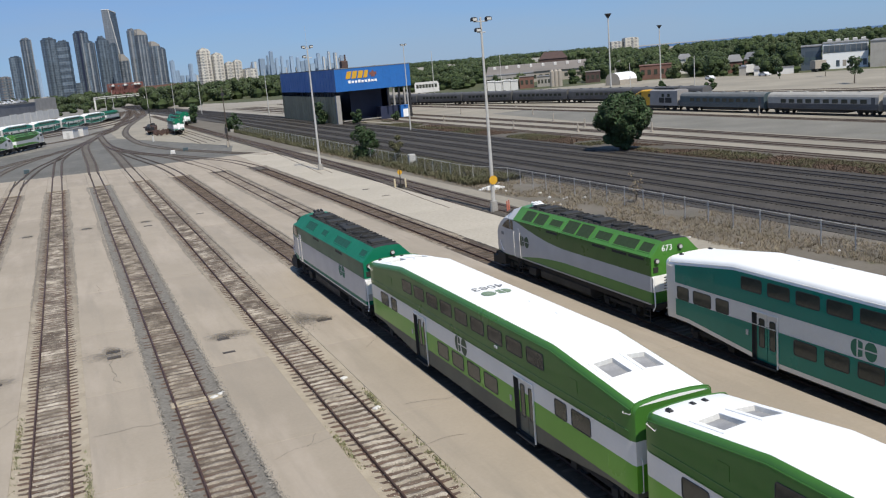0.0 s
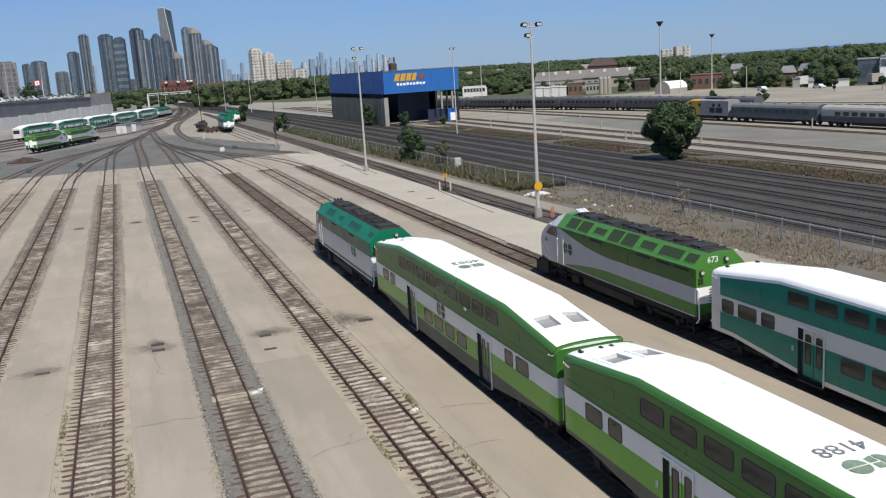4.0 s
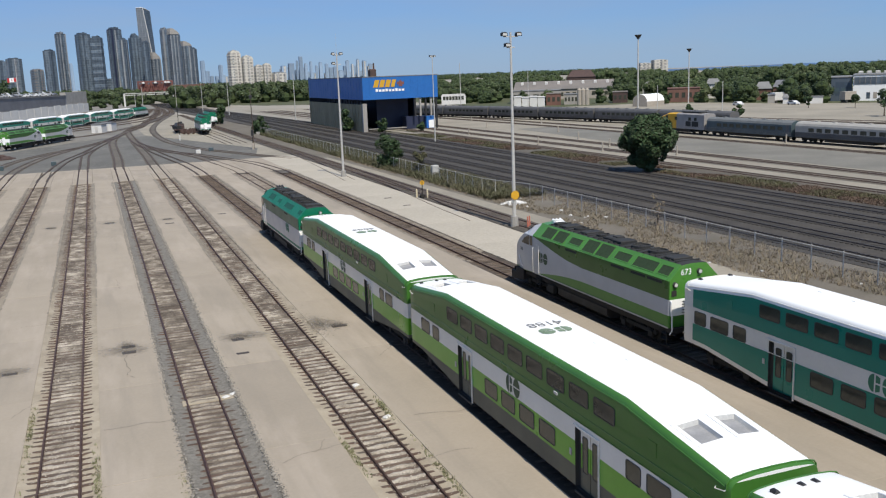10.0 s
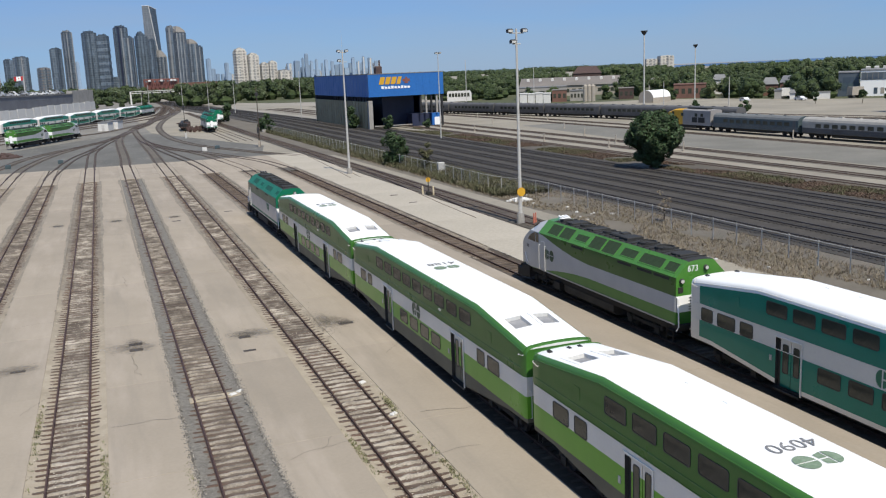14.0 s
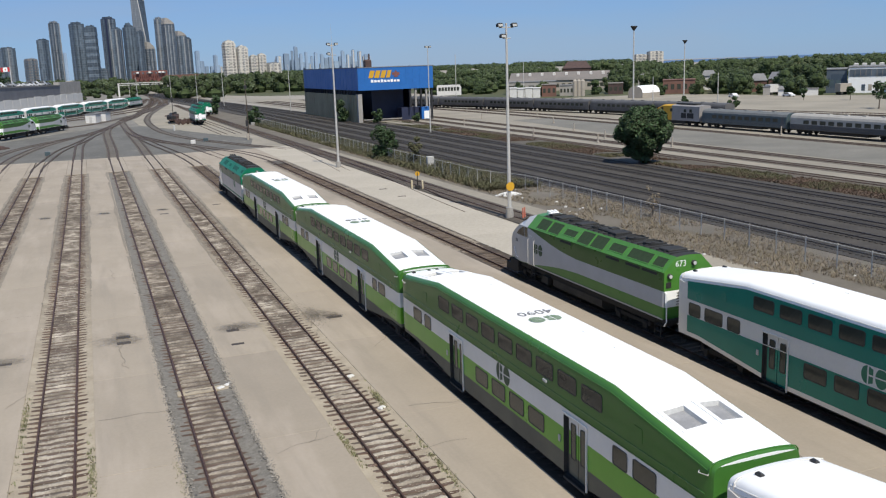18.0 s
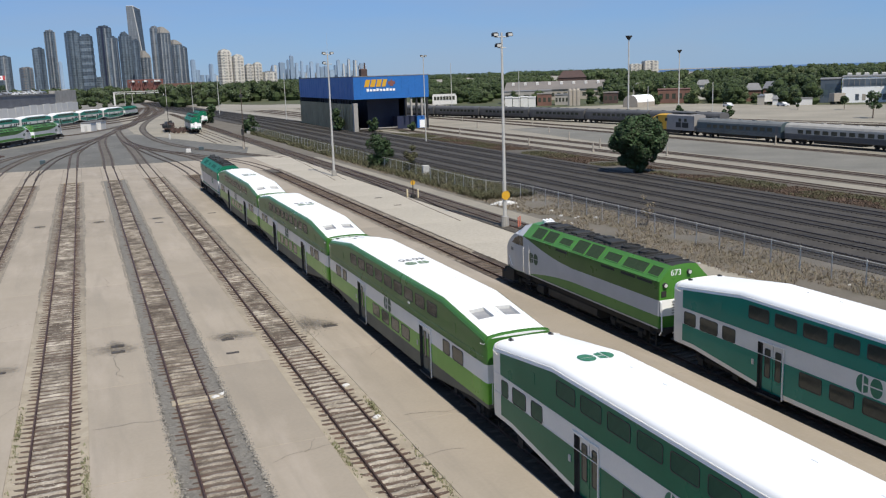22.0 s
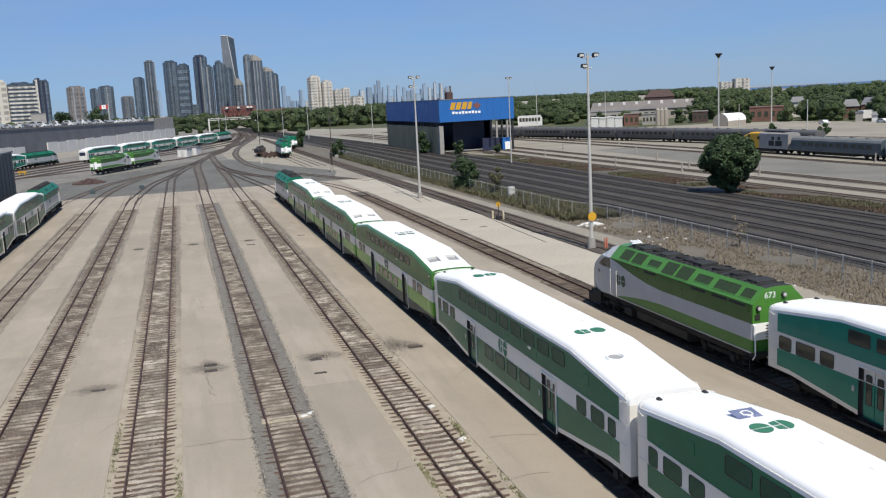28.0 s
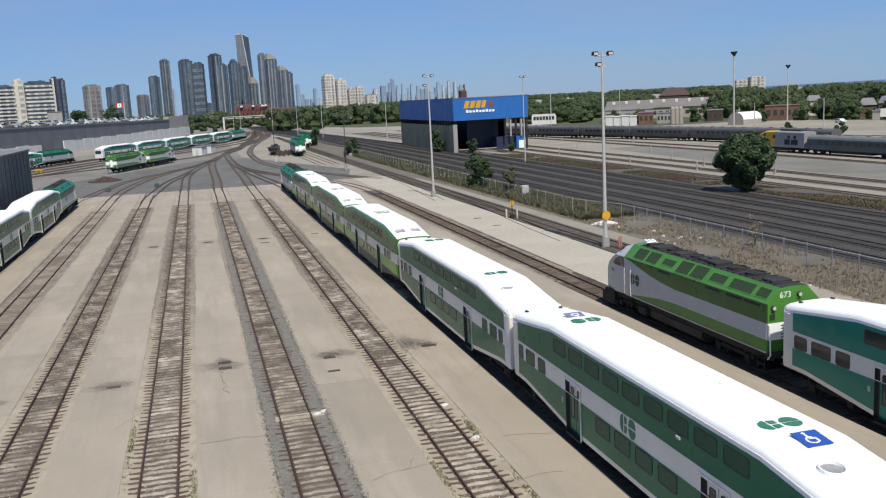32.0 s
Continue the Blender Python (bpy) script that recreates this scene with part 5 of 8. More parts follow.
for az, d, h in ((26.3, 430, 7), (27.65, 405, 6.5), (31.0, 400, 6.5), (31.9, 420, 8), (32.3, 470, 10), (33.0, 430, 9), (34.2, 420, 10), (35.0, 440, 10), (24.6, 470, 10), (25.2, 520, 10), (30.9, 620, 13), (31.6, 640, 14), (32.4, 600, 13), (28.0, 660, 12), (26.8, 680, 11), (40.0, 366, 5.5), (40.75, 368, 4.5), (41.55, 362, 4.5), (42.3, 366, 6.5), (35.0, 372, 4.5), (36.9, 376, 5.5), (37.25, 372, 6), (38.3, 380, 7)):
    spots.append((*at_az(az, d), h, h * 0.95))
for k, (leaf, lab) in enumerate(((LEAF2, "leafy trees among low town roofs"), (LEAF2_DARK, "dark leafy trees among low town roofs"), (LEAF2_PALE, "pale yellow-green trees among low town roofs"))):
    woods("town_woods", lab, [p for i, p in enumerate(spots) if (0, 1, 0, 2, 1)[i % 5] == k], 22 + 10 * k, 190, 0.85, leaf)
spots = []
for k in range(330):
    az = rr.uniform(20, 56)
    h = rr.uniform(5, 8.5) if az < 33 else rr.uniform(8, 12) if az < 35 or az > 41.5 else rr.uniform(6, 9)
    spots.append((*at_az(az, rr.uniform(800, 1500)), h, rr.uniform(12, 18)))
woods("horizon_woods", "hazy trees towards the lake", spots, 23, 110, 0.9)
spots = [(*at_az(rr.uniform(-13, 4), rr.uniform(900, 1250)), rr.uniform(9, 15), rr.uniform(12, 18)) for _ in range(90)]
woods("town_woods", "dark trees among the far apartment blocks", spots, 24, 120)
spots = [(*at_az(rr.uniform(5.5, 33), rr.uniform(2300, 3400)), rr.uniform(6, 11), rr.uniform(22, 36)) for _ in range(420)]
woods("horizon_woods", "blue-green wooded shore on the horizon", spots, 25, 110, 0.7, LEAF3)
for k, (x, y, h) in enumerate(((190, 176, 6.8), (161, 197, 4.0), (212, 226, 3.8), (219, 214, 4.2), (171, 232, 3.0))):
    tree("small_tree", "small round tree on the bare lot", pose(x, y, -0.1), h, h * 0.75, 700, 0.32, 50 + k, low=0.3, lobes_n=9)

# ---- rolling stock ----
BODY = 25.5


def axle_set(parent, y, r=0.46):
    """Two wheels on an axle, a part that turns."""
    mb = MB()
    for s in (-1, 1):
        n = 16
        prof = [(0.68, r + 0.03), (0.71, r + 0.03), (0.72, r), (0.82, r - 0.01), (0.82, r - 0.09), (0.78, r - 0.1), (0.78, 0.14), (0.86, 0.1)]
        rings = [[(s * x, q * math.cos(2 * math.pi * i / n), q * math.sin(2 * math.pi * i / n)) for x, q in prof] for i in range(n + 1)]
        mb.loft(rings, lambda i, j: 0)
        for k in range(4):
            a = math.pi * k / 2
            mb.tube((s * 0.785, 0.2 * math.cos(a), 0.2 * math.sin(a)), (s * 0.80, 0.2 * math.cos(a), 0.2 * math.sin(a)), 0.05, n=6)
    mb.tube((-0.9, 0, 0), (0.9, 0, 0), 0.09, n=8)
    return part("wheelset", mb, BLACKSTEEL, parent, at=pose(0, y, r))


def bogie(parent, y, axle=1.3, r=0.46):
    mb = MB()
    for s in (-1, 1):
        mb.cbox(s * 1.0 - 0.09, s * 1.0 + 0.09, -axle - 0.45, axle + 0.45, r + 0.02, r + 0.24, 0.03)
        for a in (-axle, axle):
            mb.cbox(s * 1.02 - 0.14, s * 1.02 + 0.14, a - 0.19, a + 0.19, r - 0.17, r + 0.2, 0.05)
            mb.tube((s * 1.0, a - 0.34, r + 0.2), (s * 1.0, a - 0.34, r + 0.5), 0.1, n=8)
            mb.tube((s * 1.0, a + 0.34, r + 0.2), (s * 1.0, a + 0.34, r + 0.5), 0.1, n=8)
    mb.box(-1.0, 1.0, -0.25, 0.25, r + 0.02, r + 0.3)
    b = part("bogie", mb, BLACKSTEEL, parent, at=pose(0, y, 0))
    return b, [axle_set(b, -axle, r), axle_set(b, axle, r)]


def eave(u):
    e = min(u, BODY - u)
    return 4.16 + 0.60 * min(max((e - 0.15) / 4.9, 0), 1)


def belly(u):
    e = min(u, BODY - u)
    if e < 1.6:
        return 1.02
    return 1.02 - 0.58 * min((e - 1.6) / 5.2, 1)


def coach_body(scheme):
    """The shell: side bands of paint, rounded shoulders and a cambered roof."""
    da, db = (6.22, 17.72) if scheme == "sea" else (6.57, 17.37)
    sea, scheme = scheme == "sea", {"sea": "teal"}.get(scheme, scheme)
    us = [0.0, 0.12, 0.75, 1.68, 3.12, 5.05, da, da + 1.56, 10.5, 12.75, 15.0, db, db + 1.56, 20.45, BODY - 3.12, BODY - 1.68, 24.75, 25.38, 25.5]
    rings = []
    for u in us:
        zb, ze = belly(u), eave(u)
        q = 0.97 if u in (0.0, 25.5) else 1.0
        ze -= 0.05 if q < 1 else 0
        low = max(1.3, zb + 0.2) if scheme != "teal" else zb + 0.32
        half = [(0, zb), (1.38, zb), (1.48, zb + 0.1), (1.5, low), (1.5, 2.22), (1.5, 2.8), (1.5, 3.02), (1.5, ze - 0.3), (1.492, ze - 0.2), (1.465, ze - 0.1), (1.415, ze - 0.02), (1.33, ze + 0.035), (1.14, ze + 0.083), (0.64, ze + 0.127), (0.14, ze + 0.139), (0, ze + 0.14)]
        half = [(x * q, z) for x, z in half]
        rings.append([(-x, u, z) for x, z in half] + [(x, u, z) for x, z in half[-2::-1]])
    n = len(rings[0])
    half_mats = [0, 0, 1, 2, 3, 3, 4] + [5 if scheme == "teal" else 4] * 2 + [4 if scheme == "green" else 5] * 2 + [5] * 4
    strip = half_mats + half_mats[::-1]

    def slot(i, j):
        s = strip[j]
        if scheme == "green" and s == 5 and (us[i + 1] <= 0.13 or us[i] >= 25.37):
            return 4
        if scheme == "teal" and (us[i + 1] <= 0.76 or us[i] >= 24.7) and s in (2, 4):
            return 3
        return s

    mb = MB()
    mb.loft(rings, slot)
    # the doorways stay open
    doors = {i for i in range(len(us) - 1) if us[i] in (da, db)}
    sides = {j for j in range(len(strip)) if min(j, len(strip) - 1 - j) in (2, 3, 4)}
    wells = {i for i in range(len(us) - 1) if scheme == "green" and us[i] in (1.68, BODY - 3.12)}
    lids = (12, 13, 16, 17)
    keep = [k for k in range(len(mb.f)) if not (k // len(strip) in doors and k % len(strip) in sides or k // len(strip) in wells and k % len(strip) in lids)]
    mb.f, mb.m = [mb.f[k] for k in keep], [mb.m[k] for k in keep]
    for ring, flip in ((rings[0], 1), (rings[-1], 0)):
        for j in range(n // 2):
            a, b, c, d = ring[j], ring[j + 1], ring[n - 2 - j], ring[n - 1 - j]
            s = strip[j]
            mb.poly((a, b, c, d) if flip else (d, c, b, a), 3 if scheme == "teal" and s in (2, 4) else s)
    return mb


def coach(scheme, roof_text="", label="", group="", marks=(), blue=(), fan=(), lit=WHITE):
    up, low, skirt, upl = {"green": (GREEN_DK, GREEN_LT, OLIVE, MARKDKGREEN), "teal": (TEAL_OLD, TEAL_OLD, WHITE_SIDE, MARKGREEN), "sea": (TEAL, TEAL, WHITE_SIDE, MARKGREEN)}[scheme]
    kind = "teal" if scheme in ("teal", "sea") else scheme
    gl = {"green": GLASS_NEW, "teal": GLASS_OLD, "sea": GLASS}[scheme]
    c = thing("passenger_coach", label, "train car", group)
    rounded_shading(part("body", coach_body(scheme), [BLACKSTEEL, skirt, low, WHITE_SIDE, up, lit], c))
    mid = BODY / 2 + 0.1
    for s in (-1, 1):
        x = s * 1.5
        for k in range(-4, 5):
            window(c, x, mid - (0.2 if scheme == "sea" else 0) + k * 1.66, 3.98, 1.32, 0.64, s, gl)
        for k in (-2, -1, 0, 1, 2) if scheme == "sea" else (-1.5, -0.5, 0.5, 1.5):
            window(c, x, mid - 0.1 + k * 1.68, 1.77, 1.28, 0.70, s, gl)
        ends = ((3.15, 1.25), (4.5, 0.85), (23.2, 1.2), (21.75, 0.9)) if kind == "green" else ((1.35, 0.62), (2.55, 1.15), (4.0, 0.9), (24.35, 0.62), (23.1, 1.15), (21.65, 0.9))
        if scheme == "sea":
            ends = ((1.3, 0.9), (2.8, 1.34), (4.26, 0.9), (24.15, 0.92), (22.7, 1.34), (21.24, 0.92))
        for u, w in ends:
            window(c, x, u, 2.55, w, 0.68, s, gl)
        for k, u in enumerate((BODY / 2 - (5.75 if scheme == "sea" else 5.4), BODY / 2 + (5.75 if scheme == "sea" else 5.4))):
            d = MB()
            xi = x - s * 0.16
            for q in ([(x, u - 0.78), (xi, u - 0.78)], [(x, u + 0.78), (xi, u + 0.78)]):
                d.poly([(q[0][0], q[0][1], 0.5), (q[1][0], q[1][1], 0.5), (q[1][0], q[1][1], 2.8), (q[0][0], q[0][1], 2.8)])
            d.poly([(x, u - 0.78, 2.8), (x, u + 0.78, 2.8), (xi, u + 0.78, 2.8), (xi, u - 0.78, 2.8)])
            d.poly([(xi, u - 0.78, 0.4), (xi, u + 0.78, 0.4), (xi, u + 0.78, 2.8), (xi, u - 0.78, 2.8)])
            d.poly([(x, u - 0.78, 0.52), (x, u + 0.78, 0.52), (xi, u + 0.78, 0.52), (xi, u - 0.78, 0.52)])
            # the recess lining is coloured black for the shade in the doorway
            door = part("door", d, RUBBER, c)
            for h in (-1, 1):
                lf = MB()
                xa, xb = sorted((x - s * 0.15, x - s * 0.115))
                a, b = sorted((u - 0.06 + h * 0.02, u - 0.06 + h * 0.64))
                for z0, z1, mi in ((0.54, 1.3, 0), (1.3, 2.2, 1), (2.2, 2.76, 2)):
                    lf.box(xa, xb, a, b, z0, z1, mi)
                part("door_leaf", lf, [skirt if kind == "green" else low, low, WHITE_SIDE], door)
                ring, pane = window_meshes(0.36, 1.35, 0.08)
                part("door_window", ring, None, door, at=pose(x - s * 0.112, u - 0.06 + h * 0.33, 1.85, 0, 0, 0 if s < 0 else 180))
                part("pane", pane, None, door, at=pose(x - s * 0.112, u - 0.06 + h * 0.33, 1.85, 0, 0, 0 if s < 0 else 180))
            rim = MB()
            xa, xb = sorted((x, x + s * 0.05))
            rim.box(xa, xb, u - 0.86, u + 0.86, 2.78, 2.85)
            rim.box(xa, xb, u - 0.86, u - 0.80, 0.46, 2.78)
            part("door_rail", rim, WHITE_SIDE, door, "white drip rail over the door")
            st = MB()
            xa, xb = sorted((x - s * 0.1, x + s * 0.04))
            st.cbox(xa, xb, u - 0.75, u + 0.75, 0.34, 0.42, 0.015)
            part("step", st, TANK, door)
            bx = MB()
            xa, xb = sorted((x, x + s * 0.03))
            bx.cbox(xa, xb, u + 1.0, u + 1.14, 1.6, 1.85, 0.01)
            part("door_button", bx, GALV, c)
        e = emblem(0.29, 0.37, 0.07)
        part("emblem", e, upl, c, "two-part round emblem", at=Matrix.Translation((x + s * 0.006, mid + 0.25, 2.63)) @ pose(0, 0, 0, 90, 0, -90 if s < 0 else 90))
        # belt rails, panel joints and small fittings
        bl = MB()
        xa, xb = sorted((x, x + s * 0.014))
        for z in (3.02,) if kind == "green" else (3.02, 2.22):
            bl.box(xa, xb, 0.2, BODY - 0.2, z - 0.015, z + 0.015)
        part("belt_rail", bl, WHITE_SIDE if kind == "teal" else up, c)
        for u in (3.5, BODY - 3.5):
            hatch = MB()
            xa, xb = sorted((x, x + s * 0.012))
            hatch.box(xa, xb, u - 0.22, u + 0.22, 3.55, 4.0)
            part("side_hatch", hatch, up, c)
        gut = MB()
        for a, b in ((0.15, 5.0), (5.0, BODY - 5.0), (BODY - 5.0, BODY - 0.15)):
            gut.tube((s * 1.492, a, eave(a) - 0.16), (s * 1.492, b, eave(b) - 0.16), 0.018, n=5)
        part("gutter", gut, up if kind == "green" else WHITE_SIDE, c)
        lm = MB()
        xa, xb = sorted((x, x + s * 0.06))
        u = mid - 2.05 * 1.66
        lm.cbox(xa, xb, u - 0.13, u + 0.13, 3.5, 3.6, 0.01)
        part("marker_lamp", lm, LENS, c)
        # a raised moulding runs under the upper windows, falling with the roof towards the ends
        if kind == "green":
            mo = MB()
            for a, b in ((0.3, 5.4), (5.4, BODY - 5.4), (BODY - 5.4, BODY - 0.3)):
                mo.tube((s * 1.5, a, 3.3), (s * 1.5, b, 3.3), 0.022, n=6)
            part("moulding", mo, up, c)
    # ends: gangway, coupler, corner rails
    for u, s in ((0, -1), (BODY, 1)):
        g = MB()
        ya, yb = sorted((u, u + s * 0.24))
        g.box(-0.55, 0.55, ya, yb, 1.05, 1.25)
        g.box(-0.55, -0.42, ya, yb, 1.25, 3.1)
        g.box(0.42, 0.55, ya, yb, 1.25, 3.1)
        g.cbox(-0.55, 0.55, ya, yb, 3.1, 3.25, 0.05)
        part("gangway", g, RUBBER, c)
        hp = MB()
        uu = u - s * (0.13 if kind == "green" else 0.3)
        ze = eave(uu)
        hp.pipe([(x, uu, ze + z) for x, z in ((-1.5, -0.25), (-1.49, -0.06), (-1.41, 0.035), (-1.2, 0.09), (-0.7, 0.14), (0, 0.155), (0.7, 0.14), (1.2, 0.09), (1.41, 0.035), (1.49, -0.06), (1.5, -0.25))], 0.022, 5)
        part("roof_seam", hp, GREEN_DK if kind == "green" else WHITE_SIDE, c)
        dr = MB()
        ya, yb = sorted((u, u + s * 0.02))
        dr.box(-0.42, 0.42, ya, yb, 1.25, 3.1)
        part("end_door", dr, WHITE_SIDE, c)
        cp = MB()
        ya, yb = sorted((u - s * 0.4, u + s * 0.27))
        cp.cbox(-0.13, 0.13, ya, yb, 0.75, 1.0, 0.03)
        part("coupler", cp, BLACKSTEEL, c)
        for x in (-1.3, 1.3):
            hr = MB()
            hr.pipe([(x, u, 1.3), (x, u + s * 0.09, 1.35), (x, u + s * 0.09, 2.4), (x, u, 2.45)], 0.018)
            part("handrail", hr, WHITE_SIDE, c)
        for x in (-1.485, 1.485):
            hk = MB()
            uu = u - s * 0.15
            hk.pipe([(x, uu, 3.95), (x * 1.035, uu, 3.9), (x * 1.035, uu - s * 0.4, 3.82), (x, uu - s * 0.42, 3.88)], 0.014)
            part("corner_rail", hk, WHITE_SIDE, c)
        for x in ((-1.0, -0.15, 0.3) if kind == "green" else (-0.9, 0.9)) if s > 0 else ():
            kb = MB()
            kb.cbox(x - 0.07, x + 0.07, u - s * 0.55 - 0.11, u - s * 0.55 + 0.11, eave(0.5) + 0.06, eave(0.5) + 0.2, 0.04)
            part("roof_lug", kb, DARKMETAL, c)
    # roof fittings
    slope = math.degrees(math.atan(0.6 / 4.9))
    if kind == "green":
        for u, sg in ((2.4, 1), (BODY - 2.4, -1)):
            for x in (-0.64, 0.64):
                fr = MB()
                for k in ((-0.53, 0.53, -0.75, -0.58), (-0.53, 0.53, 0.58, 0.75), (-0.53, -0.38, -0.58, 0.58), (0.38, 0.53, -0.58, 0.58)):
                    fr.cbox(*k, -0.06, 0.022, 0.01)
                h = part("roof_hatch", fr, lit, c, at=pose(x, u, eave(u) + 0.118, sg * slope, (4.5 if x > 0 else -4.5)))
                pn = MB()
                top, bot = [[(q * sx, r * sy, z) for sx, sy in ((-1, -1), (1, -1), (1, 1), (-1, 1), (-1, -1))] for q, r, z in ((0.385, 0.585, 0.015), (0.35, 0.52, -0.13))]
                pn.loft([top, bot], lambda i, j: 0)
                pn.poly(bot[:4], 1)
                part("hatch_well", pn, [SKYLIGHT, HATCHFLOOR], h, "sunken grey hatch well")
    for u in (8.0, 10.2, 16.6, 18.5):
        v = MB()
        v.cbox(0.5, 0.75, u - 0.12, u + 0.12, eave(u) + 0.11, eave(u) + 0.17, 0.02)
        part("roof_vent", v, lit, c)
    for u, sz in marks:
        part("roof_emblem", emblem(0.32 * sz, 0.36 * sz, 0.06), MARKGREEN if kind == "teal" else ROOFMARK, c, "two-part round roof emblem", at=pose(0.05, u, eave(u) + 0.152, 0 if 5 < u < 20.4 else (slope if u <= 5 else -slope) * 1.0, 0, 0 if u < 12 else 180))
    if roof_text:
        lettering("roof_number", roof_text, 0.78, MARKGREY, c, pose(0.1, 13.4, eave(mid) + 0.148, 0, 0, 180))
    for u in blue:
        bq = MB()
        bq.box(-0.42, 0.42, -0.42, 0.42, 0, 0.012)
        q = part("access_sign", bq, SIGNBLUE if u < 12 else SIGNFADED, c, "blue square sign with a white wheelchair symbol", at=pose(0.1, u, eave(u) + 0.172, (slope if u < 5 else -slope if u > 20.5 else 0), 0, 0 if u < 12 else 180))
        wc = MB()
        ring = disc_pts(-0.04, -0.1, 0.2, 0.2, 60, 330, 14)
        inner = disc_pts(-0.04, -0.1, 0.14, 0.14, 60, 330, 14)
        for k in range(14):
            wc.poly([(*ring[k], 0.016), (*ring[k + 1], 0.016), (*inner[k + 1], 0.016), (*inner[k], 0.016)])
        wc.box(-0.1, -0.03, -0.05, 0.22, 0.012, 0.018).box(-0.1, 0.12, -0.05, 0.02, 0.012, 0.018).box(0.08, 0.15, -0.22, 0.0, 0.012, 0.018)
        wc.poly([(x, y, 0.017) for x, y in disc_pts(-0.07, 0.29, 0.06, 0.06)])
        part("symbol", wc, WHITE, q)
    for u in fan:
        fm = MB()
        n = 20
        prof = [(0.38, -0.02), (0.37, 0.09), (0.33, 0.1), (0.31, 0.015), (0.16, 0.02), (0.0, 0.025)]
        fm.loft([[(r * math.cos(2 * math.pi * i / n), r * math.sin(2 * math.pi * i / n), z) for r, z in prof] for i in range(n + 1)], lambda i, j: 0 if j < 3 else 1)
        # the fan's floor is coloured darker for the shadow in its well
        part("roof_fan", fm, [lit, HATCHFLOOR], c, at=pose(-0.45, u, eave(u) + 0.125, slope if u < 5 else 0))
    axles = []
    for u in (3.1, BODY - 3.1):
        b, ax = bogie(c, u)
        axles += ax
    ug = MB()
    ug.box(-1.1, 1.1, 8.0, 17.5, 0.3, 0.46).box(-1.2, -0.4, 5.6, 7.4, 0.5, 0.9).box(0.4, 1.2, 5.6, 7.4, 0.5, 0.9)
    part("underframe", ug, BLACKSTEEL, c)
    hk = MB()
    for s in (-1, 1):
        for u in (0.5, BODY - 0.5):
            hk.pipe([(s * 1.42, u - 0.18, 1.04), (s * 1.44, u - 0.16, 0.72), (s * 1.44, u + 0.16, 0.72), (s * 1.42, u + 0.18, 1.04)], 0.018)
    part("stirrup", hk, BLACKSTEEL, c)
    return c, axles




def loco_body(scheme):
    us = [0.0, 0.1, 3, 6, 9, 10.8, 12.2, 13.6, 14.8, 15.6, 16.3, 17.0, 17.8, 18.5, 19.1, 19.5, 19.7]
    zt = {15.6: 4.72, 16.3: 4.5, 17.0: 4.02, 17.8: 3.62, 18.5: 3.2, 19.1: 2.75, 19.5: 2.3, 19.7: 1.75}
    hw = {16.3: 1.53, 17.0: 1.48, 17.8: 1.38, 18.5: 1.25, 19.1: 1.06, 19.5: 0.86, 19.7: 0.7}
    rings = []
    for u in us:
        t, w = zt.get(u, 4.72), hw.get(u, 1.55)
        if u == 0.0:
            t, w = 4.69, 1.52
        sw = min(max((u - 9.0) / 6.6, 0), 1) ** 1.6 if scheme == "green" else 0
        zs = min(3.93, t - 0.12)
        xs = 0.78 if u < 15.7 else 0.78 + (w * 0.86 - 0.78) * min((u - 15.7) / 1.5, 1)
        zb = 1.42 if u < 15 else 1.42 - 0.2 * min((u - 15) / 3.0, 1)
        low = 2.08 - 0.75 * sw if scheme == "green" else 1.66
        top = 2.93 + 1.05 * sw if scheme == "green" else 3.0
        lv = [zb, max(zb + 0.04, min(low, zs - 0.1)), min(max(top, zb + 0.3), zs - 0.03), zs]
        half = [(0, zb), (w * 0.985, lv[0]), (w, lv[1]), (w, lv[2]), (w * 0.995, lv[3]), (xs, t), (xs * 0.55, t + 0.05), (0, t + 0.07)]
        rings.append([(-x, u, z) for x, z in half] + [(x, u, z) for x, z in half[-2::-1]])
    n = len(rings[0])
    hm = [0, 1, 2, 3, 4, 5, 5]
    strip = hm + hm[::-1]

    def slot(i, j):
        s = strip[j]
        if us[i] >= 15.5 and s in (3, 4, 5):
            return 2 if scheme == "green" else 4 if s == 5 else s
        if us[i] >= 14.7 and s == 5:
            return 4
        return s

    mb = MB()
    mb.loft(rings, slot)
    for ring, back in ((rings[0], True), (rings[-1], False)):
        for j in range(n // 2):
            a, b, c, d = ring[j], ring[j + 1], ring[n - 2 - j], ring[n - 1 - j]
            mb.poly((a, b, c, d) if back else (d, c, b, a), (4 if strip[j] in (3, 4, 5) else strip[j]) if back else 2)
    return mb


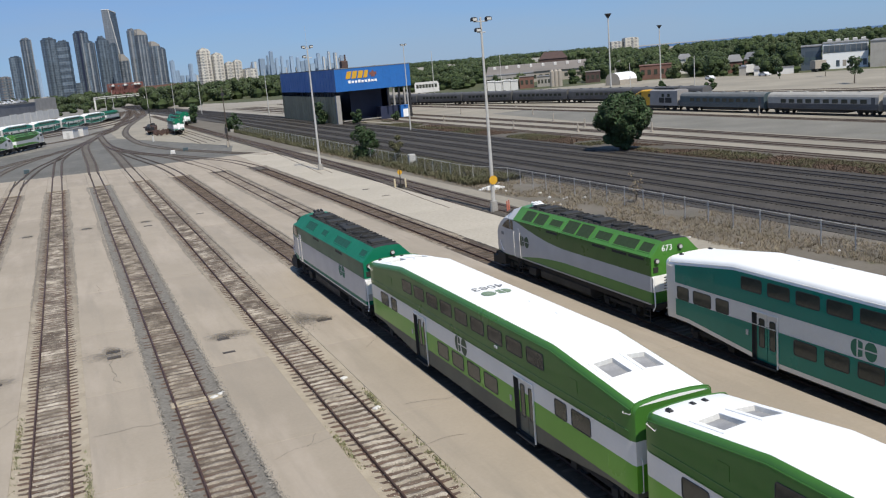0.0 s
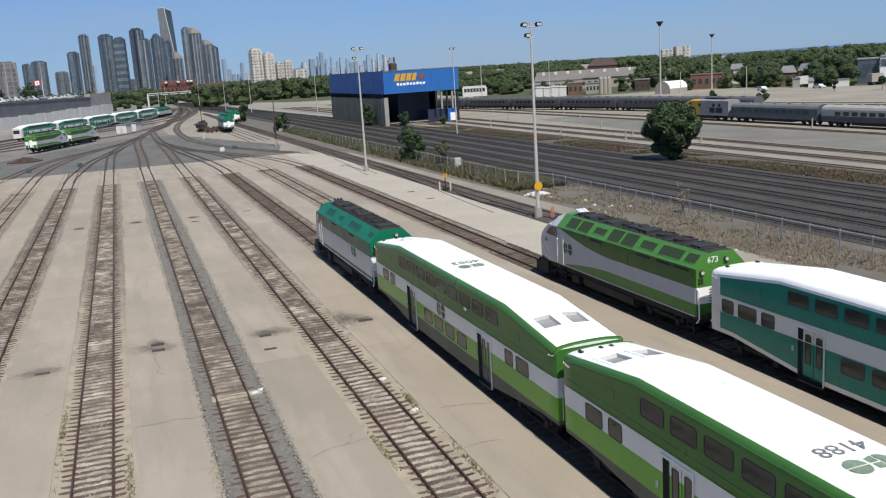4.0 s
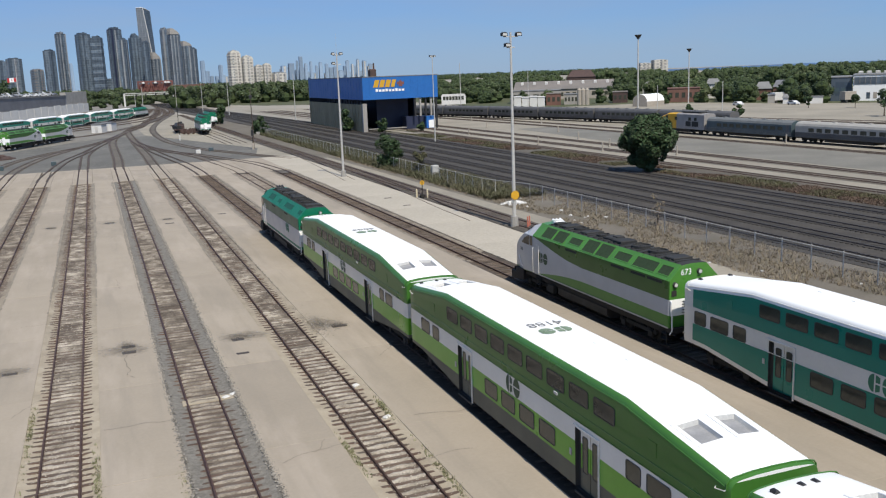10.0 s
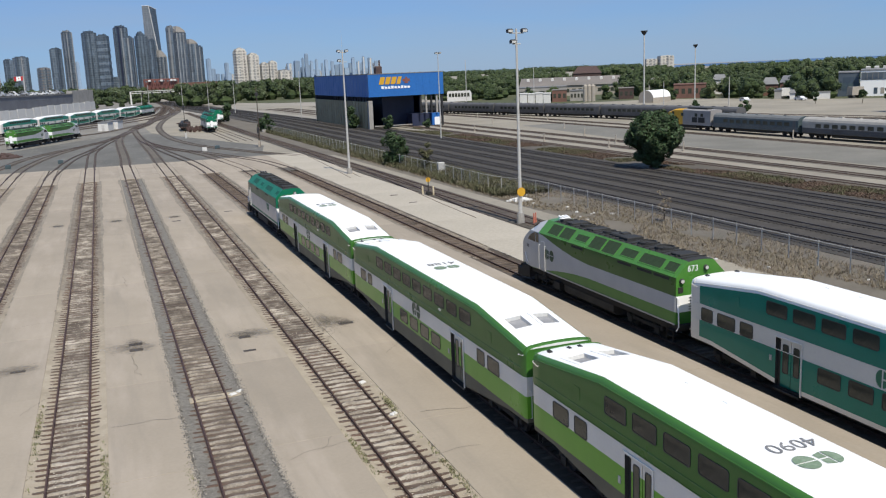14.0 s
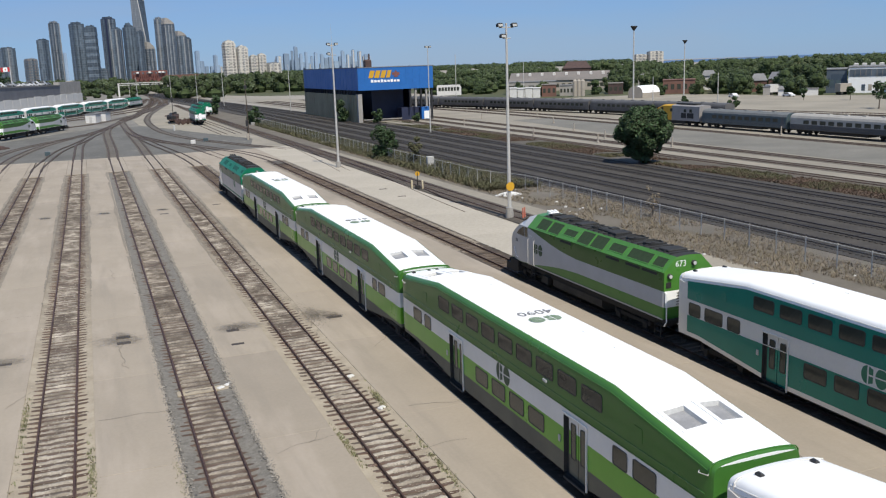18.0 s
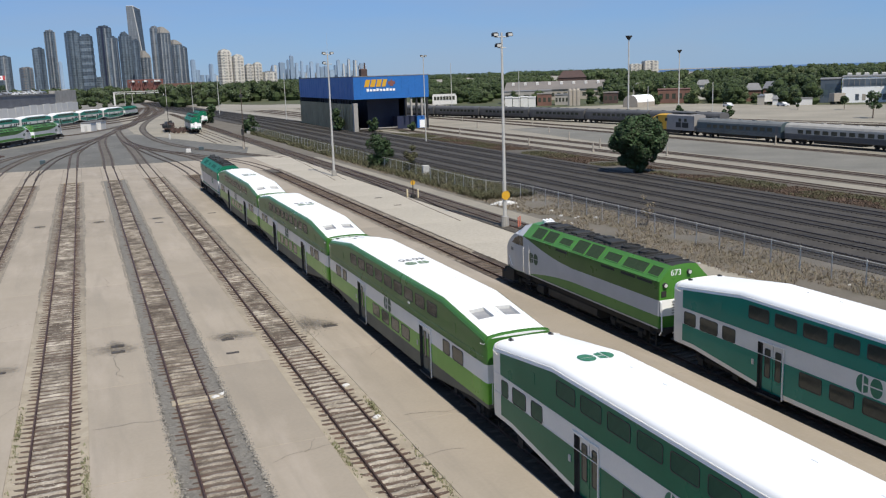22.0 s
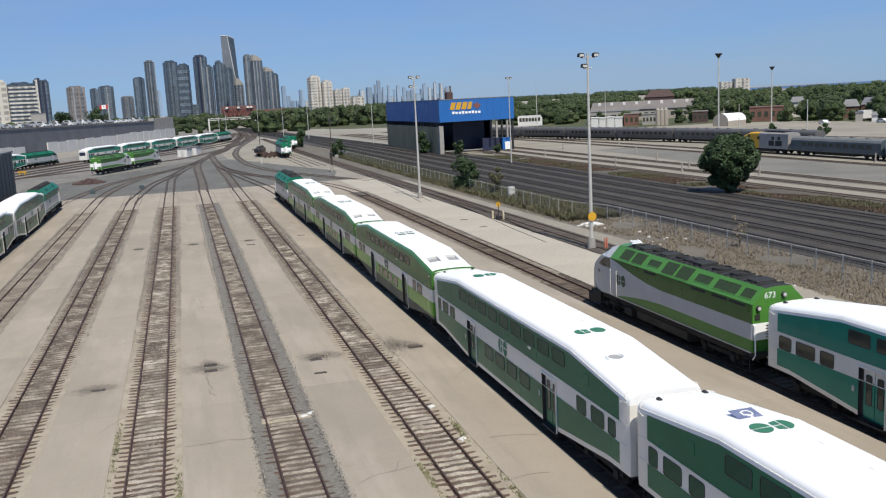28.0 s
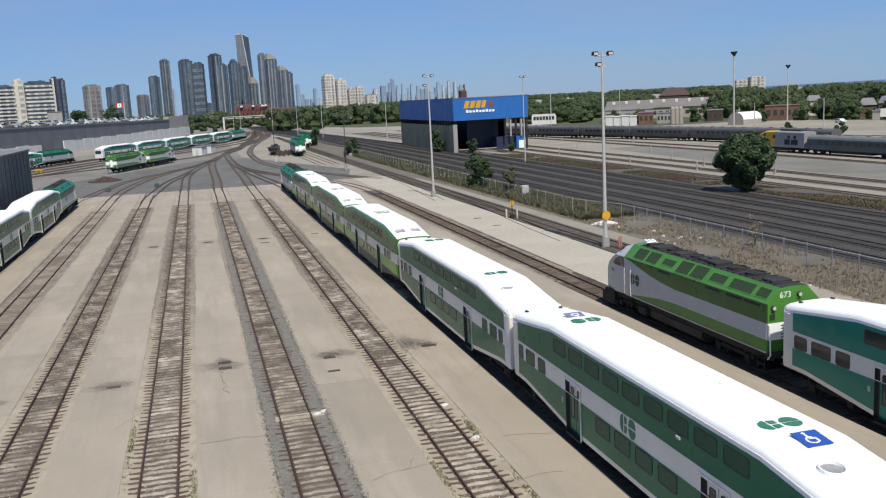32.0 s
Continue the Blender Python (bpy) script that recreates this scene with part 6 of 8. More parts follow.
def locomotive(scheme, number, label, group=""):
    side = lambda u: (1.48 - 0.1 * (u - 17.0) / 0.8 if u < 17.8 else 1.38 - 0.13 * (u - 17.8) / 0.7) + 0.012
    shoulder, up, low = (GREEN_LOCO, GREEN_LOCO_DK, GREEN_LOCO) if scheme == "green" else (TEAL_LOCO, TEAL_LOCO_DK, TEAL_LOCO)
    lo = thing("diesel_locomotive", label, "locomotive", group)
    part("body", loco_body(scheme), [BLACKSTEEL, low, SILVER, up, shoulder, ROOFBLACK], lo)
    tilt = math.degrees(math.atan2(4.72 - 3.93, 1.542 - 0.78))
    hyp = math.hypot(4.72 - 3.93, 1.542 - 0.78)
    # slanted shoulder: framed grilles
    for s in (-1, 1):
        for u, w, d in ((0.9, 1.1, 0.5), (5.2, 3.0, 0.6), (9.2, 1.2, 0.5), (12.6, 2.2, 0.7)) if scheme != "green" else ((0.85, 1.1, 0.66), (2.7, 2.2, 0.72), (4.95, 1.6, 0.62), (6.9, 1.55, 0.95), (8.5, 1.5, 0.95), (10.35, 1.5, 0.55), (12.25, 1.5, 0.9), (13.85, 1.5, 0.9)):
            m = Matrix.Translation((s * (1.542 + 0.78) / 2, u, (4.72 + 3.93) / 2)) @ pose(0, 0, 0, 0, s * tilt, 0)
            fr = MB()
            a, b = d / 2, w / 2
            for k in ((-a, a, -b, -b + 0.06), (-a, a, b - 0.06, b), (-a, -a + 0.06, -b + 0.06, b - 0.06), (a - 0.06, a, -b + 0.06, b - 0.06)):
                fr.cbox(*k, -0.005, 0.022, 0.008)
            g = part("grille", fr, shoulder, lo, at=m)
            pn = MB()
            pn.box(-a + 0.06, a - 0.06, -b + 0.06, b - 0.06, -0.005, 0.008)
            part("grille_mesh", pn, GRILLE if scheme == "green" else GRILLE_TEAL, g, "dark intake mesh")
        e = emblem(0.30, 0.36, 0.06)
        part("emblem", e, MARKDKGREEN if scheme == "green" else MARKGREEN, lo, "two-part round emblem", at=Matrix.Translation((s * 1.558, 14.1 if scheme == "green" else 4.6, 2.62)) @ pose(0, 0, 0, 90, 0, -90 if s < 0 else 90))
        side_x = lambda u: s * ((1.55 if u < 15.7 else 1.55 - 0.02 * (u - 15.6) / 0.7 if u < 16.3 else 1.53 - 0.05 * (u - 16.3) / 0.7 if u < 17.0 else 1.48 - 0.1 * (u - 17.0) / 0.8) + 0.012)
        for pts in (((15.62, 3.22), (16.05, 3.22), (16.05, 3.88), (15.62, 3.88)), ((16.13, 3.2), (17.0, 3.2), (17.0, 3.58), (16.3, 3.86), (16.13, 3.86)), ((17.0, 3.2), (17.55, 3.2), (17.0, 3.58))):
            q = MB()
            q.poly([(side_x(u), u, z) for u, z in pts])
            part("cab_window", q, CABGLASS, lo)
        dm = MB()
        xa, xb = sorted((s * 1.55, s * 1.57))
        dm.box(xa, xb, 14.75, 15.32, 1.5, 3.4)
        cd = part("cab_door", dm, SILVER, lo)
        for u in (14.6, 15.45):
            hr = MB()
            hr.pipe([(s * 1.55, u, 1.45), (s * 1.63, u, 1.5), (s * 1.63, u, 3.1), (s * 1.55, u, 3.15)], 0.022)
            part("handrail", hr, WHITE_SIDE, lo, "white grab rail beside the cab door")
        for u in (15.0, 0.55):
            sp = MB()
            xa, xb = sorted((s * 1.46, s * 1.5))
            sp.box(xa, xb, u - 0.3, u - 0.26, 0.35, 1.45).box(xa, xb, u + 0.26, u + 0.3, 0.35, 1.45)
            sl = part("step_ladder", sp, BLACKSTEEL, lo)
            for z in (0.35, 0.68, 1.0):
                sp = MB()
                xa, xb = sorted((s * 1.2, s * 1.52))
                sp.box(xa, xb, u - 0.28, u + 0.28, z, z + 0.035)
                part("tread", sp, BLACKSTEEL, sl)
        for u in (1.3, 2.9, 4.95, 10.35) if scheme == "green" else (4.95, 10.35):
            vt = MB()
            xa, xb = sorted((s * 1.54, s * 1.556))
            vt.box(xa, xb, u - 0.7, u + 0.7, 3.7, 3.84)
            part("side_vent", vt, ROOFBLACK, lo)
        sill = MB()
        xa, xb = sorted((s * 1.50, s * 1.565))
        sill.box(xa, xb, 0.1, 15.5, 1.38, 1.45)
        part("sill", sill, GALV if scheme == "green" else WHITE_SIDE, lo)
    # roof gear
    for u, r in ((3.2, 0.55), (4.9, 0.55), (9.0, 0.42), (11.8, 0.42)):
        f = MB()
        n = 18
        prof = [(r, 0.0), (r, 0.14), (r - 0.06, 0.15), (r - 0.08, 0.06), (0.12, 0.06), (0.1, 0.12), (0, 0.12)]
        f.loft([[(q * math.cos(2 * math.pi * i / n), q * math.sin(2 * math.pi * i / n), z) for q, z in prof] for i in range(n + 1)], lambda i, j: 0)
        part("roof_fan", f, ROOFBLACK, lo, at=pose(0, u, 4.77))
    for u, x, w, d, h in ((6.6, 0, 1.1, 0.9, 0.16), (7.6, 0.2, 0.5, 0.5, 0.22), (10.4, 0, 1.2, 0.8, 0.1), (13.0, 0, 1.25, 0.9, 0.12), (14.1, -0.2, 0.7, 0.5, 0.16), (1.4, 0, 1.2, 0.9, 0.1)):
        b = MB()
        b.cbox(x - w / 2, x + w / 2, u - d / 2, u + d / 2, 4.74, 4.78 + h, 0.04)
        part("roof_box", b, ROOFBLACK, lo)
    for k in range(24):
        u = 0.6 + k * 0.6
        b = MB()
        b.box(-0.76, 0.76, u - 0.03, u + 0.03, 4.74, 4.815)
        part("roof_rib", b, ROOFBLACK, lo)
    ex = MB()
    ex.cbox(-0.4, 0.4, 7.0, 8.4, 4.76, 4.92, 0.06)
    part("exhaust", ex, ROOFBLACK, lo)
    hn = MB()
    for x in (-0.25, 0, 0.25):
        hn.tube((x, 14.6, 4.95), (x, 15.05, 4.97), 0.05, 0.1, 10)
    hn.cbox(-0.35, 0.35, 14.5, 14.85, 4.76, 4.92, 0.04)
    part("horn", hn, WHITE if scheme == "green" else DARKMETAL, lo, "air horn cluster")
    # nose: number bars, grab rails and twin lamps
    for s in (-1, 1):
        nb = MB()
        nb.poly([(side(u) * s, u, z) for u, z in ((17.3, 2.62), (17.8, 2.62), (17.8, 2.84), (17.3, 2.84))])
        part("number_bar", nb, MARKGREY, lo)
        gr = MB()
        gr.pipe([(s * 1.42, 17.4, 1.5), (s * 1.5, 17.5, 1.6), (s * 1.42, 18.0, 2.1), (s * 1.3, 18.2, 2.1)], 0.025)
        part("nose_rail", gr, WHITE, lo, "white nose grab rail")
        hl = MB()
        hl.tube((s * 0.2, 19.45, 2.05), (s * 0.2, 19.68, 2.05), 0.12, 0.14, 10)
        part("nose_lamp", hl, RUBBER, lo)
        sk = MB()
        xa, xb = sorted((s * 0.95, s * 1.5))
        sk.box(xa, xb, 17.2, 18.4, 0.5, 1.3)
        part("pilot_side", sk, BLACKSTEEL, lo)
    # windscreen, following the slope of the nose
    for s in (-1, 1):
        ws = MB()
        ws.poly([(s * 0.08, 16.42, 4.50), (s * 1.12, 16.42, 4.44), (s * 1.2, 17.0, 4.08), (s * 0.08, 17.0, 4.14)])
        part("windscreen", ws, CABGLASS, lo)
    # rear end
    if number:
        lettering("road_number", number, 0.46, WHITE, lo, Matrix.Translation((-0.5, -0.012, 4.32)) @ pose(0, 0, 0, 90, 0, 0))
    wp = MB()
    wp.box(-1.45, 1.45, -0.02, 0.0, 2.05, 2.92, 0)
    wp.box(-0.35, 0.35, -0.03, -0.02, 1.5, 3.3, 0)
    part("rear_panel", wp, WHITE, lo, "white rear panel with louvres")
    lv = MB()
    for k in range(5):
        lv.box(-0.75, -0.35, -0.04, -0.02, 2.15 + k * 0.15, 2.19 + k * 0.15)
    part("louvre", lv, BLACKSTEEL, lo)
    for x, z in ((-1.2, 3.72), (1.2, 3.72), (0.3, 4.3)):
        h = MB()
        h.tube((x, -0.13, z), (x, 0.02, z), 0.13, 0.15, 12)
        hl = part("headlight", h, RUBBER, lo)
        g = MB()
        g.tube((x, -0.14, z), (x, -0.12, z), 0.1, 0.1, 12)
        part("lens", g, LENS, hl)
    for x in (-1.25, 1.25):
        mk = MB()
        mk.box(x - 0.15, x + 0.15, -0.03, 0.0, 3.1, 3.4)
        part("socket_box", mk, BLACKSTEEL, lo)
    for x in (-1.48, -0.62, 0.62, 1.48):
        hr = MB()
        hr.pipe([(x, 0.0, 2.9), (x, -0.16, 2.82), (x, -0.2, 1.3), (x, 0.02, 1.05)], 0.036)
        part("end_handrail", hr, WHITE, lo, "white grab rail")
    pl = MB()
    pl.box(-1.5, 1.5, -0.22, 0.3, 1.2, 1.42).box(-0.14, 0.14, -0.5, 0.2, 0.78, 1.05)
    part("buffer_beam", pl, BLACKSTEEL, lo)
    pw = MB()
    pw.poly([(-1.35, 19.3, 0.25), (1.35, 19.3, 0.25), (0.95, 19.75, 1.0), (-0.95, 19.75, 1.0)])
    pw.box(-1.4, 1.4, 18.0, 19.3, 0.35, 0.9)
    part("pilot", pw, BLACKSTEEL, lo)
    tk = MB()
    rings = [[(x, u, z) for x, z in ((-1.35, 0.95), (-1.35, 0.55), (-1.1, 0.32), (1.1, 0.32), (1.35, 0.55), (1.35, 0.95), (-1.35, 0.95))] for u in (6.4, 12.4)]
    tk.loft(rings, lambda i, j: 0)
    for r in rings:
        tk.poly(r[:6])
    part("fuel_tank", tk, TANK, lo)
    uf = MB()
    uf.box(-1.3, 1.3, 0.2, 18.3, 0.95, 1.42).cbox(-1.5, -1.2, 12.8, 13.6, 0.5, 1.0, 0.03).cbox(1.2, 1.5, 12.8, 13.6, 0.5, 1.0, 0.03)
    part("underframe", uf, BLACKSTEEL, lo)
    axles = []
    for u in (3.6, 15.6):
        b, ax = bogie(lo, u, 1.35, 0.5)
        axles += ax
    return lo, axles


def steel_coach(label, dark, group=""):
    """A fluted stainless-steel car with a round roof and a row of windows."""
    L = 25.0
    skin = (STEELCAR, STEELDARK, DULLROOF)[dark]
    c = thing("steel_coach", label, "train car", group)
    half = [(0, 0.75), (1.3, 0.75), (1.5, 0.95), (1.52, 1.9), (1.52, 2.75), (1.5, 3.05), (1.3, 3.45), (0.8, 3.72), (0, 3.82)]
    rings = [[(-x, u, z) for x, z in half] + [(x, u, z) for x, z in half[-2::-1]] for u in (0, L)]
    stripe = BLUEGREY if dark == 2 else skin
    low = STEELDARK if dark == 0 else stripe
    hm = [0, 0, 2, 1, 1, 3, 3, 3]
    strip = hm + hm[::-1]
    mb = MB()
    mb.loft(rings, lambda i, j: strip[j])
    for r in rings:
        mb.poly(r[:-1], 1)
    part("body", mb, [BLACKSTEEL, stripe, low, skin], c)
    for s in (-1, 1):
        rb = MB()
        xa, xb = sorted((s * 1.5, s * 1.535))
        for k in range(7):
            rb.box(xa, xb, 0.1, L - 0.1, 1.05 + k * 0.11, 1.1 + k * 0.11)
        tagged(part("fluting", rb, STEELDARK if dark < 2 else skin, c), kind="stuff")
        us = [3.0 + k * 2.0 for k in range(10)]
        for u in us:
            window(c, s * 1.52, u, 2.33, 1.35, 0.7, s)
        d = MB()
        xa, xb = sorted((s * 1.5, s * 1.53))
        d.box(xa, xb, 0.7, 1.5, 0.95, 3.0)
        part("door", d, STEELDARK, c)
    for u in (5, 9, 13, 17, 21):
        v = MB()
        v.cbox(-0.3, 0.3, u - 0.4, u + 0.4, 3.76, 3.92, 0.03)
        part("roof_vent", v, skin, c)
    ug = MB()
    ug.box(-1.2, 1.2, 7, 18, 0.35, 0.75).box(-0.12, 0.12, -0.4, L + 0.4, 0.7, 0.95)
    part("underframe", ug, BLACKSTEEL, c)
    for u in (3.0, L - 3.0):
        bogie(c, u)
    return c


def grey_loco(label):
    L = 17.0
    c = thing("grey_locomotive", label, "locomotive")
    rings = []
    for u, t, w in ((0, 4.4, 1.5), (9.8, 4.4, 1.5), (13.2, 4.3, 1.48), (14.6, 3.9, 1.4), (16.2, 3.4, 1.3), (16.8, 1.2, 1.15)):
        half = [(0, 1.0), (w, 1.0), (w, min(2.4, t - 0.3)), (w * 0.98, t - 0.25), (w * 0.7, t), (0, t + 0.05)]
        rings.append([(-x, u, z) for x, z in half] + [(x, u, z) for x, z in half[-2::-1]])
    mb = MB()
    mb.loft(rings, lambda i, j: 1 if i >= 1 else (2 if j in (1, 2, 7, 8) else 0))
    mb.poly(rings[0], 0).poly(rings[-1], 1)
    part("body", mb, [LOCOGREY, YELLOW, LOCOGREY], c, "grey body with a yellow nose")
    for s in (-1, 1):
        for u0, u1 in ((2.0, 4.2), (4.6, 6.4)):
            b = MB()
            xa, xb = sorted((s * 1.5, s * 1.54))
            b.box(xa, xb, u0, u1, 1.6, 2.7)
            part("grille", b, ROOFBLACK, c)
    for s in (-1, 1):
        for u in (3, 5, 10):
            window(c, s * 1.5, u, 3.2, 0.9, 0.7, s)
        window(c, s * 1.5, 13.4, 3.5, 0.8, 0.6, s)
    f = MB()
    f.cbox(-0.8, 0.8, 2, 9, 4.5, 4.75, 0.05)
    part("roof_box", f, ROOFBLACK, c)
    ug = MB()
    ug.box(-1.3, 1.3, 5, 11, 0.3, 1.0)
    part("fuel_tank", ug, BLACKSTEEL, c)
    for u in (3, 13.4):
        bogie(c, u)
    return c


# the train that leaves: one locomotive and five coaches on the track at x = 15.96
TRACK = 15.96
PITCH = 26.05
MOVING = []
GROUP = "cars of the departing train"
MOVING.append((*locomotive("teal", "", "dark green and white diesel locomotive with sooty black roof", GROUP), 26.1 + 0.45, 0.5))
for k, (sch, txt, marks, blue, fan, lab) in enumerate((
        ("green", "4083", ((12.4, 1.0),), (), (), "two-tone green and white double-deck coach behind the locomotive"),
        ("green", "4188", ((12.4, 1.0),), (), (), "two-tone green and white double-deck coach with roof stencils"),
        ("green", "4090", ((12.4, 1.0),), (), (), "two-tone green and white double-deck coach coupled to an older coach"),
        ("teal", "", ((20.1, 1.0), (6.3, 1.0)), (), (3.05,), "older green and white double-deck coach with white ends"),
        ("teal", "", ((20.1, 1.0), (6.3, 1.0)), (21.35, 4.95), (3.4,), "older green and white double-deck coach with blue roof signs"))):
    ob, ax = coach(sch, txt, lab, GROUP, marks, blue, fan)
    MOVING.append((ob, ax, -PITCH * k, 0.46))

# the train at rest beside it
PARKED_X = 28.45
lo673, _ = locomotive("green", "673", "bright green and white diesel locomotive at rest with black roof", "cars of the resting train")
lo673.matrix_basis = pose(PARKED_X, 37.95, 0)
pc, _ = coach("sea", "", "teal and white double-deck coach at rest behind the locomotive", "cars of the resting train", ((6.3, 1.0),), (), (3.1,))
pc.matrix_basis = pose(PARKED_X, 36.75 - BODY, 0)
copy_thing(pc, pose(PARKED_X, 36.75 - BODY - PITCH, 0))

# a train at rest on the far left of the fan, seen when the camera turns
lt, _ = locomotive("teal", "", "dark green and white locomotive at rest beside the grey shed", "cars of the side train")
lt.matrix_basis = pose(-21.36, 143.0, 0)
lc, _ = coach("teal", "", "faded green and white double-deck coach at rest beside the grey shed", "cars of the side train")
lc.matrix_basis = pose(-21.36, 143.0 - 0.5 - BODY, 0)
for k in (1, 2):
    copy_thing(lc, pose(-21.36, 142.5 - BODY - PITCH * k, 0))

# stored trains beyond the fan
yaw = -21.4
dx, dy = math.sin(radians(21.4)), math.cos(radians(21.4))
for k in range(5):
    q = copy_thing(pc, pose(-31 + dx * PITCH * k, 320 + dy * PITCH * k, 0, 0, 0, yaw))
    tagged(q, "white and green double-deck coach stored beyond the switches", group="stored coaches")
    if k == 0:
        tagged(q, "white-nosed cab coach with a black windscreen, stored beyond the switches", group="stored coaches")
        nose = MB()
        nose.loft([[(x, -0.02, z), (x * 0.97, -0.42, z * 0.99), (x * 0.8, -0.62, z * 0.985)] for x, z in ((-1.46, 1.0), (-1.46, 3.7), (-1.1, 4.1), (0, 4.22), (1.1, 4.1), (1.46, 3.7), (1.46, 1.0), (-1.46, 1.0))], lambda i, j: 0)
        nose.poly([(x * 0.8, -0.62, z * 0.985) for x, z in ((-1.46, 1.0), (1.46, 1.0), (1.46, 3.7), (1.1, 4.1), (0, 4.22), (-1.1, 4.1), (-1.46, 3.7))])
        part("cab_nose", nose, WHITE_SIDE, q)
        ws = MB()
        ws.poly([(x, -0.635, 2.95 + z) for x, z in rounded(2.1, 1.15, 0.3, 4)])
        part("cab_windscreen", ws, NAVY, q, "wide black cab windscreen")
for k, s in ((0, 0.0), (1, 20.4)):
    q = copy_thing(lo673, pose(-21.5 + dx * s, 250 + dy * s, 0, 0, 0, yaw))
    tagged(q, "green and white locomotive stored near the track junk", group="stored locomotives")
q = copy_thing(pc, pose(-57 + dx * 0, 283, 0, 0, 0, yaw))
tagged(q, "white and green coach stored behind the grey shed", group="stored coaches")
q = copy_thing(lt, pose(-57 + dx * 26.0, 283 + dy * 26.0, 0, 0, 0, yaw))
tagged(q, "dark green locomotive stored behind the grey shed", group="stored locomotives")
q = copy_thing(lt, pose(14.0 + dx * 8, 434 + dy * 8, 0, 0, 0, yaw))
tagged(q, "dark green locomotive at the head of the stored coaches", group="stored locomotives")
for x, y, a in ((30.5, 272, 0), (34.0, 300, 0), (39.0, 325, 0)):
    q = copy_thing(lt, pose(x, y, 0, 0, 0, a))
    tagged(q, "green and white locomotive parked near a pile of rusty wheels", group="parked locomotives")

# the neighbouring yard's grey trains
v0 = steel_coach("grey stainless-steel coach with square windows", 0, "steel train in the next yard")
v0.matrix_basis = pose(123.0, 107.6, 0)
copy_thing(v0, pose(123.0, 81.8, 0))
copy_thing(v0, pose(123.0, 56.0, 0))
v2 = steel_coach("blue-grey and steel coach behind a yellow-nosed locomotive", 2, "steel train in the next yard")
v2.matrix_basis = pose(123.0, 133.6, 0)
vl = grey_loco("grey locomotive with a yellow nose beside dark coaches")
vl.matrix_basis = pose(123.0, 159.6, 0)
v1 = steel_coach("dark sooty stainless-steel coach in a long row", 1, "dark row of steel coaches")
x, y, a = 139.8, 172.3, 6.0
v1.matrix_basis = pose(x, y, 0, 0, 0, a)
for k in range(6):
    x, y = x - math.sin(radians(a)) * 25.8, y + math.cos(radians(a)) * 25.8
    a = min(a + 2.2, 14)
    copy_thing(v1, pose(x, y, 0, 0, 0, a))

# ---- lamp masts and poles ----
def mast(x, y, h, label, heads, plinth=True, r=0.19, group="lamp masts"):
    m = thing("lamp_mast", label, "lamp post", group, at=pose(x, y, -0.05))
    mb = MB()
    mb.tube((0, 0, 0), (0, 0, h), r, r * 0.5, 12)
    part("pole", mb, GALV, m, smooth=False)
    if plinth:
        p = MB()
        p.tube((0, 0, -0.3), (0, 0, 0.95), 0.42, 0.36, 12)
        part("plinth", p, CONC_GREY, m, "grey concrete plinth")
    for z, span, n in heads:
        a = MB()
        a.tube((-span, 0, z), (span, 0, z), 0.05, n=6)
        arm = part("crossarm", a, GALV, m)
        for i in range(n):
            xx = -span + 2 * span * i / max(n - 1, 1) if n > 1 else -span
            f = MB()
            f.cbox(xx - 0.27, xx + 0.27, -0.38, 0.1, z + 0.05, z + 0.42, 0.1)
            fl = part("floodlight", f, DARKMETAL, arm, at=pose(0, 0, 0))
            g = MB()
            g.poly([(xx - 0.22, -0.385, z + 0.09), (xx + 0.22, -0.385, z + 0.09), (xx + 0.22, -0.385, z + 0.3), (xx - 0.22, -0.385, z + 0.3)])
            part("lens", g, LENS, arm)
    return m


def bowl_mast(x, y, h):
    """A slim mast that carries an open bowl of lamps."""
    m = thing("lamp_mast", "slim grey lamp mast with a bowl-shaped head in the next yard", "lamp post", "lamp masts", at=pose(x, y, -0.1))
    b = MB()
    b.tube((0, 0, 0), (0, 0, h - 1.0), 0.24, 0.16, 10)
    part("pole", b, GALV, m)
    b = MB()
    b.tube((0, 0, h - 1.2), (0, 0, h - 0.15), 0.25, 0.95, 14).tube((0, 0, h - 0.15), (0, 0, h), 1.0, 0.9, 14)
    part("lamp_bowl", b, DARKMETAL, m)


ma = mast(37.7, 78.9, 18.6, "tall grey lamp mast with four floodlights and a yellow sign", ((18.2, 0.75, 2), (17.2, 0.42, 1)))
rod = MB()
rod.tube((0, 0, 18.5), (0, 0, 19.3), 0.03, 0.01, 6)
mb_ = mast(35.0, 133.8, 18.6, "tall grey lamp mast with floodlights on one side", ((18.3, 0.6, 2), (16.9, 0.6, 1)))
part("lightning_rod", rod.tube((0, 0, 19.3), (0, 0, 21.5), 0.02, 0.008, 5), GALV, mb_)
bowl_mast(142.3, 216.4, 23.6)
bowl_mast(208.6, 283.5, 20.8)
mast(71.7, 190.7, 19.1, "slim lamp mast beside the blue wash hall", ((18.7, 0.45, 2),), False, 0.15)
for x, y, h in ((119.3, 290.7, 18.3), (96, 340, 16), (77, 262, 9), (150, 300, 15), (165, 240, 9), (69.5, 330, 17), (58, 420, 16), (52, 470, 15), (47, 560, 15), (26, 520, 14), (20, 470, 12), (170, 215, 10)):
    mast(x, y, h, "slim grey pole in the rail yard", (), False, 0.17, "yard poles")
sg = thing("warning_sign", "yellow eight-sided warning sign on the lamp mast", "sign", at=pose(37.7, 78.62, 3.0))
d = MB()
d.poly([(x, 0, z) for x, z in disc_pts(0, 0, 0.46, 0.46, 22.5, 337.5, 7)]).poly([(-x, 0.02, z) for x, z in disc_pts(0, 0, 0.46, 0.46, 22.5, 337.5, 7)])
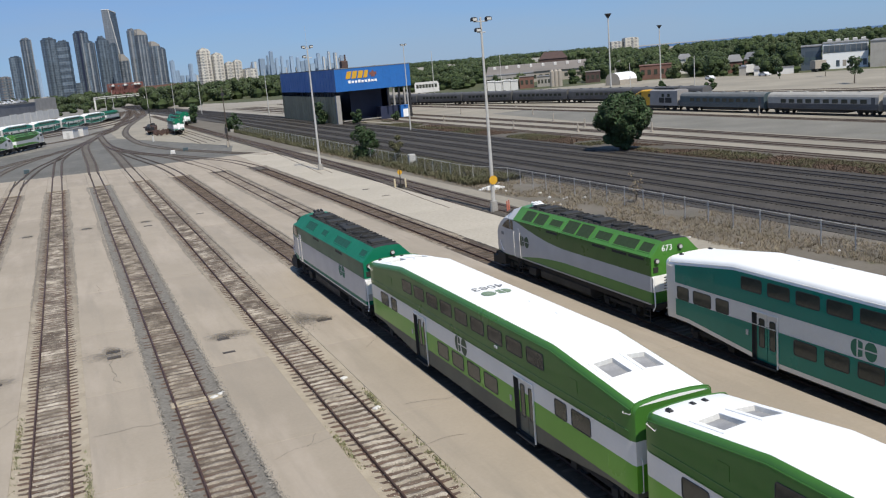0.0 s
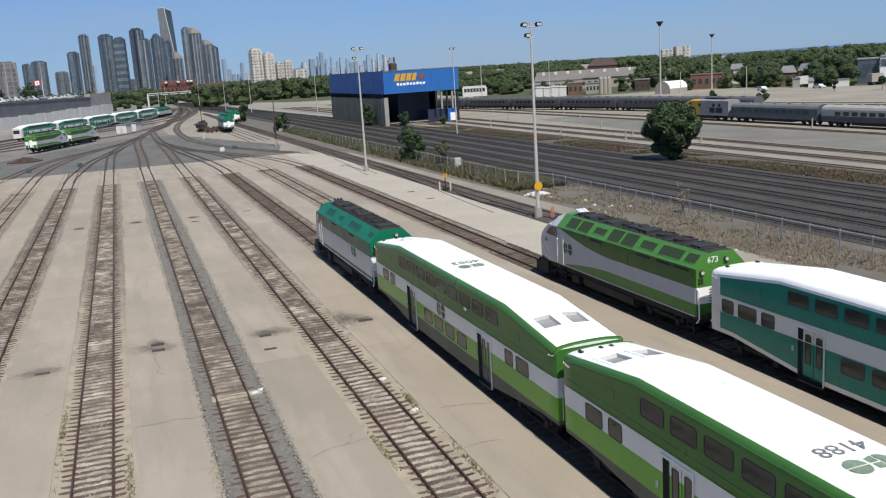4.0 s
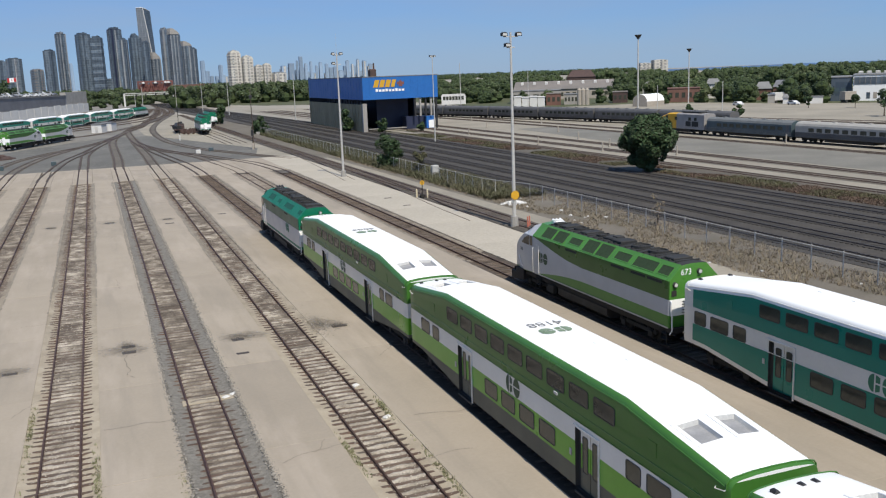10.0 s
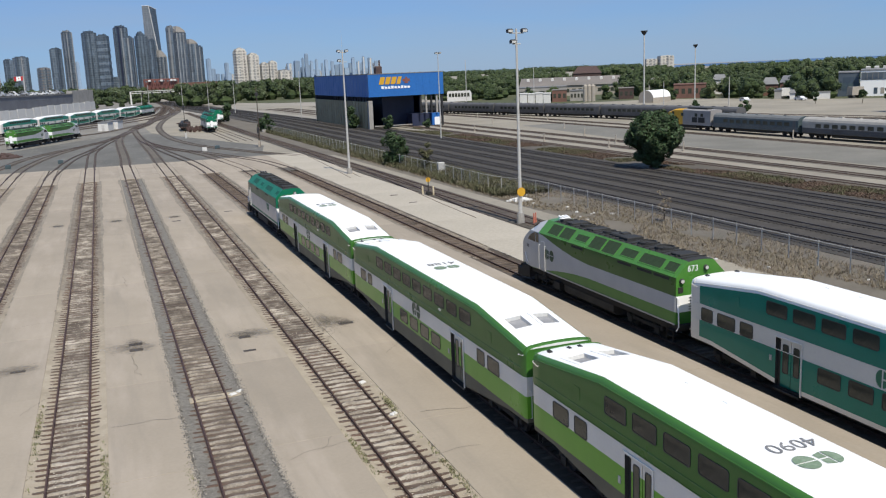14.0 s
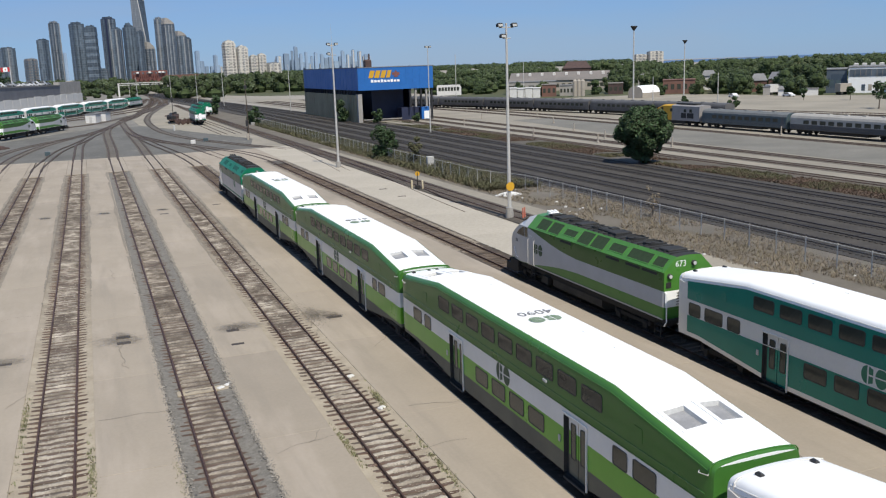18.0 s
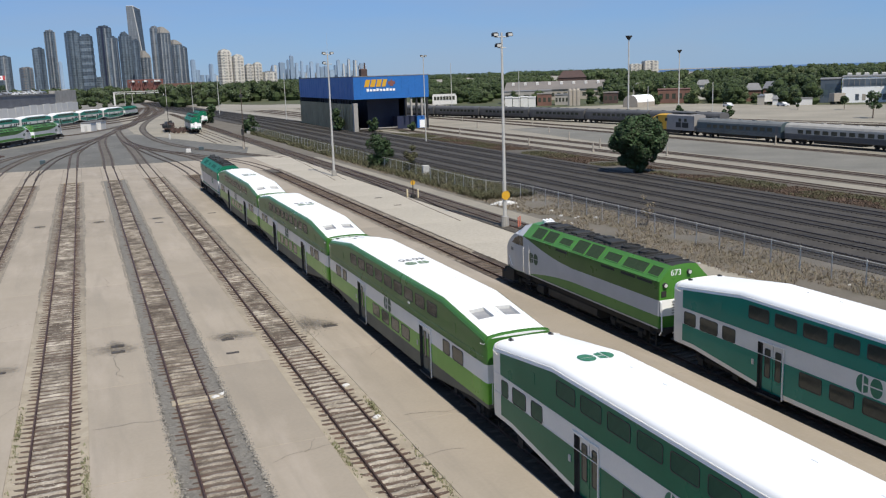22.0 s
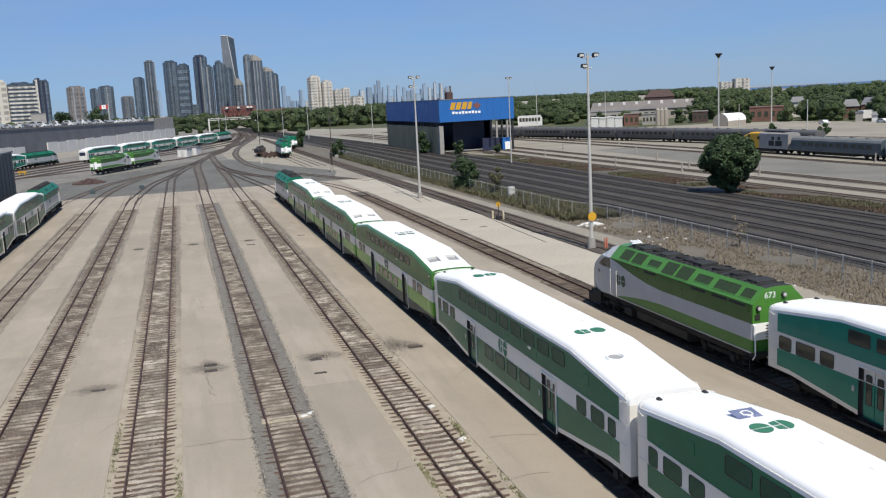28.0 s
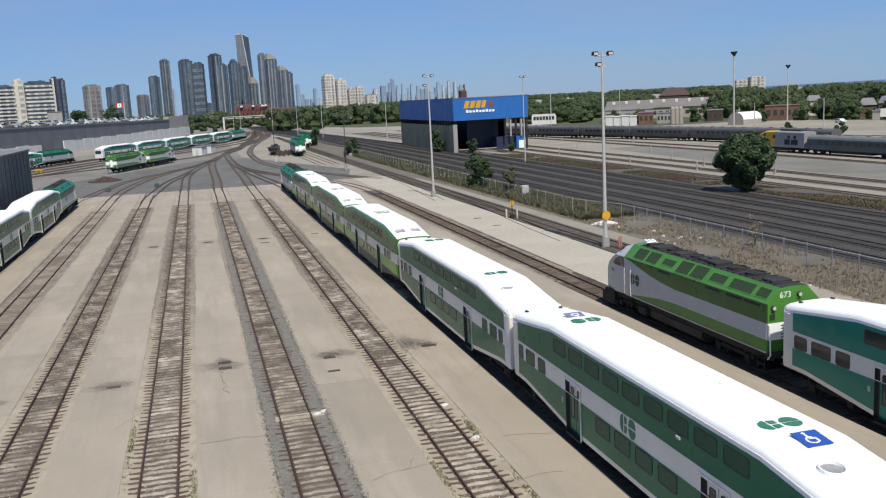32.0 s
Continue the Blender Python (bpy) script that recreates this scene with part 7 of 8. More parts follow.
part("plate", d, YELLOW, sg)
b = MB()
b.box(-0.2, 0.2, 0.02, 0.12, -0.05, 0.05)
part("bracket", b, GALV, sg)
for x, y in ((38.5, 77.6), (38.9, 78.0)):
    cn = thing("traffic_cone", "faded orange traffic marker beside the mast", "traffic cone", "orange markers", at=pose(x, y, -0.1))
    c = MB()
    c.tube((0, 0, 0.05), (0, 0, 1.05), 0.085, 0.06, 10)
    part("cone", c, ORANGE, cn)
    c = MB()
    c.cbox(-0.25, 0.25, -0.25, 0.25, 0, 0.05, 0.02)
    part("base", c, RUBBER, cn)
# yellow bumper posts and switch stand beside the siding
for x, y in ((36.55, 104.5), (37.6, 103.5)):
    p = MB()
    p.tube((0, 0, -0.1), (0, 0, 0.9), 0.11, 0.11, 10).tube((0, 0, 0.9), (0, 0, 0.98), 0.11, 0.04, 10)
    tagged(part("bollard", p, mat("cream_paint", (0.6, 0.52, 0.36), (0.5, 0.42, 0.28), 0.6, big=2, fine=9), at=pose(x, y, 0)), "cream-painted steel bollard beside the track", "bollard", "bollards")
sw = thing("switch_stand", "yellow switch target on a short post", "switch stand", at=pose(37.2, 104.2, 0))
p = MB()
p.tube((0, 0, -0.1), (0, 0, 2.0), 0.06, n=8).cbox(-0.25, 0.25, -0.2, 0.2, -0.1, 0.3, 0.04)
part("post", p, BLACKSTEEL, sw)
p = MB()
p.poly([(x, -0.03, z + 1.75) for x, z in disc_pts(0, 0, 0.3, 0.3)]).poly([(x, -0.0, z + 1.75) for x, z in disc_pts(0, 0, 0.3, 0.3)])
part("target", p, YELLOW, sw)
for x, y, h in ((21.2, 252.4, 9.0), (32.6, 202.5, 4.4)):
    s2 = thing("signal_mast", "dark signal mast beside the switches", "signal", "signals", at=pose(x, y, -0.1))
    p = MB()
    p.tube((0, 0, 0), (0, 0, h), 0.09, 0.07, 8)
    part("post", p, BLACKSTEEL, s2)
    p = MB()
    p.cbox(-0.25, 0.25, -0.2, 0.2, h - 1.3, h, 0.05)
    part("lamp_head", p, DARKMETAL, s2)
    p = MB()
    p.cbox(-0.22, 0.22, -0.2, 0.2, 0, 1.5, 0.03)
    part("cabinet", p, TANWALL if h < 5 else GALV, s2)
p = MB()
p.tube((0, 0, 0), (0, 0, 13.2), 0.12, 0.08, 8)
tp = thing("utility_pole", "dark wooden pole with a lantern near the switches", "pole", at=pose(32.9, 202.9, -0.1))
part("pole", p, BARK, tp)
p = MB()
p.cbox(-0.3, 0.3, -0.3, 0.3, 11.2, 12.0, 0.1)
part("lantern", p, DARKMETAL, tp)
# pale heap, litter and small boxes
rr = random.Random(5)
hp = MB()
for _ in range(60):
    a, q = rr.uniform(0, 6.28), rr.random() ** 0.7
    x, y, r = 1.9 * q * math.cos(a), 1.4 * q * math.sin(a), rr.uniform(0.12, 0.3)
    hp.cbox(x - r, x + r, y - r * 0.8, y + r * 0.8, -0.05, (1 - q) * 0.5 + r * 0.5, r * 0.3)
tagged(part("rubble_heap", hp, PALEWALL, at=pose(44.3, 92.8, -0.15) @ Matrix.Diagonal((0.75, 0.8, 0.8, 1))), "pale heap of broken stone beside the track", "rubble heap", kind="stuff")
for k in range(16):
    r = rr.uniform(0.08, 0.2)
    b = MB()
    b.cbox(-r, r, -r * 0.7, r * 0.7, 0, r * 0.8, r * 0.2)
    tagged(part("litter", b, PALEWALL, at=pose(rr.uniform(42, 48), rr.uniform(45, 100), -0.16, 0, 0, rr.uniform(0, 90))), "scrap of pale litter in the weeds", "litter", "litter")
for x, y in ((10.75, 41.2), (10.9, 36.5), (5.0, 42.8), (4.6, 42.5)):
    b = MB()
    b.cbox(-0.18, 0.18, -0.12, 0.12, 0, 0.12, 0.05)
    tagged(part("stone", b, PALEWALL, at=pose(x, y, -0.15, 0, 0, 30)), "pale loose stone beside the rail", "stone", "loose stones")
sp = MB()
sp.cbox(-1.15, 1.3, -0.35, 0.3, -0.01, 0.055, 0.02)
tagged(part("track_crossing", sp, GRAVEL_TAN, at=pose(3.7, 42.6, -0.145)), "pale cement patch across the track", "patch")
for x, y, mt in ((20.6, 202, PALEWALL), (23.8, 206, BLUEGREY), (43.2, 258, CONC_GREY), (47.5, 127, GALV), (-17.5, 190, BLUEGREY), (-8.3, 194, BLUEGREY)):
    b = MB()
    b.cbox(-0.5, 0.5, -0.35, 0.35, 0, 0.8 if y > 130 else 1.5, 0.04)
    q = tagged(part("equipment_cabinet", b, mt, at=pose(x, y, -0.14)), "small painted equipment cabinet beside the track", "cabinet", "trackside cabinets")
    b = MB()
    b.box(-0.4, 0.4, -0.37, -0.35, 0.1, 0.7)
    part("door", b, mt, q)
# a low heap of brown scrap and spoil beside the stored locomotives
rr = random.Random(91)
hp = MB()
for _ in range(110):
    a, q = rr.uniform(0, 6.28), rr.random() ** 0.6
    x, y, r = 3.4 * q * math.cos(a), 3.0 * q * math.sin(a), rr.uniform(0.2, 0.55)
    hp.cbox(x - r, x + r, y - r * 0.6, y + r * 0.6, -0.1, (1 - q) * 1.1 + r * 0.6, r * 0.25)
tagged(part("scrap_heap", hp, RUST, at=pose(-20.8, 220.3, -0.15, 0, 0, 10)), "dark brown heap of scrap beside the stored locomotives", "scrap heap", kind="stuff")
st_ = thing("buffer_stop", "yellow buffer stop at the end of a storage track", "buffer stop", at=pose(-42.9, 273.2, -0.15, 0, 0, -21))
b = MB()
b.box(-1.2, 1.2, -0.15, 0.15, 0.75, 1.15)
part("beam", b, YELLOW, st_)
for x in (-0.75, 0.75):
    b = MB()
    b.box(x - 0.1, x + 0.1, -0.12, 0.12, 0, 0.75).pipe([(x, 0, 0.9), (x, 1.3, 0.05)], 0.08)
    part("leg", b, YELLOW, st_)
# rusty wheels and frames near the parked locomotives
for k in range(9):
    w = MB()
    n = 14
    w.tube((-0.7, 0, 0.46), (0.7, 0, 0.46), 0.08)
    for s in (-0.72, 0.72):
        w.tube((s - 0.06, 0, 0.46), (s + 0.06, 0, 0.46), 0.46, 0.46, 14)
    tagged(part("scrap_wheelset", w, RUST, at=pose(25.5 + (k % 3) * 1.5, 290 - (k // 3) * 5 + (k % 2) * 2, -0.1, 0, 0, 20 * k) @ Matrix.Diagonal((1.5, 1.5, 1.5, 1))), "rusty spare wheelset stored on the ground", "wheelset", "spare wheelsets")
fc = thing("flat_wagon", "rusty flat wagon with dark scrap on it", "wagon", at=pose(24.2, 288, 0, 0, 0, -3))
b = MB()
b.cbox(-1.4, 1.4, 0, 14, 0.9, 1.25, 0.04)
part("deck", b, RUST, fc)
rr = random.Random(12)
for k in range(14):
    b = MB()
    w, d, hh = rr.uniform(0.4, 1.2), rr.uniform(0.5, 2.0), rr.uniform(0.3, 1.3)
    b.cbox(-w, w, -d, d, 0, hh, 0.08)
    part("scrap_piece", b, RUST if k % 3 else DARKMETAL, fc, at=pose(rr.uniform(-0.7, 0.7), 1.5 + k * 0.85, 1.2 + rr.uniform(0, 0.7), rr.uniform(-12, 12), rr.uniform(-10, 10), rr.uniform(-40, 40)))
for u in (2.5, 11.5):
    bogie(fc, u)

# ---- blue wash hall ----
hall = thing("wash_hall", "blue and grey train wash hall with open front", "building")
X0, X1, Y0, Y1 = 69.6, 91.6, 240.2, 306.0
b = MB()
b.box(X0, X1, Y0, Y1, 8.6, 14.7)
part("fascia", b, BLUE, hall, "deep blue metal fascia")
for k in range(1, 22):
    b = MB()
    b.box(X0 - 0.05, X0, Y0 + k * 3 - 0.05, Y0 + k * 3 + 0.05, 8.6, 14.7)
    part("cladding_seam", b, BLUE, hall)
for k in range(1, 11):
    b = MB()
    b.box(X0 + k * 2 - 0.05, X0 + k * 2 + 0.05, Y0 - 0.05, Y0, 8.6, 14.7)
    part("cladding_seam", b, BLUE, hall)
b = MB()
b.box(X0 - 0.08, X1 + 0.08, Y0 - 0.08, Y1 + 0.08, 14.7, 14.9)
part("roof_edge", b, GREYROOF, hall)
b = MB()
b.box(X0, X0 + 0.4, Y0 + 1.2, Y1, -0.3, 7.3)
part("side_wall", b, HALLWALL, hall, "ribbed olive-grey concrete side wall")
for k in range(22):
    b = MB()
    b.box(X0 - 0.12, X0, Y0 + 2.5 + k * 2.9, Y0 + 2.75 + k * 2.9, -0.3, 7.3)
    part("rib", b, HALLWALL, hall)
    b = MB()
    b.box(X0 + 0.05, X0 + 0.35, Y0 + 2.5 + k * 2.9, Y0 + 2.85 + k * 2.9, 7.3, 8.6)
    part("column", b, DARKMETAL, hall)
b = MB()
b.box(X0 - 0.3, X0 + 0.9, Y0 - 0.2, Y0 + 1.2, -0.3, 7.6)
part("corner_pier", b, CONC_GREY, hall, "pale concrete corner pier")
b = MB()
b.box(X0 + 6.5, X1 - 6.0, Y0 + 9, Y0 + 9.4, -0.3, 8.6)
part("dark_front", b, NAVY, hall, "dark blue inner front")
b = MB()
b.box(X0 + 6.5, X0 + 6.9, Y0 + 9.4, Y1, -0.3, 8.6).box(X1 - 6.4, X1 - 6.0, Y0 + 9.4, Y1, -0.3, 8.6).box(X1 - 0.4, X1, Y0 + 20, Y1, -0.3, 8.6).box(X0, X1, Y1 - 0.4, Y1, -0.3, 8.6)
part("inner_wall", b, NAVY, hall)
for k in range(5):
    b = MB()
    xx = X1 - 0.4 - k * 1.6
    b.box(xx - 0.25, xx + 0.25, Y0 + 0.3, Y0 + 0.8, 3.5 if k else -0.3, 8.6)
    part("column", b, CONC_GREY if k % 2 else DARKMETAL, hall)
b = MB()
b.box(X1 - 9.0, X1 - 2.6, Y0 + 2, Y0 + 6, -0.3, 3.4)
part("annex", b, NAVY, hall)
b = MB()
b.box(X1 - 3.4, X1 - 0.8, Y0 + 0.9, Y0 + 3.5, -0.3, 3.3)
part("annex", b, BLUE, hall)
b = MB()
b.box(X1 - 2.7, X1 - 0.9, Y0 + 0.8, Y0 + 0.9, 0.0, 2.2)
part("door", b, WHITE, hall, "white service door")
b = MB()
b.box(X0 + 1, X0 + 12, Y0 - 1.0, Y0 - 0.7, 0.5, 0.75)
part("barrier", b, CONC_GREY, hall)
# plain emblem shapes on the fascia
for k, (a, w, lean) in enumerate(((3.6, 1.35, -0.6), (5.3, 1.35, -0.6), (7.0, 1.35, -0.6), (8.7, 1.1, -0.6))):
    b = MB()
    q = [(X0 + a, 13.9), (X0 + a + w, 13.9), (X0 + a + w + lean, 11.9), (X0 + a + lean, 11.9)]
    b.poly([(x, Y0 - 0.07, z) for x, z in q])
    part("emblem_bar", b, YELLOW, hall, "golden emblem bar")
b = MB()
b.poly([(X0 + 11.0 + x, Y0 - 0.07, 12.9 + z) for x, z in ((-1, -0.5), (-0.5, -0.3), (-0.6, -0.9), (0.6, -0.9), (0.5, -0.3), (1, -0.5), (1.1, 0.4), (0.5, 0.3), (0, 1), (-0.5, 0.3), (-1.1, 0.4))])
part("emblem_leaf", b, RED, hall, "red emblem shape")
for k in range(9):
    b = MB()
    a = X0 + 3.7 + k * 0.95
    b.box(a, a + 0.7, Y0 - 0.08, Y0 - 0.06, 10.7, 11.3 if k % 3 else 11.45)
    part("wording_bar", b, WHITE, hall, "white bar of unreadable wording")
b = MB()
b.cbox(X0 + 4.8, X0 + 6.6, Y0 + 8, Y0 + 10, 14.9, 17.0, 0.3)
part("roof_vent", b, RUST, hall, "dark rooftop vent")
b = MB()
b.tube((X0 + 6.2, Y0 + 9, 17.0), (X0 + 6.2, Y0 + 9, 18.6), 0.25)
part("stack", b, RUST, hall)

# ---- left: grey shed, retaining wall with parked cars ----
shed = thing("grey_shed", "tall dark grey metal-clad shed beside the tracks", "building")
b = MB()
b.box(-46, -26.4, 118, 160.5, -0.3, 9.9)
part("wall", b, SHEDMETAL, shed)
b = MB()
b.box(-46.2, -26.2, 117.8, 160.7, 9.9, 10.15)
part("roof", b, GREYROOF, shed)
for k in range(14):
    b = MB()
    b.box(-26.4, -26.33, 119 + k * 3, 119.12 + k * 3, -0.3, 9.9)
    part("cladding_seam", b, SHEDMETAL, shed)
for k in range(7):
    b = MB()
    b.box(-45 + k * 3, -44.88 + k * 3, 117.93, 118, -0.3, 9.9)
    part("cladding_seam", b, SHEDMETAL, shed)
wall = thing("retaining_wall", "long dark-topped retaining wall of pale concrete panels", "wall", kind="structure")
A, B = Vector((-82, 331, 0)), Vector((-2, 617, 0))
L = (B - A).length
d = (B - A).normalized()
wall.matrix_basis = Matrix.Translation(A) @ pose(0, 0, 0, 0, 0, math.degrees(math.atan2(d.y, d.x)))
n = 27
for k in range(n):
    if k in (7, 8):
        continue
    b = MB()
    b.box(L * k / n + 0.25, L * (k + 1) / n - 0.25, 0, 0.5, -0.3, (4.3, 4.6, 5.0)[k * 3 // n] + 0.35 * (k % 2))
    part("panel", b, PALEWALL, wall)
LOT_A, LOT_B = 12.3, 10.6  # the raised lot falls gently along the wall
lot_z = lambda u: LOT_A + (LOT_B - LOT_A) * u / (L * 0.86)
b = MB()
low = [(0, 0.6, -0.3), (L * 0.86, 0.6, -0.3), (L * 0.86, 60, -0.3), (0, 60, -0.3)]
upp = [(x, y, lot_z(x)) for x, y, z in low]
b.loft([low + low[:1], upp + upp[:1]], lambda i, j: 0)
b.poly(upp)
part("embankment", b, SLATE, wall, "dark slate-coloured upper wall")
b = MB()
b.box(L * 0.86, L, 0.6, 4, -0.3, 12.4)
part("end_wall", b, CONC_GREY, wall, "grey end wall")
b = MB()
b.loft([[(u, 0.3, lot_z(u) - 0.4), (u, 0.3, lot_z(u) + 0.25), (u, 0.6, lot_z(u) + 0.25), (u, 0.6, lot_z(u) - 0.4)] for u in (0, L * 0.86)], lambda i, j: 0)
part("coping", b, GREYROOF, wall)
CARCOL = [mat("car_paint", c, tuple(q * 0.9 for q in c), 0.3, big=1, fine=8, coat=0.5, bump=0) for c in ((0.7, 0.7, 0.7), (0.12, 0.12, 0.13), (0.35, 0.36, 0.38), (0.62, 0.62, 0.6), (0.75, 0.75, 0.74))]


def car(m, material, label):
    c = thing("parked_car", label, "car", "parked cars", at=m)
    b = MB()
    prof = [(-2.2, 0.3), (-2.25, 0.8), (-1.3, 0.95), (-0.6, 1.45), (1.2, 1.45), (1.9, 0.95), (2.2, 0.85), (2.2, 0.3)]
    b.loft([[(x, y * 0.9, z) for x, z in prof] for y in (-1, 1)], lambda i, j: 0)
    for y in (-0.9, 0.9):
        b.poly([(x, y, z) for x, z in prof])
    part("body", b, material, c)
    for y in (-0.905, 0.905):
        b = MB()
        b.poly([(-0.9, y, 1.0), (1.5, y, 1.0), (1.1, y, 1.38), (-0.5, y, 1.38)])
        part("side_window", b, GLASS, c)
    for x in (-1.4, 1.4):
        for y in (-0.82, 0.82):
            b = MB()
            b.tube((x, y - 0.1, 0.33), (x, y + 0.1, 0.33), 0.33, n=12)
            part("wheel", b, RUBBER, c)
    return c


rr = random.Random(31)
base = wall.matrix_basis.copy()
for k in range(64):
    u = 4 + k * (L * 0.84) / 64
    q = base @ pose(u, 4.2 + (k % 2) * 5 + rr.uniform(0, 1), lot_z(u), 0, 0, 90 + rr.uniform(-4, 4)) @ Matrix.Diagonal((1.15, 1.15, rr.choice((1.15, 1.3, 1.8)), 1))
    car(q, rr.choice(CARCOL), "small car parked on the raised lot")
for x, y, a in ((214, 262, 0), (226, 248, 10)):
    car(pose(x, y, -0.08, 0, 0, a + 80), CARCOL[0], "small car parked on the bare lot")
x, y = at_az(-3.86, 520)
fl = thing("flag_pole", "red and white flag on a pale pole above the parked cars", "flag", at=pose(x, y, 11.0))
b = MB()
b.tube((0, 0, -0.4), (0, 0, 10.6), 0.16, 0.1, 8)
part("pole", b, PALEWALL, fl)
FLAGRED = mat("flag_red", (0.5, 0.04, 0.04), (0.45, 0.035, 0.035), 0.8, big=1, fine=6)
for x0, x1, mt in ((-4.4, -3.3, FLAGRED), (-3.3, -1.2, WHITE), (-1.2, -0.15, FLAGRED)):
    b = MB()
    us = [x0 + (x1 - x0) * i / 4 for i in range(5)]
    b.loft([[(u, 0.25 * math.sin(u * 2.2) + o, z + 0.2 * u * 0.3) for z, o in ((8.0, 0), (10.2, 0), (10.2, 0.04), (8.0, 0.04), (8.0, 0))] for u in us], lambda i, j: 0)
    part("flag_panel", b, mt, fl)
b = MB()
b.poly([(-2.25 + 0.55 * x, 0.25 * math.sin(-4.95) - 0.06, 8.95 + 0.65 * z) for x, z in ((0, 1), (0.35, 0.3), (1, 0.2), (0.45, -0.35), (0.1, -0.4), (0, -1), (-0.1, -0.4), (-0.45, -0.35), (-1, 0.2), (-0.35, 0.3))])
part("flag_mark", b, FLAGRED, fl)
for az, d, h, w in ((-6.4, 500, 7.2, 10.5), (-4.6, 540, 8.6, 15.0)):
    tree("small_tree", "dark broad tree on the raised lot", pose(*at_az(az, d), 10.8), h, w, 1500, 0.6, int(d), low=0.12, lobes_n=24)
hut = thing("white_hut", "small white equipment hut beside the switches", "hut", at=pose(-1.0, 322, -0.2, 0, 0, -20))
b = MB()
b.box(0, 3.4, 0, 5, 0, 2.8)
part("wall", b, PALEWALL, hut)
b = MB()
b.box(-0.2, 3.6, -0.2, 5.2, 2.8, 3.0)
part("roof", b, GREYROOF, hut)
b = MB()
b.box(1.2, 2.1, -0.05, 0, 0, 2.0)
part("door", b, GALV, hut)
q = copy_thing(hut, pose(2.3, 331, -0.2, 0, 0, -20))
q = copy_thing(hut, pose(18, 520, -0.2, 0, 0, -20))

# ---- signal bridge and red road bridge ----
gb = thing("signal_bridge", "pale steel signal bridge over the lead tracks", "signal bridge")
gx0, gx1, gy = 22.3, 56.6, 690
for x in (gx0, gx1):
    b = MB()
    b.box(x - 0.55, x + 0.55, gy - 0.5, gy + 0.5, -0.3, 9.4)
    part("leg", b, PALEWALL, gb)
for z in (8.1, 9.3):
    b = MB()
    b.box(gx0, gx1, gy - 0.5, gy + 0.5, z - 0.2, z + 0.2)
    part("chord", b, PALEWALL, gb)
for k in range(14):
    b = MB()
    xx = gx0 + (gx1 - gx0) * (k + 0.5) / 14
    b.box(xx - 0.15, xx + 0.15, gy - 0.2, gy + 0.2, 8.1, 9.3)
    part("lattice", b, CONC_GREY, gb)
for x in (30.5, 37.0, 44.0, 50.0):
    b = MB()
    b.cbox(x - 0.5, x + 0.5, gy - 0.9, gy - 0.5, 6.9, 8.9, 0.1)
    part("signal_head", b, DARKMETAL, gb)
rb = thing("road_bridge", "faded red steel truss road bridge beyond the yard", "bridge", kind="structure")
by = 900
for z0, z1 in ((6.6, 8.8), (17.0, 18.6)):
    b = MB()
    b.box(42, 74, by, by + 6, z0, z1)
    part("chord", b, RED, rb)
for k in range(9):
    b = MB()
    x = 42.4 + k * 3.9
    b.box(x - 0.5, x + 0.5, by, by + 0.8, 8.8, 17.0).box(x - 0.5, x + 0.5, by + 5.2, by + 6, 8.8, 17.0)
    part("truss_post", b, RED, rb)
for k in range(8):
    b = MB()
    x = 42.4 + k * 3.9
    b.poly([(x, by + 0.3, 8.8), (x + 0.9, by + 0.3, 8.8), (x + 3.9, by + 0.3, 17), (x + 3.0, by + 0.3, 17)])
    b.poly([(x + 3.0, by + 0.5, 8.8), (x + 3.9, by + 0.5, 8.8), (x + 0.9, by + 0.5, 17), (x, by + 0.5, 17)])
    part("brace", b, RED, rb)
for k in range(4):
    b = MB()
    b.box(43 + k * 8, 50 + k * 8, by + 6.2, by + 6.6, 8.8, 15.5)
    part("plate", b, RED, rb)
b = MB()
b.box(74, 110, by + 1, by + 9, 10.5, 14.0)
part("approach", b, BRICK, rb, "red brick approach wall")
for x in (43, 73):
    b = MB()
    b.box(x - 2, x + 2, by, by + 7, -0.3, 6.6)
    part("pier", b, CONC_GREY, rb)
for x in (80, 92, 104):
    b = MB()
    b.box(x - 2, x + 2, by + 2, by + 8, -0.3, 10.5)
    part("pier", b, CONC_GREY, rb)
for k, x in enumerate((47, 58, 67, 70)):
    b = MB()
    b.cbox(x - 1.2, x + 1.2, by - 2, by, 16.2, 17.8, 0.4)
    part("sign_panel", b, PALEWALL, rb)


# ---- far buildings ----
def block(name, label, x0, x1, y0, y1, h, wall_m, roof_m=GREYROOF, wins=0, rows=1, z0=-0.3, group="", band=0.0, wx=False):
    t = thing(name, label, "building", group)
    b = MB()
    b.box(x0, x1, y0, y1, z0, h)
    part("wall", b, wall_m, t)
    b = MB()
    b.box(x0 - 0.2, x1 + 0.2, y0 - 0.2, y1 + 0.2, h, h + 0.35)
    part("roof", b, roof_m, t)
    for r in range(rows if wins else 0):
        for k in range(wins):
            b = MB()
            zc = h * (r + 0.55) / rows
            if wx:
                yc = y0 + (y1 - y0) * (k + 0.5) / wins
                hw = (y1 - y0) / wins * 0.3
                b.box(x0 - 0.06, x0, yc - hw, yc + hw, zc - 0.7, zc + 0.7)
            else:
                xc = x0 + (x1 - x0) * (k + 0.5) / wins
                hw = (x1 - x0) / wins * 0.3
                b.box(xc - hw, xc + hw, y0 - 0.06, y0, zc - 0.7, zc + 0.7)
            part("window", b, GLASS, t)
    return t


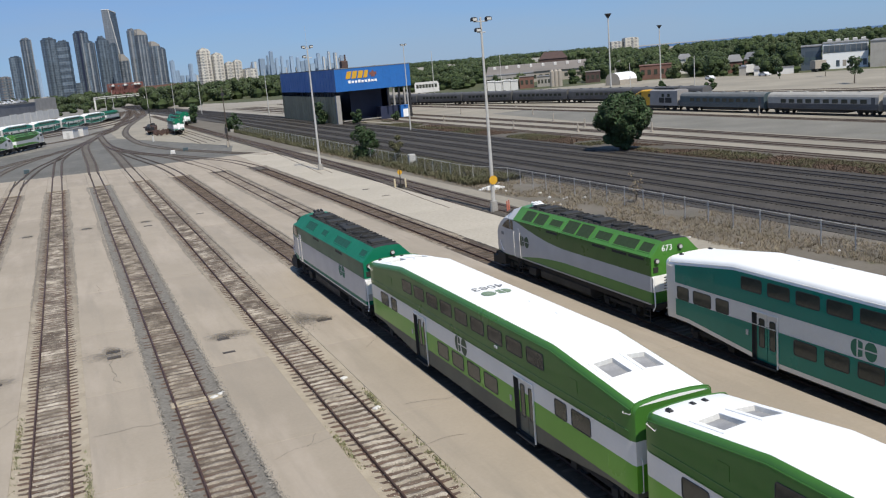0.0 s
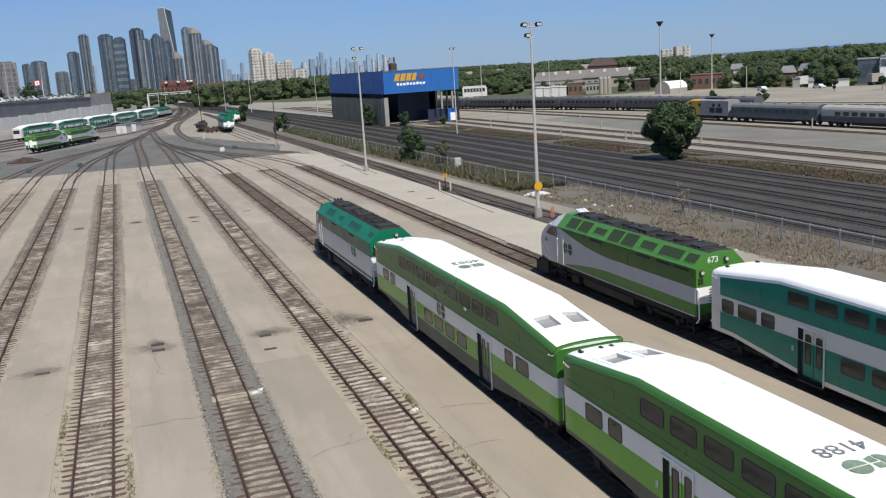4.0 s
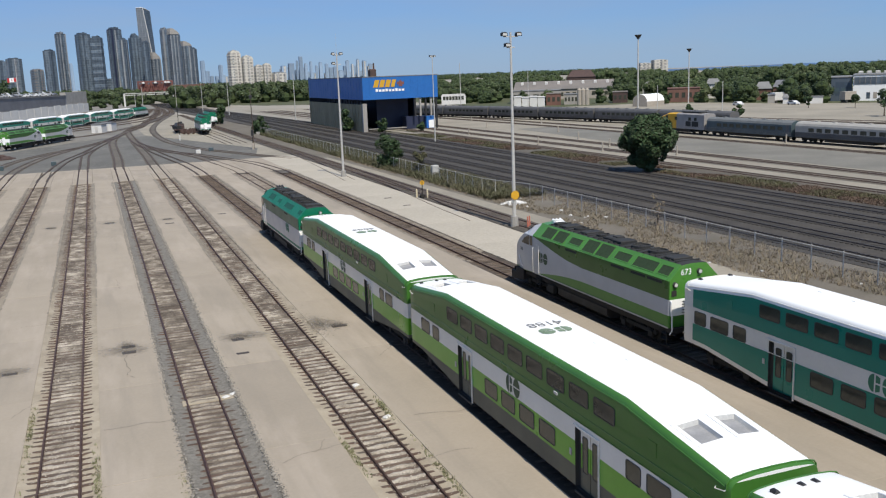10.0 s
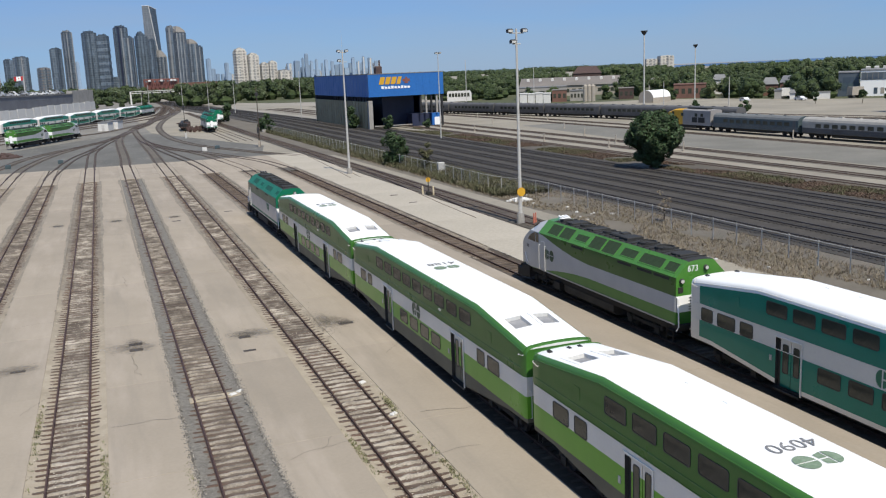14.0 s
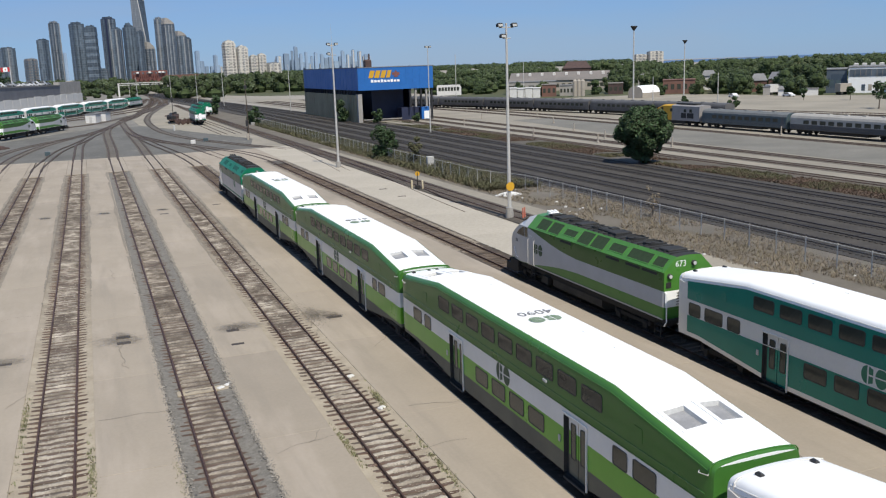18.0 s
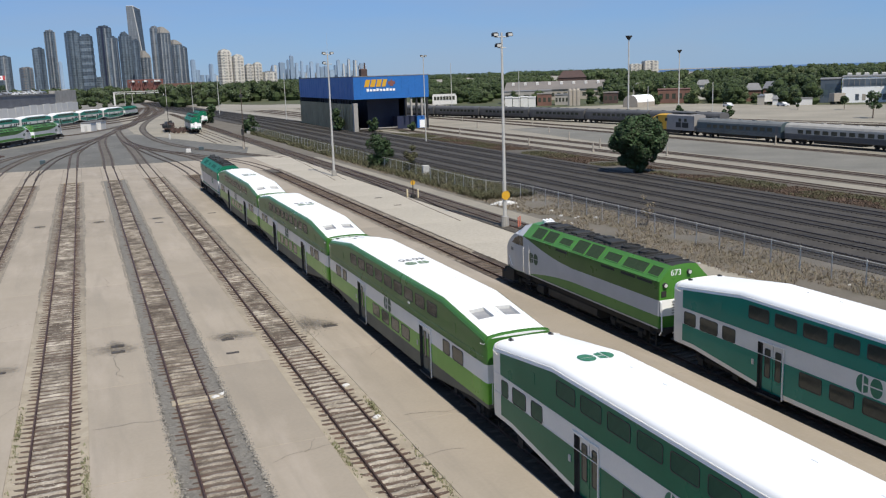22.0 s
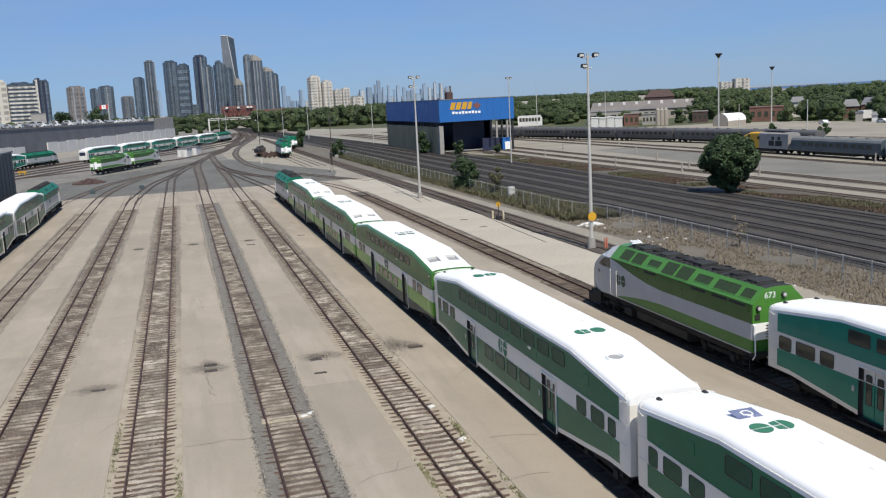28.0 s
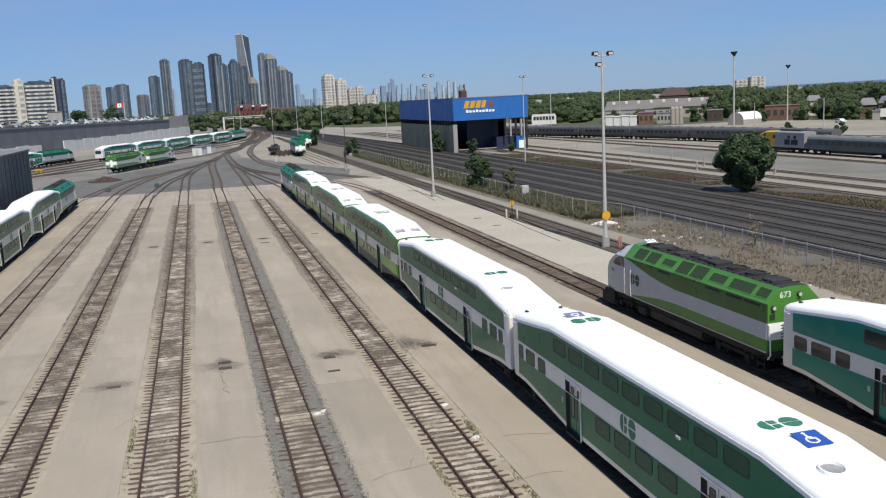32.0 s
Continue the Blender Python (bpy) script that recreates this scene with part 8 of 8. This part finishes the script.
def house(x, y, w, d, h, wall_m, label):
    t = thing("house", label, "house", "houses behind the next yard", at=pose(x, y, -0.3))
    b = MB()
    b.box(-w / 2, w / 2, -d / 2, d / 2, 0, h)
    part("wall", b, wall_m, t)
    b = MB()
    e = 0.4
    b.poly([(-w / 2 - e, -d / 2 - e, h), (w / 2 + e, -d / 2 - e, h), (w / 2 + e, 0, h + d * 0.4), (-w / 2 - e, 0, h + d * 0.4)])
    b.poly([(w / 2 + e, d / 2 + e, h), (-w / 2 - e, d / 2 + e, h), (-w / 2 - e, 0, h + d * 0.4), (w / 2 + e, 0, h + d * 0.4)])
    b.poly([(-w / 2, -d / 2, h), (-w / 2, d / 2, h), (-w / 2, 0, h + d * 0.38)])
    b.poly([(w / 2, -d / 2, h), (w / 2, d / 2, h), (w / 2, 0, h + d * 0.38)])
    part("roof", b, GREYROOF, t)
    for k in range(3):
        for z in (1.5, 4.2):
            if z + 0.8 < h:
                b = MB()
                xc = -w / 2 + w * (k + 0.5) / 3
                b.box(xc - 0.55, xc + 0.55, -d / 2 - 0.05, -d / 2, z, z + 1.3)
                part("window", b, GLASS, t)
    b = MB()
    b.box(w * 0.2, w * 0.2 + 0.8, -0.4, 0.4, h, h + d * 0.4 + 1.2)
    part("chimney", b, BRICK, t)


rr = random.Random(61)
def facing(name, label, az0, az1, dist, z1, depth, wall_m, roof_m=GREYROOF, wins=0, pitched=False):
    """A low building square to the bearing from the yard, with windows along its front."""
    x0, y0 = at_az(az0, dist)
    x1, y1 = at_az(az1, dist)
    w = math.hypot(x1 - x0, y1 - y0)
    t = thing(name, label, "building", "buildings behind the next yard", at=pose(x0, y0, -0.3, 0, 0, math.degrees(math.atan2(y1 - y0, x1 - x0))))
    b = MB()
    b.box(0, w, 0, depth, 0, z1)
    part("wall", b, wall_m, t)
    b = MB()
    if pitched:
        b.poly([(-0.3, -0.4, z1), (w + 0.3, -0.4, z1), (w * 0.82, depth / 2, z1 + depth * 0.3), (w * 0.18, depth / 2, z1 + depth * 0.3)])
        b.poly([(w + 0.3, depth, z1), (-0.3, depth, z1), (w * 0.18, depth / 2, z1 + depth * 0.3), (w * 0.82, depth / 2, z1 + depth * 0.3)])
        b.poly([(-0.3, depth, z1), (-0.3, -0.4, z1), (w * 0.18, depth / 2, z1 + depth * 0.3)])
        b.poly([(w + 0.3, -0.4, z1), (w + 0.3, depth, z1), (w * 0.82, depth / 2, z1 + depth * 0.3)])
    else:
        b.box(-0.2, w + 0.2, -0.2, depth + 0.2, z1, z1 + 0.3)
    part("roof", b, roof_m, t)
    for k in range(wins):
        b = MB()
        xc = w * (k + 0.5) / wins
        b.box(xc - w / wins * 0.28, xc + w / wins * 0.28, -0.06, 0, z1 * 0.35, z1 * 0.72)
        part("window", b, GLASS, t)
    return t


rr = random.Random(61)
wh = facing("long_warehouse", "long brown-grey warehouse under a shallow sloping roof", 25.7, 32.0, 470, 5.0, 40, TANWALL, GREYROOF, 16)
ww = math.dist(at_az(25.7, 470), at_az(32.0, 470))
b = MB()
b.poly([(-0.6, -0.6, 5.3), (ww + 0.6, -0.6, 5.3), (ww + 0.6, 26, 9.2), (-0.6, 26, 9.2)]).poly([(-0.6, 26, 9.2), (ww + 0.6, 26, 9.2), (ww + 0.6, 40, 5.3), (-0.6, 40, 5.3)])
b.poly([(-0.6, -0.6, 5.3), (-0.6, 26, 9.2), (-0.6, 40, 5.3)]).poly([(ww + 0.6, -0.6, 5.3), (ww + 0.6, 40, 5.3), (ww + 0.6, 26, 9.2)])
part("sloping_roof", b, TANROOF, wh, "weathered brown-grey sloping roof")
for k in range(8):
    b = MB()
    xx = 3.5 + k * (ww - 7) / 7
    b.cbox(xx - 0.7, xx + 0.7, 15, 17, 7.6, 9.0, 0.2)
    part("roof_light", b, PALEWALL, wh, "white roof light")
facing("gabled_hall", "rust-brown hall with a hipped roof behind the warehouse", 29.0, 30.75, 560, 10.2, 14, RUST, RUST, 4, True)
facing("low_workshop", "dark red brick workshop behind the coaches", 27.7, 28.6, 392, 5.0, 10, BRICK, TANROOF, 3)
facing("low_workshop", "grey workshop behind the coaches", 28.8, 29.65, 396, 4.4, 10, CONC_GREY, GREYROOF, 4)
facing("low_workshop", "low dark brick workshop beside the arched shed", 31.8, 32.7, 398, 4.6, 12, RUST, TANROOF, 3)
for k in range(4):
    az = 25.68 + k * 0.49
    bt = facing("box_trailer", "white box trailer parked behind the dark coaches", az, az + 0.45, 384, 4.2 - 0.25 * (k % 2), 8, PALEWALL, PALEWALL, 0)
facing("low_workshop", "dull brick workshop with a flat roof", 35.1, 37.0, 385, 5.6, 12, BRICK, BRICK, 5)
facing("low_workshop", "grey workshop behind the next yard", 25.5, 28.6, 430, 5.6, 14, CONC_GREY, GREYROOF, 5)
facing("house", "white house half hidden by trees", 37.35, 38.2, 420, 6.3, 8, PALEWALL, GREYROOF, 3, True)
facing("house", "dark brick house half hidden by trees", 40.2, 41.1, 385, 4.6, 9, BRICK, GREYROOF, 3, True)
facing("house", "dark brick house half hidden by trees", 41.2, 42.1, 390, 5.0, 9, BRICK, SLATE, 3, True)
facing("garage", "small white garage at the edge of the lot", 43.05, 43.95, 342, 2.5, 6, PALEWALL, GREYROOF, 0)
facing("garage", "small grey shed at the edge of the lot", 40.9, 41.3, 350, 3.2, 5, CONC_GREY, GREYROOF, 0)
facing("garage", "small white shed at the edge of the lot", 41.75, 42.05, 345, 2.4, 4, PALEWALL, GREYROOF, 0, True)
for az in (33.6, 34.4):
    w = rr.uniform(1.0, 1.6)
    facing("house", "low town house among trees", az, az + w, rr.uniform(440, 470), rr.uniform(4.5, 5.5), 8, rr.choice((BRICK, CONC_GREY)), GREYROOF, 3, True)
facing("stair_tower", "blank grey stair tower on the raised lot", -8.1, -7.3, 452, 18.0, 8, CONC_GREY)
silv = thing("storage_silos", "row of dull tan storage silos behind the dark coaches", "silo")
for k in range(3):
    b = MB()
    x, y = at_az(29.75 + 0.24 * k, 385)
    b.tube((x, y, -0.3), (x, y, 6.2), 0.95, 0.95, 14).tube((x, y, 6.2), (x, y, 6.9), 0.95, 0.3, 14)
    part("silo", b, TANWALL, silv)
ar = thing("arched_shed", "white fabric-roofed arched shed", "shed", at=pose(193.5, 293, -0.3, 0, 0, -72))
b = MB()
n = 14
arc = [(3.4 * math.cos(math.pi * i / n), 2.1 + 2.7 * math.sin(math.pi * i / n)) for i in range(n + 1)]
b.loft([[(x, y, z) for x, z in arc] for y in (0, 10.5)], lambda i, j: 0)
part("roof", b, WHITE, ar, "taut white fabric roof", smooth=True)
b = MB()
b.box(-3.4, -3.2, 0, 10.5, 0, 2.1).box(3.2, 3.4, 0, 10.5, 0, 2.1)
for y in (0, 10.5):
    b.poly([(-3.4, y, 0), (3.4, y, 0)] + [(x, y, z) for x, z in arc])
part("wall", b, TANWALL, ar)


def wing(az0, az1, dist, h, depth, wall_m, name, label):
    """A hall that faces the yard between two bearings."""
    x0, y0 = at_az(az0, dist)
    x1, y1 = at_az(az1, dist)
    t = thing(name, label, "building", at=pose(x0, y0, 0, 0, 0, math.degrees(math.atan2(y1 - y0, x1 - x0))))
    w = math.hypot(x1 - x0, y1 - y0)
    b = MB()
    b.box(0, w, 0, depth, -0.3, h)
    part("wall", b, wall_m, t)
    b = MB()
    b.box(-0.2, w + 0.2, -0.2, depth + 0.2, h, h + 0.3)
    part("roof", b, GREYROOF, t)
    return t, w


wb, w = wing(45.5, 47.9, 358, 8.8, 30, WHITE, "white_factory", "white factory with a dark glazed upper storey")
b = MB()
b.box(0.4, w - 0.4, -0.1, 0, 5.6, 8.2)
part("glazed_band", b, GLASS_DARK, wb)
for k in range(9):
    b = MB()
    b.box(0.4 + k * (w - 0.8) / 8 - 0.12, 0.4 + k * (w - 0.8) / 8 + 0.12, -0.22, -0.1, 5.6, 8.2)
    part("mullion", b, GREYROOF, wb)
for k in range(5):
    b = MB()
    b.box(4.5 + k * 2.2, 5.7 + k * 2.2, -0.06, 0, 0.6, 2.8)
    part("loading_door", b, TANWALL if k % 2 else GLASS_DARK, wb)
for k in range(5):
    b = MB()
    b.cbox(1.5 + k * 2.8, 3.1 + k * 2.8, 3, 6, 9.5, 10.3, 0.2)
    part("roof_unit", b, GALV, wb)
sw_, w = wing(44.35, 45.45, 360, 8.2, 25, GLASS_DARK, "office_wing", "dark slate office wing beside the white factory")
for k in range(3):
    b = MB()
    b.box(1 + k * 2.3, 2.6 + k * 2.3, -0.06, 0, 2.5, 4.5)
    part("window", b, BLUEGREY, sw_)
wing(48.0, 53.0, 352, 8.6, 40, STEELCAR, "silver_factory", "large silver-grey clad factory hall")
for k, (x, y, w) in enumerate(((231, 263, 6), (242, 241, 5))):
    t = thing("box_trailer", "white box trailer parked on the bare lot", "trailer", "parked trailers", at=pose(x, y, -0.08))
    b = MB()
    b.box(0, w, 0, 2.5, 1.0, 3.8)
    part("box", b, PALEWALL if k % 2 == 0 else TANWALL, t)
    for xx in (1.0, w - 1.0):
        b = MB()
        b.tube((xx, 0.1, 0.5), (xx, 2.4, 0.5), 0.5)
        part("wheel", b, RUBBER, t)


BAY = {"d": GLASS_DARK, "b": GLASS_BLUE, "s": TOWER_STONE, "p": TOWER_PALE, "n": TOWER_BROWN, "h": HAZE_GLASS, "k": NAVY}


def tower(name, label, az0, az1, el, dist, bays, group="", cap="flat", turn=25, decks=0, deck_m=GLASS_BLUE, base=-5.0, step=0.0):
    """A far tower between two bearings, up to an elevation: upright bays of differing depth round a core."""
    rr = random.Random(int(az0 * 100) + int(dist))
    x0, y0 = at_az(az0, dist)
    x1, y1 = at_az(az1, dist)
    w = math.hypot(x1 - x0, y1 - y0)
    h = EYE[2] + dist * math.tan(radians(el))
    c_, s_ = math.cos(radians(turn)), math.sin(radians(abs(turn)))
    wd = w * 0.97 / (c_ + 0.75 * s_)
    dp = wd * 0.75
    t = thing(name, label, "tower block", group, at=pose((x0 + x1) / 2, (y0 + y1) / 2, 0, 0, 0, -(az0 + az1) / 2 + turn))
    top = h * (0.93 if cap == "crown" else (0.9 if el > 2 else 0.82) if cap == "slant" else 0.975)
    b = MB()
    b.box(-wd / 2 + 1, wd / 2 - 1, -dp / 2 + 1, dp / 2 - 1, base, top)
    part("core", b, BAY[bays[0]], t)
    n = len(bays)
    for k, ch in enumerate(bays):
        b = MB()
        a0, a1 = -wd / 2 + wd * k / n, -wd / 2 + wd * (k + 1) / n - 0.25
        o = rr.uniform(0.0, 0.9)
        tz = top - step * h * abs(k - (n - 1) / 2) / n - rr.uniform(0, 0.012) * h
        b.box(a0, a1, -dp / 2 - o, dp / 2 + o, base, tz)
        part("bay", b, BAY[ch], t)
    for k, ch in enumerate(bays[::-1][:max(2, n - 1)]):
        m = max(2, n - 1)
        b = MB()
        a0, a1 = -dp / 2 + dp * k / m, -dp / 2 + dp * (k + 1) / m - 0.25
        o = rr.uniform(0.1, 0.8)
        b.box(-wd / 2 - o, wd / 2 + o, a0, a1, base, top - rr.uniform(0.004, 0.02) * h)
        part("bay", b, BAY[ch], t)
    if decks:
        b = MB()
        for k in range(1, decks):
            z = top * k / decks
            b.box(-wd / 2 - 0.95, wd / 2 + 0.95, -dp / 2 - 0.95, dp / 2 + 0.95, z - top / decks * 0.26, z + top / decks * 0.2)
        tagged(part("balcony_grid", b, deck_m, t), kind="stuff")
    b = MB()
    if cap == "slant":
        for q in (((-wd / 2, -dp / 2, top), (wd / 2, -dp / 2, top), (wd / 2, dp / 2, top), (-wd / 2, dp / 2, h)),):
            b.poly(q)
        lo, hi = top + 0.2, h
        ring = [(-wd / 2, lo), (wd / 2, lo), (wd * 0.36, lo + (hi - lo) * 0.35), (-wd * 0.1, hi * 0.99), (-wd * 0.42, hi)]
        for y in (-dp / 2, dp / 2):
            b.poly([(x, y, z) for x, z in ring])
        b.loft([[(x, y, z) for x, z in ring + ring[:1]] for y in (-dp / 2, dp / 2)], lambda i, j: 0)
    elif cap == "crown":
        b.box(-wd * 0.42, wd * 0.42, -dp * 0.42, dp * 0.42, top, top + (h - top) * 0.45).box(-wd * 0.26, wd * 0.26, -dp * 0.26, dp * 0.26, top, top + (h - top) * 0.75)
        b.tube((0, 0, top), (0, 0, h), wd * 0.2, wd * 0.12, 10)
    else:
        b.box(-wd * 0.36, wd * 0.3, -dp * 0.36, dp * 0.36, top, h).box(wd * 0.05, wd * 0.2, -2, 2, top, h * 1.012)
    part("roof", b, CONC_GREY if cap == "slant" else BAY[bays[-1]], t)
    return t


CITY = "lakeside tower cluster"
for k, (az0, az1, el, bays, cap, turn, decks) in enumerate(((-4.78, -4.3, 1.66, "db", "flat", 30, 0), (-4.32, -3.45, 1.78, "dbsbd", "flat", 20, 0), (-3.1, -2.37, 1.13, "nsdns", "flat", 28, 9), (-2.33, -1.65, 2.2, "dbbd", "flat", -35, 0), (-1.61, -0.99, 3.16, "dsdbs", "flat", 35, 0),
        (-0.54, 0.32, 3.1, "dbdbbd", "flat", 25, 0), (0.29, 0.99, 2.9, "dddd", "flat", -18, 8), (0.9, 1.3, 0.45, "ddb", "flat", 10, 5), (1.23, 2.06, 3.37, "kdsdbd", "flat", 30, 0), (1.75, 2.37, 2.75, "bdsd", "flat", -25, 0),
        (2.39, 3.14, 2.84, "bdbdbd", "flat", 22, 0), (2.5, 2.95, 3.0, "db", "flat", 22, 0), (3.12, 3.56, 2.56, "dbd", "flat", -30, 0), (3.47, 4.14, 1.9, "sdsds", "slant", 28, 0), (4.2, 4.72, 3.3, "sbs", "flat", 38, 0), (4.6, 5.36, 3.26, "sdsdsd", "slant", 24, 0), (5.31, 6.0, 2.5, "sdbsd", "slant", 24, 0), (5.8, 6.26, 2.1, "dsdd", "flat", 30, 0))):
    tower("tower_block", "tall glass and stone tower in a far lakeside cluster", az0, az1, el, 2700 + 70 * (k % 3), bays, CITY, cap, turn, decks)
# the tallest one: its broad grey front narrows upwards along a slanting ridge, beside a dark glass flank
tt = thing("tallest_tower", "tallest tower with a slanting ridge between grey front and dark flank", "tower block", CITY, at=pose(*at_az(3.49, 2950), 0, 0, 0, -3.1))
hz = EYE[2] + 2950 * math.tan(radians(4.45))
lo = [(-25, -14, -5), (22, -18, -5), (25, 4, -5), (25, 16, -5), (-25, 16, -5)]
up = [(-25.5, -12, hz), (-6, -15, hz - 1), (14.5, 4, hz - 9), (14.5, 14, hz - 9), (-25.5, 14, hz - 2)]
for name_, k, mt in (("front", 0, TOWER_RIDGE), ("flank", 1, GLASS_DARK), ("flank", 2, GLASS_DARK), ("back", 3, GLASS_DARK), ("side", 4, GLASS_BLUE)):
    b = MB()
    n = (k + 1) % 5
    b.poly([lo[k], lo[n], up[n], up[k]])
    part(name_, b, mt, tt)
b = MB()
b.poly(up)
part("roof", b, GREYROOF, tt)
b = MB()
b.pipe([(22, -18.3, -5), (-6, -15.3, hz)], 1.1, 6)
b.pipe([(-25.5, -12, hz), (-6, -15.3, hz), (14.5, 4, hz - 9)], 0.9, 6)
part("ridge", b, PALEWALL, tt, "pale ridge between front and flank")
for az0, az1, el, bays in ((8.0, 8.82, 1.9, "psppnp"), (8.82, 9.53, 1.57, "ppspp"), (9.56, 10.1, 0.98, "psp"), (10.05, 10.6, 1.06, "pspp"), (10.55, 11.5, 0.5, "pspps")):
    tower("tower_block", "cream-coloured apartment tower beyond the trees", az0, az1, el, 1900, bays, "cream towers", "crown", 24, 14, TOWER_PALE, step=0.10)
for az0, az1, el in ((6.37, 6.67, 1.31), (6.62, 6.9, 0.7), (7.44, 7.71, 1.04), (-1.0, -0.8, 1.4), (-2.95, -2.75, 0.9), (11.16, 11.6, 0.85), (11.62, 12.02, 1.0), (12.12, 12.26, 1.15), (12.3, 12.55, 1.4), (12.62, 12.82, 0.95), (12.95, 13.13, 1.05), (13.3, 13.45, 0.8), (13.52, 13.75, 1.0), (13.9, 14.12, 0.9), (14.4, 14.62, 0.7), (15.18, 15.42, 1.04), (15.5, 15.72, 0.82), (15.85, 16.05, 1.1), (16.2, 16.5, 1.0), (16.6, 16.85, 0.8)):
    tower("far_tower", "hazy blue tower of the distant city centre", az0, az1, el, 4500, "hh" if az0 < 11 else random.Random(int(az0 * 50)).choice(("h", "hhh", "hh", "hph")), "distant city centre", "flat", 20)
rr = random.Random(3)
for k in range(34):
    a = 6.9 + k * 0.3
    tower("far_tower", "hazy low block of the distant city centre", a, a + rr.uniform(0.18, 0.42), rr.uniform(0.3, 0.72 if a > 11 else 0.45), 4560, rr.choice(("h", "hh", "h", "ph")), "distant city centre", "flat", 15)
for az0, az1, el, bays in ((-6.06, -5.04, 1.83, "nsnnsn"), (-7.35, -6.95, 2.25, "kbd"), (-7.76, -7.3, 2.35, "pkd")):
    tower("tower_block", "mid-rise apartment tower behind the raised lot", az0, az1, el, 1500, bays, "mid-rise blocks", "flat", 18)
for az0, az1, el in ((-10.75, -9.7, 1.98), (-9.2, -7.7, 2.15)):
    tower("apartment_slab", "pale slab block with rows of balconies", az0, az1, el, 1150, "dddd", "slab blocks", "flat", 6, 13, TOWER_PALE)
tower("apartment_slab", "pale stair tower between two slab blocks", -9.72, -9.18, 2.3, 1145, "pp", "slab blocks", "flat", 6)
tower("apartment_slab", "pale slab block on the wooded horizon", 33.3, 34.1, 0.2, 1900, "pspsp", "slab blocks", "flat", 20, 7, TOWER_PALE)
tower("apartment_slab", "pale slab block on the wooded horizon", 34.1, 35.1, 0.36, 1900, "ppspp", "slab blocks", "flat", 20, 8, TOWER_PALE)

# tan posts and a white coach-shaped van in the next yard
for x, y in ((84.6, 165), (86.5, 143), (92.3, 150), (92.0, 128), (98, 172), (106, 196), (101, 228), (86, 205), (111, 262), (119.5, 176), (119.8, 133), (119.6, 231)):
    p = MB()
    p.tube((0, 0, -0.2), (0, 0, 1.5), 0.13, 0.13, 8).cbox(-0.22, 0.22, -0.22, 0.22, -0.2, 0.1, 0.04)
    tagged(part("marker_post", p, TANWALL, at=pose(x, y, 0)), "tan marker post beside the next yard's tracks", "post", "marker posts")
vn = thing("white_bus", "white bus parked behind the steel coaches", "bus", at=pose(154.8, 401.2, -0.2, 0, 0, -21.8) @ Matrix.Diagonal((0.96, 1.2, 1.72, 1)))
b = MB()
prof = [(0, 0.4), (0, 2.8), (0.4, 3.2), (11.4, 3.2), (12, 2.6), (12, 0.4)]
b.loft([[(x, y, z) for x, z in prof] for y in (-1.25, 1.25)], lambda i, j: 0)
for y in (-1.25, 1.25):
    b.poly([(x, y, z) for x, z in prof])
part("body", b, PALEWALL, vn)
for k in range(7):
    b = MB()
    b.box(0.8 + k * 1.5, 2.0 + k * 1.5, -1.27, -1.25, 1.6, 2.6)
    part("window", b, GLASS, vn)
for x in (2, 9.5):
    b = MB()
    b.tube((x, -1.2, 0.5), (x, 1.2, 0.5), 0.5, n=12)
    part("wheel", b, RUBBER, vn)



# ---- what moves ----
TRAIN = [(0, 21.55), (1, 23.73), (2, 25.59), (3, 27.4), (4, 29.28), (5, 31.3), (6, 33.47), (7, 35.8), (8, 38.28), (9, 40.92), (10, 43.7), (11, 46.63), (12, 49.69), (13, 52.89), (14, 56.2), (15, 59.6), (16, 63.08), (17, 66.61), (18, 70.17), (19, 73.73), (20, 77.29), (21, 80.83), (22, 84.38), (23, 87.91), (24, 91.46), (25, 95.01), (26, 98.58), (27, 102.14), (28, 105.7), (29, 109.22), (30, 112.72), (31, 116.24), (32, 119.8)]


def motions():
    """The departing train: each car along the straight track, and its wheelsets turning with the way gone."""
    ts = np.array([p[0] for p in TRAIN])
    ss = np.array([p[1] for p in TRAIN])
    fine = np.arange(0, 32.05, 0.1)
    way = np.interp(fine, ts, ss) - ss[0]
    for ob, axles, off, r in MOVING:
        walk(ob, [(t, pose(TRACK, s + off, 0)) for t, s in TRAIN])
        for a in axles:
            y = a.location.y
            walk(a, [(float(t), pose(0, y, r, -math.degrees(w / r), 0, 0)) for t, w in zip(fine, way)])


motions()
